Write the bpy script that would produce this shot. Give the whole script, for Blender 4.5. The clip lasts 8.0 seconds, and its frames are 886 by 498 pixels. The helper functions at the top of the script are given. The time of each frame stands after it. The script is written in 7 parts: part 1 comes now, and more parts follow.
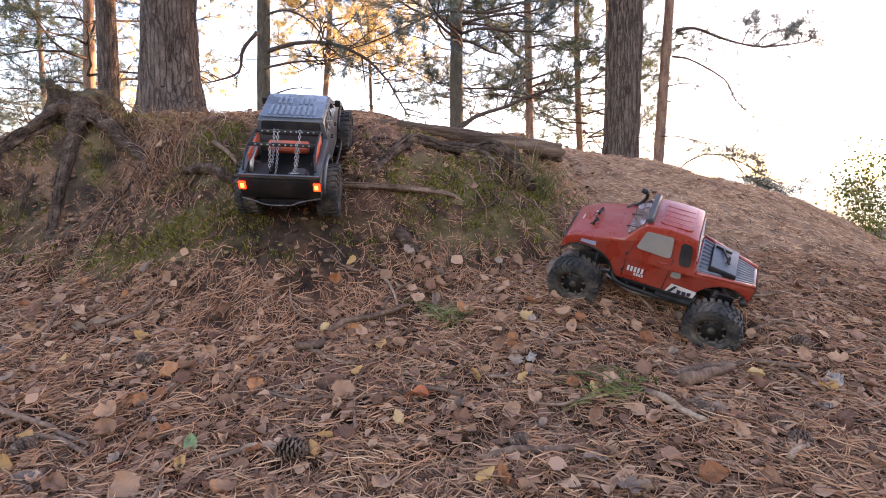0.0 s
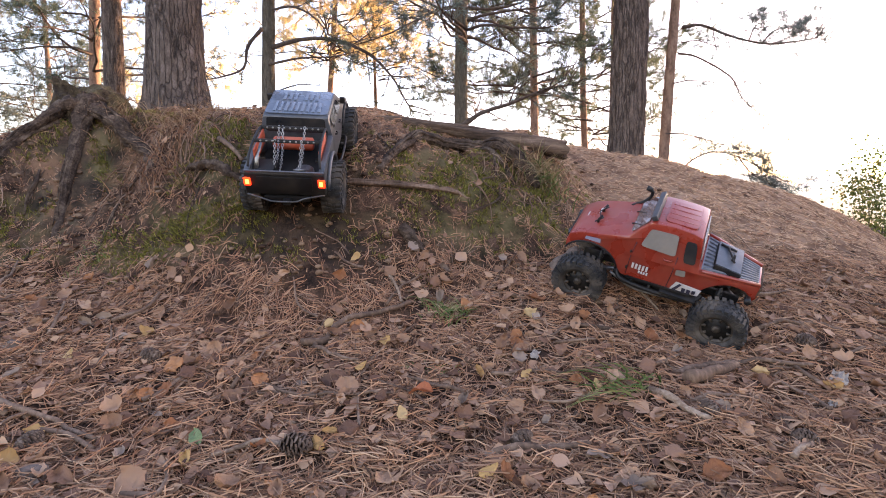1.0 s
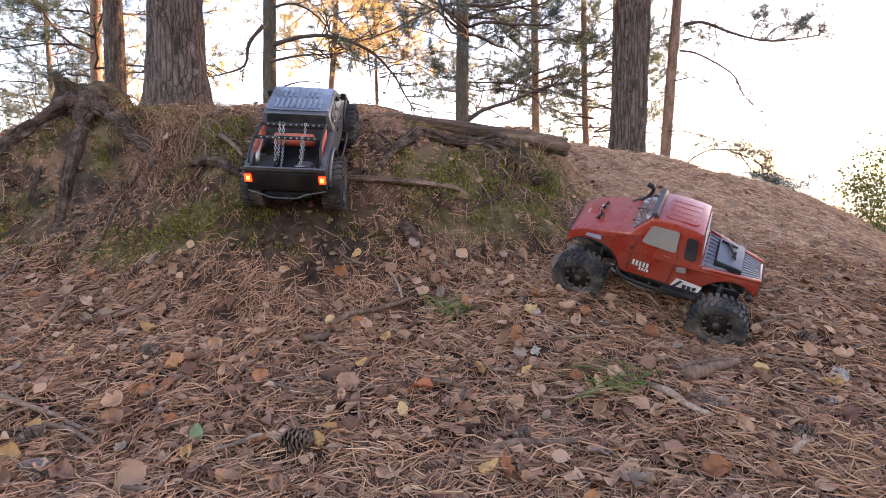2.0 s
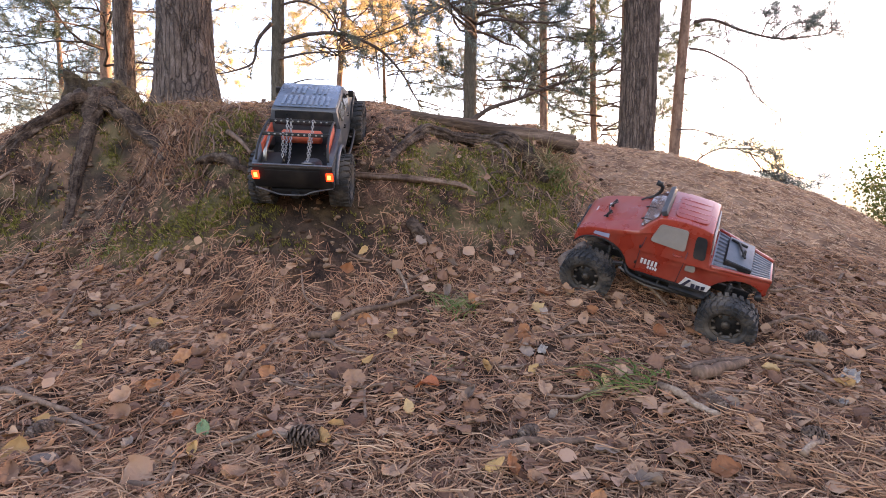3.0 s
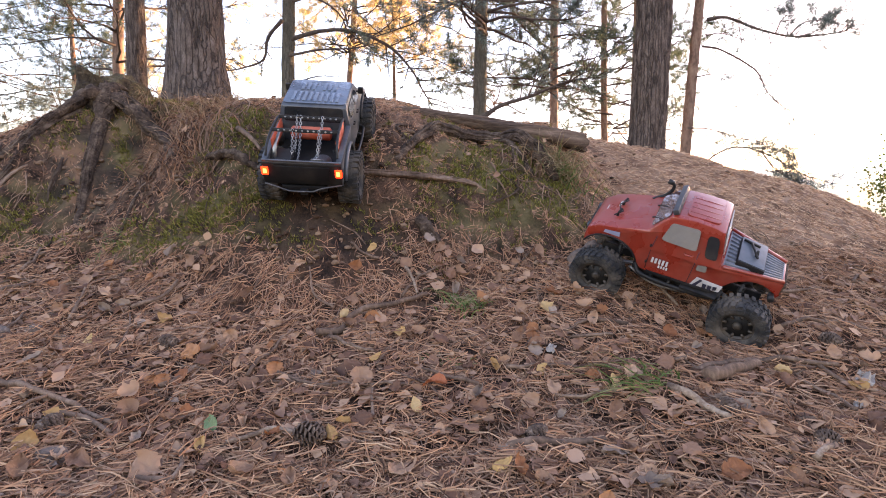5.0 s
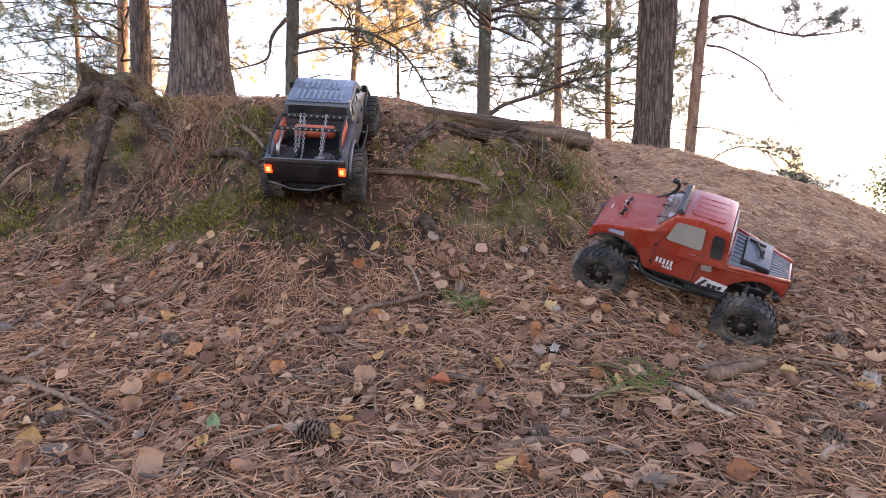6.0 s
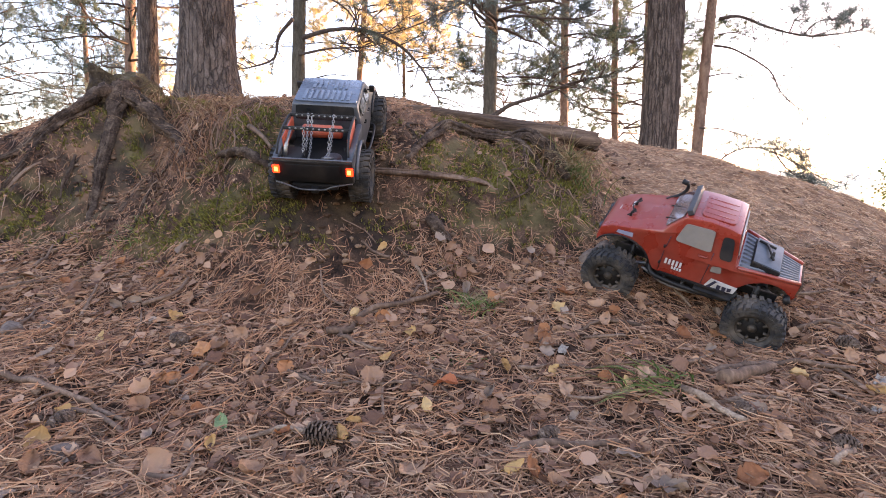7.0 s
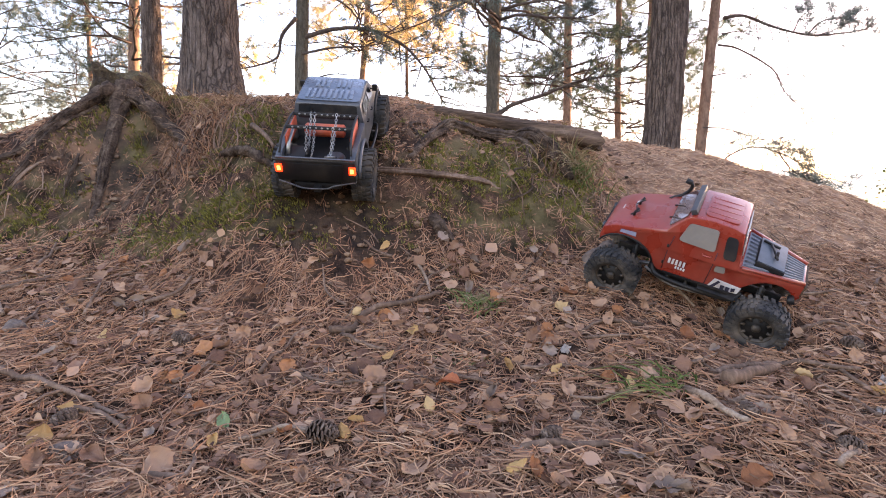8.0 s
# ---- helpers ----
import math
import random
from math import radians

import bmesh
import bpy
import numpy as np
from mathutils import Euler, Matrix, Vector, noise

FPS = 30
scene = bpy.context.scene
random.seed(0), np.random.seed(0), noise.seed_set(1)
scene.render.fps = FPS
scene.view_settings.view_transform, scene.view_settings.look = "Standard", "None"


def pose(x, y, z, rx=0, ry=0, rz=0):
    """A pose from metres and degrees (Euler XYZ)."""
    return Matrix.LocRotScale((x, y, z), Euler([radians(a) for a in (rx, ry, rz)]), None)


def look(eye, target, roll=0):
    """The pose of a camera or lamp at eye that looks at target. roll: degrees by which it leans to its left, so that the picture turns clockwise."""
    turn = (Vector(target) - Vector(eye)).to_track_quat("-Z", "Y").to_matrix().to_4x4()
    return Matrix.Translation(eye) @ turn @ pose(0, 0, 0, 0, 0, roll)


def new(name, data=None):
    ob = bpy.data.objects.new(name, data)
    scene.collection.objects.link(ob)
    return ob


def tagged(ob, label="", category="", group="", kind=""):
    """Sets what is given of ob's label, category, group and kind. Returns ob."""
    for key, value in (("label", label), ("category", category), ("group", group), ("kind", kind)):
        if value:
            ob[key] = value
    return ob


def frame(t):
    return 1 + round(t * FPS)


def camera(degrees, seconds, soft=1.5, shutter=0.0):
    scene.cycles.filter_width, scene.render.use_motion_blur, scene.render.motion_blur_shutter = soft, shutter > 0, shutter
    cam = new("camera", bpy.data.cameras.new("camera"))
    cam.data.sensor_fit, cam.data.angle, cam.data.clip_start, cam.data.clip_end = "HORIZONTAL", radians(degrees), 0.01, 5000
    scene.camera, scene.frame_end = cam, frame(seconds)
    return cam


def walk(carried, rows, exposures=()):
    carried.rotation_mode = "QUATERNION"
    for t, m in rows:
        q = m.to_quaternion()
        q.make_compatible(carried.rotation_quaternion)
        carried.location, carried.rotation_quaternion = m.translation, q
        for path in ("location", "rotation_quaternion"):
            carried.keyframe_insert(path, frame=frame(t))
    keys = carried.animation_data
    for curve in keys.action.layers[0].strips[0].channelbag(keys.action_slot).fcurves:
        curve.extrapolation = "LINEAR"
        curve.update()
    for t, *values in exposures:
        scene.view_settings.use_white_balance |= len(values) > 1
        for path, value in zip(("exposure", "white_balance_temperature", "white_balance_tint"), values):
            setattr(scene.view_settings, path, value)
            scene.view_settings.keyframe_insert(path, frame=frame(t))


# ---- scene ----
cam = camera(76.0, 8.0, soft=1.0)
PATH = [
    (0, pose(0.0004, -0.0069, 0.4822, 85.781, 0.719, -1.915)),
    (0.5, pose(0.0014, -0.0063, 0.4825, 85.648, 0.580, -1.675)),
    (1, pose(-0.0002, -0.0075, 0.4823, 85.475, 0.514, -1.499)),
    (1.5, pose(0.0011, -0.0083, 0.4808, 85.379, 0.512, -1.493)),
    (3, pose(0.0010, -0.0044, 0.4780, 85.056, 0.253, -0.651)),
    (3.5, pose(-0.0005, -0.0001, 0.4800, 85.081, 0.075, -0.212)),
    (4, pose(0.0000, 0.0000, 0.4800, 85.000, -0.000, 0.000)),
    (4.5, pose(0.0008, 0.0002, 0.4786, 84.914, -0.061, 0.137)),
    (6, pose(0.0003, 0.0048, 0.4758, 84.750, -0.248, 0.601)),
    (6.5, pose(-0.0009, 0.0059, 0.4770, 84.757, -0.328, 0.888)),
    (7, pose(-0.0054, 0.0086, 0.4763, 84.764, -0.405, 1.118)),
    (7.5, pose(-0.0051, 0.0107, 0.4758, 84.771, -0.463, 1.266)),
    (8, pose(-0.0057, 0.0109, 0.4756, 84.704, -0.502, 1.385)),
]
walk(cam, PATH, [(0, 2.92, 6880, 36), (4.5, 2.97, 6880, 36), (8.0, 3.05, 6880, 36)])

# ---- light: low sun over the valley, bright hazy evening sky ----
SUN_AZIMUTH, SUN_HEIGHT = 56.0, 10.0
world = bpy.data.worlds.new("evening_sky")
scene.world = world
world.use_nodes = True
sky = world.node_tree.nodes.new("ShaderNodeTexSky")
sky.sky_type, sky.sun_disc = "NISHITA", False
sky.sun_elevation, sky.sun_rotation = radians(SUN_HEIGHT), radians(SUN_AZIMUTH)
sky.air_density, sky.dust_density, sky.ozone_density = 1.0, 1.0, 1.0
backing = world.node_tree.nodes["Background"]
backing.inputs["Strength"].default_value = 0.15
world.node_tree.links.new(sky.outputs["Color"], backing.inputs["Color"])
sun = new("sun", bpy.data.lights.new("sun", "SUN"))
sun.data.energy, sun.data.angle, sun.data.color = 4.5, radians(0.6), (1.0, 0.72, 0.40)
_a, _h = radians(SUN_AZIMUTH), radians(SUN_HEIGHT)
sun.matrix_world = look((30 * math.sin(_a) * math.cos(_h), 30 * math.cos(_a) * math.cos(_h), 30 * math.sin(_h)), (0, 0, 0))


# ---- the lie of the land ----
def ramp(a, b, v):
    s = np.clip((v - a) / (b - a), 0.0, 1.0)
    return s * s * (3 - 2 * s)


def land(x, y):
    """Height of the ground: a slope that steepens into an eroded bank, a plateau, then a fall to the valley."""
    x, y = np.asarray(x, float), np.asarray(y, float)
    u = np.maximum(y - 0.75, -0.24)
    slope = np.where(u < 0.55, 0.085 + 0.13 * u + 0.27 * u * u, 0.2381 + 0.40 * (u - 0.55))
    slope = slope - (0.24 * np.clip(x - 0.75, 0, 1.2) ** 2 + 0.6 * np.clip(x - 1.95, 0, 5)) * ramp(0.9, 1.9, y)
    foot = 1.36 + 0.10 * ramp(0.5, 1.2, -x) + 0.04 * np.sin(x * 5.1 + 0.6) - 0.13 * np.exp(-((x + 0.33) / 0.42) ** 2)
    bank = 0.33 * ramp(0, 1, (y - foot) / 0.52) * (1 - ramp(0.22, 0.62, x))
    top = 0.80 + 0.17 * (y - 2.0) - 0.35 * np.maximum(-x - 1.15, 0)
    right = ramp(-0.32, 0.28, x)
    top = top * (1 - right) + (0.72 + 0.03 * (y - 2.0) - 0.22 * np.maximum(x - 0.70, 0) ** 1.5 - 0.06 * ramp(1.70, 2.0, x)) * right
    top = top - 0.16 * np.maximum(y - 3.4, 0) * ramp(3.4, 5.5, y)
    top = np.maximum(top, -9.0)
    top = top - 0.030 * ramp(0.45, 0.95, x) - 0.030 * np.exp(-((x - 1.42) / 0.28) ** 2)
    low = slope + bank
    k = 0.05
    h = np.clip(0.5 + 0.5 * (top - low) / k, 0, 1)
    z = top * (1 - h) + low * h - k * h * (1 - h)
    z = z - 0.11 * np.exp(-((x + 0.95) / 0.17) ** 2 - ((y - 1.80) / 0.13) ** 2)
    z = z - 0.07 * np.exp(-((x - 0.10) / 0.22) ** 2 - ((y - 1.72) / 0.10) ** 2)
    z = z - 0.055 * np.exp(-((y - 1.82) / 0.055) ** 2) * ramp(-0.10, 0.10, x) * (1 - ramp(0.40, 0.52, x))
    # gully worn by wheels, and the beds of the two cars
    z = z - 0.085 * np.exp(-((x + 0.35) / 0.24) ** 2 - ((y - 1.72) / 0.15) ** 2)
    z = z - 0.030 * np.exp(-((x + 0.35) / 0.24) ** 2 - ((y - 1.48) / 0.10) ** 2)
    z = z - 0.030 * np.exp(-((x - 0.62) / 0.10) ** 2 - ((y - 1.18) / 0.10) ** 2)
    z = z + 0.018 * np.exp(-((x - 0.445) / 0.10) ** 2 - ((y - 1.445) / 0.08) ** 2)
    z = z - 0.032 * np.exp(-((x + 0.24) / 0.12) ** 2 - ((y - 1.52) / 0.12) ** 2) - 0.026 * np.exp(-((x + 0.45) / 0.08) ** 2 - ((y - 1.52) / 0.12) ** 2)
    z = z - 0.038 * np.exp(-((x + 0.24) / 0.07) ** 2 - ((y - 1.74) / 0.09) ** 2)
    z = z - 0.085 * np.exp(-((x + 0.722) / 0.030) ** 2 - ((y - 1.70) / 0.028) ** 2)
    return z


# ---- materials ----
def material(name, colours, rough=0.8, scale=20.0, fine=140.0, bump=0.3, metal=0.0, depth=0.004, island=False, per_object=False,
             stretch=(1, 1, 1), dust=0.0, spec=0.2, through_light=0.0, coat=0.0):
    """A surface with a ramp of colours driven by noise at two scales, fine relief and, if wanted, dust."""
    m = bpy.data.materials.new(name)
    m.use_nodes = True
    nt = m.node_tree
    n, link = nt.nodes, nt.links.new
    out = n["Principled BSDF"]
    where = n.new("ShaderNodeTexCoord")
    mapping = n.new("ShaderNodeMapping")
    mapping.inputs["Scale"].default_value = stretch
    link(where.outputs["Object"], mapping.inputs["Vector"])
    big, small = n.new("ShaderNodeTexNoise"), n.new("ShaderNodeTexNoise")
    for t, s in ((big, scale), (small, fine)):
        t.inputs["Scale"].default_value, t.inputs["Detail"].default_value, t.inputs["Roughness"].default_value = s, 5.0, 0.62
        link(mapping.outputs["Vector"], t.inputs["Vector"])
    mix = n.new("ShaderNodeMix")
    mix.data_type = "FLOAT"
    mix.inputs[0].default_value = 0.4
    link(big.outputs["Fac"], mix.inputs[2])
    link(small.outputs["Fac"], mix.inputs[3])
    drive = mix.outputs[0]
    if island or per_object:
        src = n.new("ShaderNodeNewGeometry").outputs["Random Per Island"] if island else n.new("ShaderNodeObjectInfo").outputs["Random"]
        pick = n.new("ShaderNodeMix")
        pick.data_type = "FLOAT"
        pick.inputs[0].default_value = 0.72
        link(drive, pick.inputs[2])
        link(src, pick.inputs[3])
        drive = pick.outputs[0]
    ramp_node = n.new("ShaderNodeValToRGB")
    el = ramp_node.color_ramp.elements
    lo, hi = (0.08, 0.92) if (island or per_object) else (0.36, 0.64)
    for i, c in enumerate(colours):
        p = lo + (hi - lo) * i / max(1, len(colours) - 1)
        e = el[i] if i < 2 else el.new(p)
        e.position, e.color = p, (*c, 1)
    link(drive, ramp_node.inputs["Fac"])
    colour = ramp_node.outputs["Color"]
    if dust:
        d = n.new("ShaderNodeTexNoise")
        d.inputs["Scale"].default_value, d.inputs["Detail"].default_value = 22.0, 6.0
        link(where.outputs["Object"], d.inputs["Vector"])
        amount = n.new("ShaderNodeMapRange")
        amount.inputs["From Min"].default_value, amount.inputs["From Max"].default_value = 0.42, 0.75
        amount.inputs["To Max"].default_value = dust
        link(d.outputs["Fac"], amount.inputs["Value"])
        over = n.new("ShaderNodeMix")
        over.data_type = "RGBA"
        link(amount.outputs["Result"], over.inputs[0])
        link(colour, over.inputs[6])
        over.inputs[7].default_value = (0.24, 0.18, 0.13, 1)
        colour = over.outputs[2]
        wear = n.new("ShaderNodeMath")
        wear.operation = "MULTIPLY_ADD"
        link(amount.outputs["Result"], wear.inputs[0])
        wear.inputs[1].default_value, wear.inputs[2].default_value = 0.6, rough
        link(wear.outputs[0], out.inputs["Roughness"])
    else:
        out.inputs["Roughness"].default_value = rough
    link(colour, out.inputs["Base Color"])
    out.inputs["Metallic"].default_value = metal
    out.inputs["Specular IOR Level"].default_value = spec
    out.inputs["Coat Weight"].default_value = coat
    if bump:
        b = n.new("ShaderNodeBump")
        b.inputs["Strength"].default_value, b.inputs["Distance"].default_value = bump, depth
        link(mix.outputs[0], b.inputs["Height"])
        link(b.outputs["Normal"], out.inputs["Normal"])
    if through_light:
        tr = n.new("ShaderNodeBsdfTranslucent")
        link(colour, tr.inputs["Color"])
        both = n.new("ShaderNodeMixShader")
        both.inputs["Fac"].default_value = through_light
        link(out.outputs["BSDF"], both.inputs[1])
        link(tr.outputs["BSDF"], both.inputs[2])
        link(both.outputs["Shader"], n["Material Output"].inputs["Surface"])
    return m


def ground_material():
    """Forest soil: dark humus and reddish litter, with moss and bare sandy earth where the land carries them."""
    m = material("forest_soil", [(0.009, 0.005, 0.003), (0.034, 0.017, 0.010), (0.088, 0.045, 0.026), (0.180, 0.098, 0.058)], 0.95, 18, 190, 1.0, depth=0.012)
    nt = m.node_tree
    n, link = nt.nodes, nt.links.new
    out = n["Principled BSDF"]
    colour = out.inputs["Base Color"].links[0].from_socket
    where = n["Texture Coordinate"] if "Texture Coordinate" in n else n.new("ShaderNodeTexCoord")
    # The darkest set is the shade below the climbing truck, put in as colour.
    for attribute, tones in (("sand", [(0.155, 0.082, 0.048), (0.225, 0.125, 0.075), (0.30, 0.180, 0.112)]), ("bare", [(0.024, 0.022, 0.017), (0.070, 0.049, 0.031), (0.185, 0.100, 0.055)]), ("truck_shade", [(0.010, 0.007, 0.005), (0.020, 0.013, 0.009), (0.048, 0.027, 0.016)]), ("moss", [(0.030, 0.031, 0.011), (0.082, 0.079, 0.022), (0.130, 0.100, 0.042)])):
        a = n.new("ShaderNodeAttribute")
        a.attribute_name = attribute
        t = n.new("ShaderNodeTexNoise")
        t.inputs["Scale"].default_value, t.inputs["Detail"].default_value = 9.0 if attribute == "bare" else 13.0, 8.0
        link(where.outputs["Object"], t.inputs["Vector"])
        tone = n.new("ShaderNodeValToRGB")
        el = tone.color_ramp.elements
        for i, c in enumerate(tones):
            e = el[i] if i < 2 else el.new(0.5)
            e.position, e.color = 0.40 + 0.10 * i, (*c, 1)
        link(t.outputs["Fac"], tone.inputs["Fac"])
        edge = n.new("ShaderNodeMath")
        edge.operation = "MULTIPLY_ADD"
        link(t.outputs["Fac"], edge.inputs[0])
        edge.inputs[1].default_value = 3.2
        edge.inputs[2].default_value = -1.25 if attribute == "sand" else -1.75
        total = n.new("ShaderNodeMath")
        total.operation, total.use_clamp = "ADD", True
        link(a.outputs["Fac"], total.inputs[0])
        link(edge.outputs[0], total.inputs[1])
        gate = n.new("ShaderNodeMath")
        gate.operation = "MULTIPLY"
        link(total.outputs[0], gate.inputs[0])
        rise = n.new("ShaderNodeMath")
        rise.operation, rise.use_clamp = "MULTIPLY", True
        link(a.outputs["Fac"], rise.inputs[0])
        rise.inputs[1].default_value = 3.0
        link(rise.outputs[0], gate.inputs[1])
        over = n.new("ShaderNodeMix")
        over.data_type = "RGBA"
        link(gate.outputs[0], over.inputs[0])
        link(colour, over.inputs[6])
        link(tone.outputs["Color"], over.inputs[7])
        colour = over.outputs[2]
    link(colour, out.inputs["Base Color"])
    return m


def glow(name, colour, strength):
    m = bpy.data.materials.new(name)
    m.use_nodes = True
    b = m.node_tree.nodes["Principled BSDF"]
    b.inputs["Base Color"].default_value = (*colour, 1)
    b.inputs["Emission Color"].default_value = (*colour, 1)
    b.inputs["Emission Strength"].default_value = strength
    b.inputs["Roughness"].default_value = 0.25
    return m


def bark_material(name, colours, size, stretch=0.32, crack=0.0, deep=0.012):
    """Plated bark: long warped plates with dark fissures between them, flaking at a finer scale."""
    m = material(name, colours, 0.9, 26, 150, 0.8, stretch=(1, 1, 0.45), depth=0.006)
    nt = m.node_tree
    n, link = nt.nodes, nt.links.new
    out = n["Principled BSDF"]
    colour = out.inputs["Base Color"].links[0].from_socket
    relief = out.inputs["Normal"].links[0].from_socket
    where = n.new("ShaderNodeTexCoord")
    warp = n.new("ShaderNodeTexNoise")
    warp.inputs["Scale"].default_value, warp.inputs["Detail"].default_value = size * 0.8, 4.0
    link(where.outputs["Object"], warp.inputs["Vector"])
    add = n.new("ShaderNodeVectorMath")
    add.operation = "MULTIPLY_ADD"
    link(warp.outputs["Color"], add.inputs[0])
    add.inputs[1].default_value = (0.022, 0.022, 0.10)
    link(where.outputs["Object"], add.inputs[2])
    squash = n.new("ShaderNodeVectorMath")
    squash.operation = "MULTIPLY"
    link(add.outputs[0], squash.inputs[0])
    squash.inputs[1].default_value = (1, 1, stretch)
    cells = n.new("ShaderNodeTexVoronoi")
    cells.feature = "DISTANCE_TO_EDGE"
    cells.inputs["Scale"].default_value = size
    link(squash.outputs[0], cells.inputs["Vector"])
    gap = n.new("ShaderNodeMapRange")
    gap.inputs["From Min"].default_value, gap.inputs["From Max"].default_value = crack, crack + 0.09
    link(cells.outputs["Distance"], gap.inputs["Value"])
    over = n.new("ShaderNodeMix")
    over.data_type = "RGBA"
    shade = n.new("ShaderNodeMapRange")
    shade.inputs["To Min"].default_value = 0.55
    link(gap.outputs["Result"], shade.inputs["Value"])
    link(shade.outputs["Result"], over.inputs[0])
    over.inputs[6].default_value = (*[c * 0.75 for c in colours[0]], 1)
    link(colour, over.inputs[7])
    link(over.outputs[2], out.inputs["Base Color"])
    b = n.new("ShaderNodeBump")
    b.inputs["Strength"].default_value, b.inputs["Distance"].default_value = 1.0, deep
    link(gap.outputs["Result"], b.inputs["Height"])
    link(relief, b.inputs["Normal"])
    link(b.outputs["Normal"], out.inputs["Normal"])
    return m


SOIL = ground_material()
LITTER = material("dry_pine_needles", [(0.016, 0.007, 0.0045), (0.095, 0.042, 0.022), (0.36, 0.168, 0.086), (0.16, 0.078, 0.047), (0.43, 0.225, 0.119), (0.24, 0.138, 0.090), (0.53, 0.320, 0.190)], 0.75, 30, 200, 0, island=True)
STRAW_LITTER = material("straw_coloured_needles", [(0.10, 0.050, 0.028), (0.27, 0.140, 0.074), (0.40, 0.225, 0.125), (0.50, 0.310, 0.185)], 0.7, 30, 200, 0, island=True)
LITTER_SANDY = material("trodden_sandy_needles", [(0.16, 0.078, 0.042), (0.29, 0.150, 0.082), (0.43, 0.250, 0.145), (0.58, 0.385, 0.240)], 0.7, 30, 200, 0, island=True)
ROOTLET = material("grey_brown_rootlets", [(0.045, 0.026, 0.017), (0.115, 0.064, 0.041), (0.21, 0.126, 0.083), (0.33, 0.215, 0.145)], 0.8, 30, 200, 0, island=True)
LOGWOOD = material("weathered_log_wood", [(0.022, 0.0138, 0.009), (0.062, 0.038, 0.025), (0.112, 0.070, 0.046), (0.18, 0.116, 0.078)], 0.88, 16, 130, 1.0, depth=0.010, stretch=(0.18, 1, 1))
HAY = material("matted_dead_grass", [(0.060, 0.030, 0.017), (0.18, 0.095, 0.052), (0.34, 0.205, 0.118), (0.50, 0.340, 0.205)], 0.7, 30, 200, 0, island=True)
STRAW = material("dry_grass", [(0.14, 0.09, 0.045), (0.28, 0.19, 0.10), (0.42, 0.32, 0.18)], 0.7, 30, 200, 0, island=True, through_light=0.2)
GRASS = material("green_grass", [(0.05, 0.085, 0.022), (0.10, 0.150, 0.040), (0.22, 0.220, 0.080)], 0.6, 30, 200, 0, island=True, through_light=0.3)
HEAP = material("mossy_rotten_wood", [(0.020, 0.013, 0.008), (0.060, 0.038, 0.022), (0.085, 0.064, 0.028), (0.15, 0.098, 0.062)], 0.95, 12, 110, 1.0, depth=0.012)
MOSS = material("moss", [(0.062, 0.058, 0.012), (0.150, 0.138, 0.026), (0.27, 0.230, 0.056)], 0.95, 60, 300, 0.5, island=True)
LEAF_TAN = material("tan_leaf", [(0.17, 0.085, 0.049), (0.31, 0.170, 0.098), (0.44, 0.265, 0.165)], 0.6, 40, 260, 0.35, per_object=True, through_light=0.15)
LEAF_ORANGE = material("orange_leaf", [(0.22, 0.080, 0.034), (0.36, 0.150, 0.062), (0.45, 0.22, 0.10)], 0.55, 40, 260, 0.35, per_object=True, through_light=0.2)
LEAF_YELLOW = material("yellow_leaf", [(0.34, 0.180, 0.065), (0.44, 0.255, 0.095), (0.50, 0.325, 0.150)], 0.55, 40, 260, 0.35, per_object=True, through_light=0.2)
LEAF_BROWN = material("brown_leaf", [(0.085, 0.038, 0.022), (0.16, 0.076, 0.044), (0.25, 0.130, 0.078)], 0.65, 40, 260, 0.4, per_object=True)
LEAF_GREY = material("grey_leaf", [(0.14, 0.090, 0.062), (0.22, 0.150, 0.108), (0.31, 0.228, 0.172)], 0.6, 40, 260, 0.35, per_object=True)
LEAF_RED = material("red_leaf", [(0.30, 0.075, 0.030), (0.44, 0.15, 0.06)], 0.5, 40, 260, 0.3, through_light=0.2)
LEAF_GREEN = material("green_leaf", [(0.12, 0.165, 0.070), (0.20, 0.265, 0.120)], 0.5, 40, 260, 0.25, through_light=0.25)
LITTER_LEAF = material("mixed_leaf_litter", [(0.055, 0.025, 0.015), (0.13, 0.060, 0.035), (0.22, 0.112, 0.066), (0.32, 0.185, 0.115), (0.37, 0.210, 0.110)], 0.65, 40, 240, 0.3, island=True)
WOOD = material("weathered_stick", [(0.050, 0.030, 0.019), (0.125, 0.075, 0.049), (0.23, 0.150, 0.102)], 0.8, 14, 120, 0.6, stretch=(1, 1, 0.35))
WOOD_PALE = material("pale_dead_wood", [(0.095, 0.058, 0.038), (0.19, 0.125, 0.083), (0.30, 0.215, 0.150)], 0.8, 20, 160, 0.5)
ROOT = material("old_root_bark", [(0.013, 0.008, 0.005), (0.042, 0.025, 0.016), (0.086, 0.055, 0.036), (0.16, 0.110, 0.076)], 0.9, 26, 150, 1.0, depth=0.012)
ROOT_MOSSY = material("mossy_stump_bark", [(0.009, 0.006, 0.004), (0.030, 0.019, 0.012), (0.055, 0.038, 0.020), (0.11, 0.076, 0.046)], 0.9, 16, 120, 1.0, depth=0.014)
BARK = bark_material("pine_bark", [(0.038, 0.026, 0.020), (0.074, 0.051, 0.039), (0.110, 0.078, 0.061), (0.165, 0.122, 0.098)], 38, 0.075)
BARK_RED = material("orange_pine_bark", [(0.095, 0.056, 0.040), (0.20, 0.120, 0.082), (0.29, 0.185, 0.125)], 0.85, 16, 90, 0.7, stretch=(1, 1, 0.4), depth=0.008)
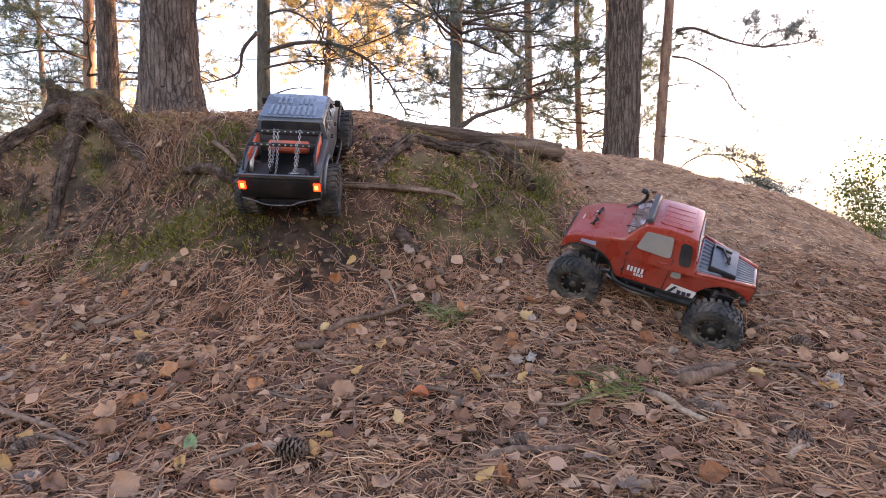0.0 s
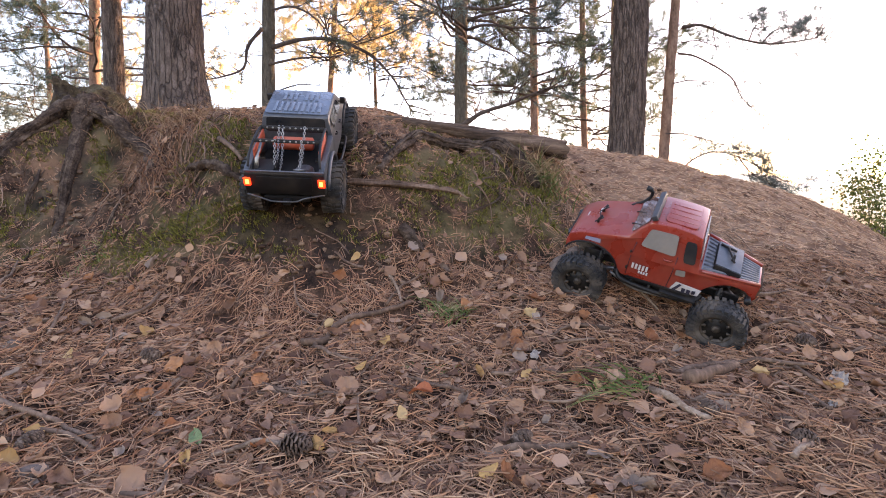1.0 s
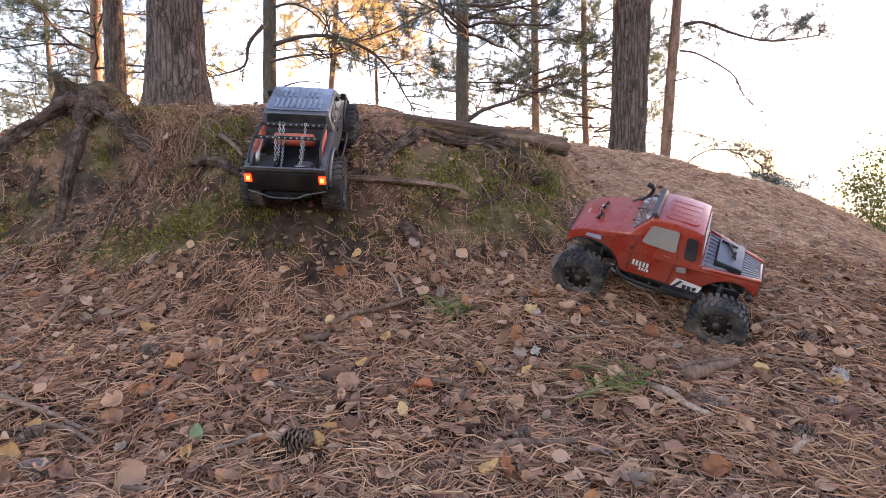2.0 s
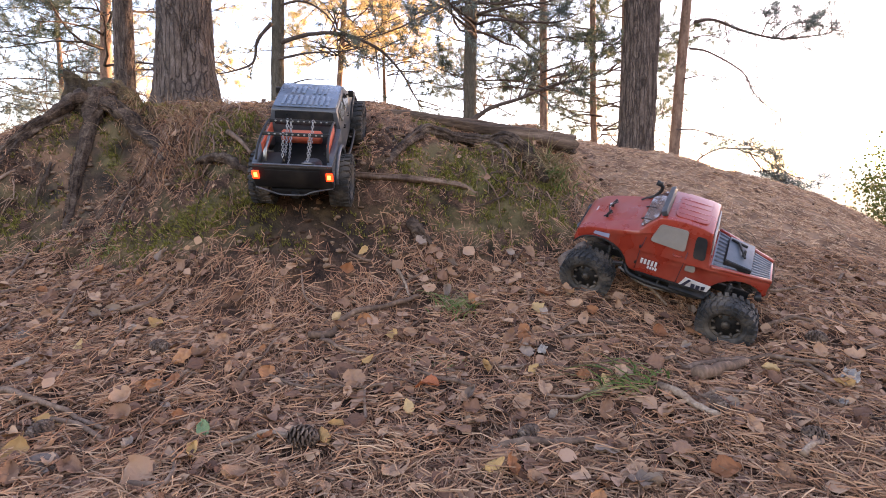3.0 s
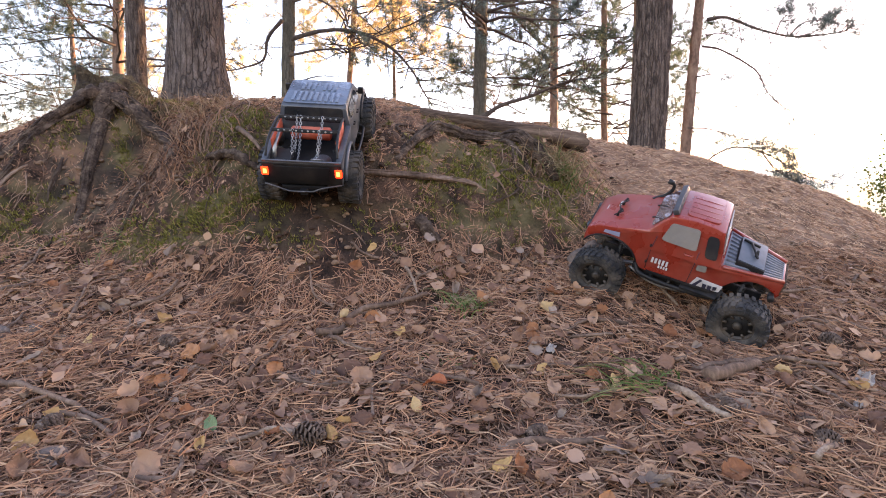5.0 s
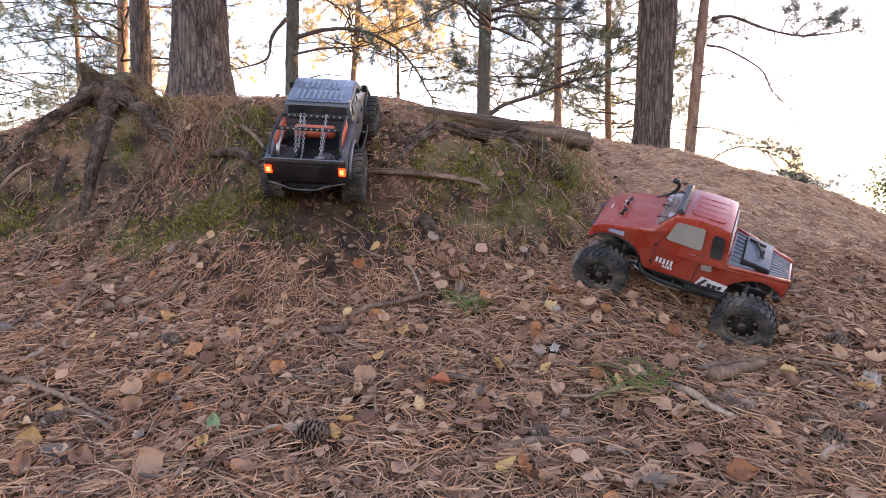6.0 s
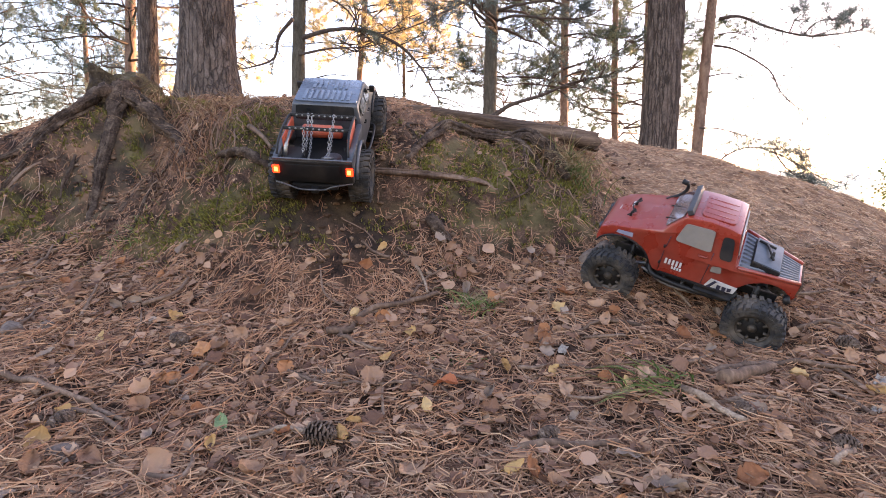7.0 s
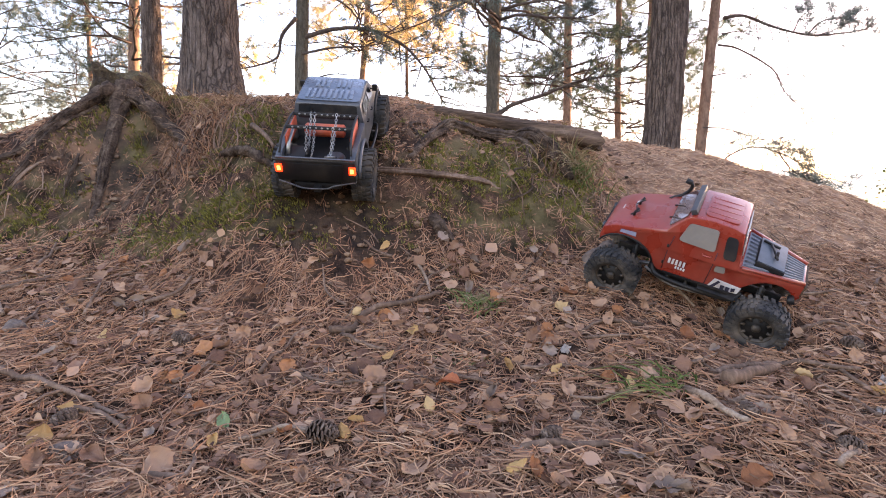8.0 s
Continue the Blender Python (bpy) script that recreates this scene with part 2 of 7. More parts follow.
BARK_GREY = bark_material("grey_green_bark", [(0.070, 0.058, 0.042), (0.105, 0.088, 0.065), (0.14, 0.12, 0.09)], 40, deep=0.006)
TWIG = material("dead_twig_bark", [(0.045, 0.032, 0.026), (0.11, 0.080, 0.062)], 0.9, 30, 120, 0.3)
NEEDLES = material("pine_foliage", [(0.046, 0.066, 0.046), (0.084, 0.108, 0.074), (0.125, 0.148, 0.098)], 0.5, 3, 60, 0, island=True, through_light=0.5)
NEEDLES_BLUE = material("blue_green_pine_foliage", [(0.085, 0.108, 0.100), (0.125, 0.155, 0.135), (0.18, 0.21, 0.175)], 0.5, 3, 60, 0, island=True, through_light=0.55)
# Low sun on the needles is put into this pale gold base.
NEEDLES_SUN_GOLD = material("sun_gold_foliage", [(0.42, 0.31, 0.12), (0.62, 0.49, 0.22), (0.76, 0.64, 0.36)], 0.6, 3, 60, 0, island=True, through_light=0.6)
CRUMB = material("earth_crumbs", [(0.025, 0.013, 0.008), (0.080, 0.043, 0.025), (0.15, 0.088, 0.052), (0.25, 0.160, 0.100)], 0.95, 40, 200, 0.4, island=True)
STONE = material("field_stone", [(0.075, 0.054, 0.042), (0.14, 0.102, 0.080), (0.20, 0.152, 0.122)], 0.9, 14, 120, 0.8, depth=0.006)
CONE = material("pine_cone_scales", [(0.025, 0.016, 0.012), (0.085, 0.054, 0.038), (0.19, 0.135, 0.100)], 0.8, 60, 260, 0.5)
RED = material("dusty_red_paint", [(0.200, 0.021, 0.011), (0.26, 0.031, 0.016)], 0.27, 9, 90, 0.03, dust=0.15, coat=0.2, spec=0.5)
RUBBER = material("muddy_tyre_rubber", [(0.008, 0.008, 0.008), (0.020, 0.019, 0.018), (0.050, 0.044, 0.038)], 0.72, 30, 160, 0.4, dust=0.38, depth=0.002, spec=0.4)
PLASTIC = material("black_plastic", [(0.0045, 0.0045, 0.005), (0.010, 0.010, 0.0105)], 0.55, 20, 120, 0.1, dust=0.07, spec=0.3)
BLACK = material("dusty_black_paint", [(0.005, 0.005, 0.0055), (0.010, 0.0095, 0.0095)], 0.42, 12, 90, 0.04, dust=0.08, spec=0.3)
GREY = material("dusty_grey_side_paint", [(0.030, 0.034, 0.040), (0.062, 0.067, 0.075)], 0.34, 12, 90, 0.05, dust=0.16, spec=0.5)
# Blue-grey base has the sky's reflection on the dark roof painted in.
ROOF = material("sky_sheen_roof", [(0.055, 0.075, 0.102), (0.095, 0.118, 0.150)], 0.24, 14, 110, 0.05, dust=0.15, coat=0.6, spec=0.5)
STEEL = material("dull_steel", [(0.16, 0.155, 0.15), (0.28, 0.275, 0.265)], 0.38, 30, 160, 0.15, metal=0.9, dust=0.2, spec=0.5)
CHAIN = material("bright_chain_steel", [(0.22, 0.215, 0.21), (0.40, 0.39, 0.38)], 0.4, 30, 160, 0.1, metal=0.7, spec=0.5)
BED = material("grey_ribbed_bed", [(0.075, 0.086, 0.104), (0.125, 0.140, 0.163)], 0.42, 20, 120, 0.08, dust=0.12, spec=0.5)
GLASS = material("dark_tinted_window", [(0.010, 0.011, 0.012), (0.018, 0.019, 0.020)], 0.10, 9, 60, 0, dust=0.12, spec=0.5)
GLASS_DUSTY = material("dusty_grey_window", [(0.135, 0.118, 0.100), (0.19, 0.168, 0.145)], 0.28, 9, 60, 0.02, dust=0.3, spec=0.5)
ORANGE = material("orange_red_plastic", [(0.42, 0.065, 0.025), (0.52, 0.09, 0.035)], 0.45, 12, 90, 0.05, dust=0.25, spec=0.5)
STICKER = material("white_sticker", [(0.40, 0.37, 0.35), (0.52, 0.49, 0.47)], 0.5, 20, 90, 0, dust=0.25, spec=0.5)
STICKER_BLUE = material("blue_grey_sticker", [(0.16, 0.17, 0.25), (0.24, 0.25, 0.33)], 0.5, 20, 90, 0, dust=0.25, spec=0.5)
INK = material("dark_print", [(0.02, 0.02, 0.03), (0.035, 0.03, 0.045)], 0.5, 20, 90, 0)
BRONZE = material("worn_bronze_rim", [(0.022, 0.018, 0.014), (0.060, 0.046, 0.034)], 0.55, 30, 120, 0.1, metal=0.4, dust=0.25, spec=0.5)
OLIVE = material("dusty_olive_paint", [(0.05, 0.048, 0.036), (0.085, 0.08, 0.06)], 0.4, 12, 90, 0.05, dust=0.3, spec=0.5)
TAIL_GLOW = glow("lit_tail_lamp", (1.0, 0.030, 0.004), 1.0)
TAIL_CORE = glow("lit_lamp_bulb", (1.0, 0.12, 0.018), 2.4)
# Ribs get a paler blue-grey base, standing for reflected sky.
ROOF_RIB = material("sky_sheen_ribs", [(0.085, 0.112, 0.148), (0.135, 0.166, 0.205)], 0.26, 14, 110, 0.05, dust=0.15, coat=0.5, spec=0.5)
DARK_STEEL = material("scratched_dark_steel", [(0.022, 0.022, 0.024), (0.11, 0.11, 0.112)], 0.35, 30, 160, 0.15, metal=0.6, dust=0.2, spec=0.5)
# Reddish base paints in the bonnet's reflection on the glass.
WINDSCREEN = material("dusty_reddish_windscreen", [(0.075, 0.034, 0.030), (0.13, 0.070, 0.062)], 0.12, 9, 60, 0.02, dust=0.2, coat=0.8, spec=0.5)
BAR_GREY = material("grey_light_bar_plastic", [(0.026, 0.027, 0.030), (0.050, 0.051, 0.054)], 0.45, 20, 120, 0.08, dust=0.12, spec=0.5)
LID = material("blue_grey_box_lid", [(0.040, 0.050, 0.062), (0.075, 0.088, 0.104)], 0.5, 20, 120, 0.08, dust=0.10, spec=0.5)
FOIL = material("crumpled_foil", [(0.17, 0.135, 0.105), (0.38, 0.315, 0.255), (0.50, 0.43, 0.36)], 0.8, 60, 160, 0.8, spec=0.2)


# ---- building tools ----
class Geo:
    """Collects vertices and faces, and links them as one mesh object."""

    def __init__(self):
        self.v, self.f, self.n = [], [], 0

    def add(self, verts, faces):
        verts = np.asarray(verts, float)
        self.v.append(verts)
        self.f.append(np.asarray(faces, int) + self.n)
        self.n += len(verts)

    def mesh(self, name, mat, smooth=True):
        me = bpy.data.meshes.new(name)
        v = np.concatenate(self.v)
        faces = [tuple(r) for block in self.f for r in block.tolist()]
        me.from_pydata(v.tolist(), [], faces)
        if smooth:
            me.polygons.foreach_set("use_smooth", np.ones(len(me.polygons), bool))
        me.materials.append(mat)
        me.update()
        return me


def part(name, source, mat, parent=None, label="", smooth=True, bevel=0.0):
    """One mesh object from a Geo or a bmesh, under its thing or part."""
    if isinstance(source, Geo):
        me = source.mesh(name, mat, smooth)
    else:
        if bevel:
            source.normal_update()
            bmesh.ops.bevel(source, geom=[e for e in source.edges if e.is_manifold and e.calc_face_angle(0) > 0.5], offset=bevel, segments=2, profile=0.6, affect="EDGES", clamp_overlap=True)
        bmesh.ops.recalc_face_normals(source, faces=source.faces)
        me = bpy.data.meshes.new(name)
        source.to_mesh(me)
        source.free()
        me.materials.append(mat)
        if smooth:
            for p in me.polygons:
                p.use_smooth = True
            try:
                me.set_sharp_from_angle(angle=radians(38))
            except AttributeError:
                pass
    ob = new(name, me)
    if parent:
        ob.parent = parent
    if label:
        tagged(ob, label)
    return ob


def thing(name, label, category, m=None, group="", kind=""):
    ob = new(name)
    ob.empty_display_size = 0.05
    if m is not None:
        ob.matrix_world = m
    return tagged(ob, label, category, group, kind)


def box(bm, size, at, turn=(0, 0, 0)):
    r = bmesh.ops.create_cube(bm, size=1.0, matrix=pose(*at, *turn) @ Matrix.Diagonal((*size, 1)))
    return r["verts"]


def slab(bm, outline, x0, x1, narrow=None):
    """A side profile of (y, z) points, drawn out from x0 to x1; narrow(y, z) scales x."""
    rings = []
    for x in (x0, x1):
        rings.append([bm.verts.new((x * (narrow(y, z) if narrow else 1), y, z)) for y, z in outline])
    bm.faces.new(rings[0])
    bm.faces.new(rings[1][::-1])
    k = len(outline)
    for i in range(k):
        bm.faces.new((rings[0][i], rings[1][i], rings[1][(i + 1) % k], rings[0][(i + 1) % k]))
    return bm


def arch(cy, cz, r, low, steps=9, front_first=True):
    """The points of a wheel arch, from its front foot over the top to its rear foot."""
    a = math.acos(max(-1, min(1, (low - cz) / r)))
    pts = [(cy + r * math.sin(a - 2 * a * i / steps), cz + r * math.cos(a - 2 * a * i / steps)) for i in range(steps + 1)]
    return pts if front_first else pts[::-1]


def tube(points, radii, sides=7, wobble=0.0, seed=0, spread=(1, 1), close=True):
    """Vertices and quads of a tapered tube along points; wobble makes it uneven."""
    P = np.asarray(points, float)
    R = np.broadcast_to(np.asarray(radii, float), (len(P),))
    d = np.gradient(P, axis=0)
    d /= np.maximum(np.linalg.norm(d, axis=1, keepdims=True), 1e-9)
    up = np.array([0, 0, 1.0]) if abs(d[:, 2]).mean() < 0.8 else np.array([1.0, 0, 0])
    s = np.cross(d, up)
    s /= np.maximum(np.linalg.norm(s, axis=1, keepdims=True), 1e-9)
    w = np.cross(s, d)
    rng = np.random.RandomState(seed)
    a = np.linspace(0, 2 * math.pi, sides, endpoint=False)
    uneven = 1 + wobble * (rng.rand(len(P), sides) - 0.5) * 2
    ring = P[:, None, :] + (R[:, None] * uneven)[..., None] * (spread[0] * np.cos(a)[None, :, None] * s[:, None, :] + spread[1] * np.sin(a)[None, :, None] * w[:, None, :])
    v = ring.reshape(-1, 3)
    i = np.arange(len(P) - 1)[:, None] * sides
    j = np.arange(sides)[None, :]
    k = (j + 1) % sides
    f = np.stack([i + j, i + k, i + sides + k, i + sides + j], -1).reshape(-1, 4)
    if close:
        n = len(v)
        v = np.concatenate([v, P[:1], P[-1:]])
        jj = np.arange(sides)
        kk = (jj + 1) % sides
        end = (len(P) - 1) * sides
        caps = np.concatenate([np.stack([kk, jj, np.full(sides, n), np.full(sides, n)], -1), np.stack([end + jj, end + kk, np.full(sides, n + 1), np.full(sides, n + 1)], -1)])
        return v, f, caps[:, :3]
    return v, f, None


def add_tube(g, points, radii, sides=7, wobble=0.0, seed=0, spread=(1, 1)):
    v, f, caps = tube(points, radii, sides, wobble, seed, spread)
    g.add(v, f)
    g.f.append(caps + g.n - len(v))


def smooth_line(points, steps=6):
    """A rounder line through a few points."""
    P = [Vector(p) for p in points]
    P = [P[0] * 2 - P[1]] + P + [P[-1] * 2 - P[-2]]
    out = []
    for i in range(1, len(P) - 2):
        for k in range(steps):
            t = k / steps
            a, b, c, d = P[i - 1], P[i], P[i + 1], P[i + 2]
            out.append(0.5 * ((2 * b) + (c - a) * t + (2 * a - 5 * b + 4 * c - d) * t * t + (3 * b - a - 3 * c + d) * t ** 3))
    out.append(P[-2])
    return [tuple(p) for p in out]


def height(x, y):
    """The ground's height with its small lumps."""
    z = float(land(x, y))
    near = 1.0 if y < 3.5 else 0.5
    face = max(0.0, 1.0 - abs(y - 1.68) / 0.34) * max(0.0, min(1.0, (0.45 - x) / 0.2))
    z += face * (0.045 * noise.noise(Vector((x * 9, y * 6, 9.1))) + 0.024 * noise.noise(Vector((x * 22, y * 14, 2.2))) + 0.010 * noise.noise(Vector((x * 55, y * 38, 6.4))))
    return z + near * (0.020 * noise.noise(Vector((x * 4, y * 4, 1.3))) + 0.014 * noise.noise(Vector((x * 11, y * 11, 4.1))) + 0.009 * noise.noise(Vector((x * 32, y * 32, 7.7))))


def slope_frame(x, y, turn=0.0, lift=0.0):
    """A pose on the ground at (x, y): z along the ground's normal."""
    e = 0.02
    zx = float(land(x + e, y) - land(x - e, y)) / (2 * e)
    zy = float(land(x, y + e) - land(x, y - e)) / (2 * e)
    normal = Vector((-zx, -zy, 1)).normalized()
    q = normal.to_track_quat("Z", "Y").to_matrix().to_4x4()
    return Matrix.Translation((x, y, height(x, y))) @ q @ pose(0, 0, lift, 0, 0, turn)


# ---- the ground, one sheet to the horizon ----
def grid_line(lo, hi, fine, step, reach):
    inner = np.arange(lo, hi + 1e-6, fine)
    grow, d, p = [], step, 0.0
    while p < reach:
        p += d
        grow.append(p)
        d *= 1.22
    grow = np.array(grow)
    return np.concatenate([(lo - grow)[::-1], inner, hi + grow])


def blob(x, y, cx, cy, wx, wy):
    return np.exp(-((x - cx) / wx) ** 2 - ((y - cy) / wy) ** 2)


def moss_cover(x, y):
    return np.clip(0.75 * blob(x, y, 0.12, 1.66, 0.20, 0.12) + 0.7 * blob(x, y, -0.62, 1.74, 0.12, 0.10) + 0.55 * blob(x, y, -1.30, 1.60, 0.24, 0.11) + 0.40 * blob(x, y, -0.78, 1.50, 0.22, 0.07)
                   + 0.3 * blob(x, y, 0.30, 1.62, 0.10, 0.12) + 0.30 * blob(x, y, -0.55, 1.48, 0.22, 0.08) + 0.18 * blob(x, y, 0.05, 1.52, 0.35, 0.08)
                   + 0.6 * blob(x, y, -1.05, 2.0, 0.2, 0.08) + 0.7 * blob(x, y, -1.24, 1.88, 0.07, 0.06) + 0.6 * blob(x, y, -1.03, 1.84, 0.06, 0.05) + 0.35 * blob(x, y, -0.60, 1.62, 0.10, 0.10) + 0.3 * blob(x, y, 0.15, 1.86, 0.3, 0.05), 0, 1)


def bare_cover(x, y):
    return np.clip(1.0 * np.clip(1.5 * blob(x, y, -1.07, 1.77, 0.13, 0.13), 0, 1) + 0.4 * blob(x, y, -0.90, 1.72, 0.08, 0.10) + 0.5 * blob(x, y, -0.34, 1.42, 0.20, 0.09) + 0.5 * blob(x, y, -0.12, 1.70, 0.12, 0.16)
                   + 0.5 * blob(x, y, -1.35, 1.60, 0.25, 0.16), 0, 1)


def truck_shade_cover(x, y):
    """Shade beneath the climbing truck's rear wheels, painted into the soil as dark tone."""
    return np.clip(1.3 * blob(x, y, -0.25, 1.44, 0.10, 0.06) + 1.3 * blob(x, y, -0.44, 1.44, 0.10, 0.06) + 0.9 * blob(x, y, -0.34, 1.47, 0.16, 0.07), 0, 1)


def sand_cover(x, y):
    """Trodden sandy litter on the open shoulder and along the crest."""
    far = np.clip(y - 2.2, 0, 3)
    u = x + 0.25 * far * np.sin(2.3 * y + 0.8) + 0.12 * far * np.sin(5.1 * y)
    w = y + 0.10 * np.clip(x - 1.6, 0, 4) * (np.sin(2.9 * x) + 0.6 * np.sin(6.7 * x + 1))
    open_end = (1 - ramp(2.4, 4.6, x + 0.3 * np.sin(3 * y))) * (1 - ramp(3.4, 6.0, y + 0.4 * np.sin(2 * x)))
    return np.clip(ramp(0.35, 0.75, u) * ramp(1.25, 1.7, w) * open_end + 0.5 * blob(x, y, -0.1, 1.93, 0.5, 0.05) + 0.4 * blob(x, y, -0.12, 1.82, 0.12, 0.10) + 0.5 * blob(x, y, -0.90, 1.78, 0.05, 0.07), 0, 1)


def build_ground():
    xs = grid_line(-2.1, 2.3, 0.0125, 0.03, 1500)
    ys = grid_line(0.35, 3.0, 0.0125, 0.03, 1500)
    X, Y = np.meshgrid(xs, ys)
    Z = land(X, Y)
    near = (X > -3) & (X < 3.2) & (Y > 0) & (Y < 5)
    for j, i in np.argwhere(near):
        Z[j, i] = height(X[j, i], Y[j, i])
    v = np.stack([X, Y, Z], -1).reshape(-1, 3)
    a = (np.arange(len(ys) - 1)[:, None] * len(xs) + np.arange(len(xs) - 1)[None, :]).reshape(-1)
    g = Geo()
    g.add(v, np.stack([a, a + 1, a + 1 + len(xs), a + len(xs)], -1))
    ob = part("ground", g, SOIL)
    for name, cover in (("moss", moss_cover), ("bare", bare_cover), ("truck_shade", truck_shade_cover), ("sand", sand_cover)):
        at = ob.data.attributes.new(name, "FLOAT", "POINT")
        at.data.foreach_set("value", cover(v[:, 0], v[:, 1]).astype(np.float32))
    return tagged(ob, "brown forest soil slope rising to an eroded mossy bank", "ground", kind="structure")


ground = build_ground()


# ---- pines ----
def needle_fans(tips, rng, count=14, length=0.055, width=0.0048):
    """Many thin needles bursting from the twig tips (place, direction) as one Geo."""
    g = Geo()
    if not len(tips):
        return g
    P = np.array([t[0] for t in tips])
    D = np.array([t[1] for t in tips])
    D /= np.maximum(np.linalg.norm(D, axis=1, keepdims=True), 1e-9)
    n = len(P) * count
    p = np.repeat(P, count, 0) + rng.normal(0, 0.012, (n, 3))
    d = np.repeat(D, count, 0) * 0.75 + rng.normal(0, 0.55, (n, 3))
    d /= np.linalg.norm(d, axis=1, keepdims=True)
    s = np.cross(d, rng.normal(0, 1, (n, 3)))
    s /= np.linalg.norm(s, axis=1, keepdims=True)
    L = length * (0.7 + 0.6 * rng.rand(n, 1))
    v = np.stack([p - s * width * 0.6, p + s * width * 0.6, p + d * L], 1).reshape(-1, 3)
    g.add(v, np.arange(n * 3).reshape(-1, 3))
    return g


def limb(g, tips, start, way, length, r, rng, droop=0.15, twigs=6, leafy=1.0, kink=0.25, path=None):
    """A branch with forking twigs; leafy twigs collect tips for needles."""
    if path is None:
        pts, p, d = [Vector(start)], Vector(start), Vector(way).normalized()
        n = 7
        for i in range(n):
            d = (d + Vector(rng.normal(0, kink * 0.5, 3)) + Vector((0, 0, -droop * (0.3 if i < n // 2 else -0.4)))).normalized()
            p = p + d * (length / n)
            pts.append(p.copy())
    else:
        pts = [Vector(q) for q in smooth_line(path, 4)]
        length = sum((pts[i + 1] - pts[i]).length for i in range(len(pts) - 1))
        twigs = max(4, int(length * 11))
    k = len(pts)
    add_tube(g, pts, [r * (1 - 0.8 * i / (k - 1)) for i in range(k)], 5, 0.12, rng.randint(9999))
    for t in range(twigs):
        at = 0.25 + 0.75 * (t + rng.rand()) / twigs
        i = min(k - 2, int(at * (k - 1)))
        base = pts[i].lerp(pts[i + 1], at * (k - 1) - i)
        along = (pts[i + 1] - pts[i]).normalized()
        side = Vector(rng.normal(0, 1, 3))
        side = (side - along * side.dot(along)).normalized()
        d = (along * 0.7 + side * 0.9 + Vector((0, 0, 0.15))).normalized()
        tl = max(0.14, length * (0.16 + 0.26 * rng.rand())) * (1.15 - at * 0.5)
        q, tp = base.copy(), [base.copy()]
        for s in range(4):
            d = (d + Vector(rng.normal(0, kink * 0.55, 3))).normalized()
            q = q + d * tl / 4
            tp.append(q.copy())
        add_tube(g, tp, [r * 0.32, r * 0.25, r * 0.19, r * 0.14, r * 0.07], 4, 0, 0)
        for s in range(2):
            e = tp[2 + s]
            f = (d + Vector(rng.normal(0, 0.7, 3))).normalized()
            h = e + f * tl * 0.4
            add_tube(g, [e, (e + h) / 2, h], [r * 0.13, r * 0.10, r * 0.05], 3)
            if rng.rand() < leafy:
                tips.append((h, f))
                tips.append(((e + h) / 2, f))
        if rng.rand() < leafy:
            for s in (2, 3, 4):
                tips.append((tp[s], d))
    if rng.rand() < leafy:
        tips.append((pts[-1], pts[-1] - pts[-2]))
        tips.append((pts[-2], pts[-1] - pts[-2]))


def trunk_geo(line, r0, r1, sides, rings, seed, flare=0.0, relief=0.06, toe=None):
    """A trunk along line (foot, top) with plates of bark and a flared, lobed foot."""
    a, b = Vector(line[0]), Vector(line[1])
    rng = np.random.RandomState(seed)
    bend = rng.normal(0, 0.012, 2) * (b - a).length
    off = rng.rand(3) * 40
    ang = np.linspace(0, 2 * math.pi, sides, endpoint=False)
    hs = np.linspace(0, 1, rings) ** 1.6
    verts = []
    for h in hs:
        c = a.lerp(b, h) + Vector((bend[0], bend[1], 0)) * math.sin(h * math.pi)
        z = h * (b - a).length
        r = r0 + (r1 - r0) * h
        foot = flare * math.exp(-z / (r0 * 1.7))
        for t in ang:
            lobes = 1 + foot * (0.75 + 0.5 * math.sin(3 * t + seed) + 0.3 * math.sin(5 * t + 2 * seed))
            if toe:
                lobes += toe[1] * math.exp(-z / (r0 * 1.5)) * max(0.0, math.cos(t - toe[0])) ** 2
            q = Vector((math.cos(t) * 2.6 + off[0], math.sin(t) * 2.6 + off[1], z * 2.2 / max(0.08, r0) * 0.22 + off[2]))
            plate = noise.ridged_multi_fractal(q * 1.4, 0.9, 2.1, 3, 1.0, 2.0) if relief else 0
            rr = r * lobes * (1 + relief * (0.9 - plate) + 0.5 * relief * noise.noise(q * 0.5))
            verts.append((c.x + math.cos(t) * rr, c.y + math.sin(t) * rr, c.z))
    g = Geo()
    i = np.arange(rings - 1)[:, None] * sides
    j = np.arange(sides)[None, :]
    k = (j + 1) % sides
    g.add(verts, np.stack([i + j, i + k, i + sides + k, i + sides + j], -1).reshape(-1, 4))
    return g


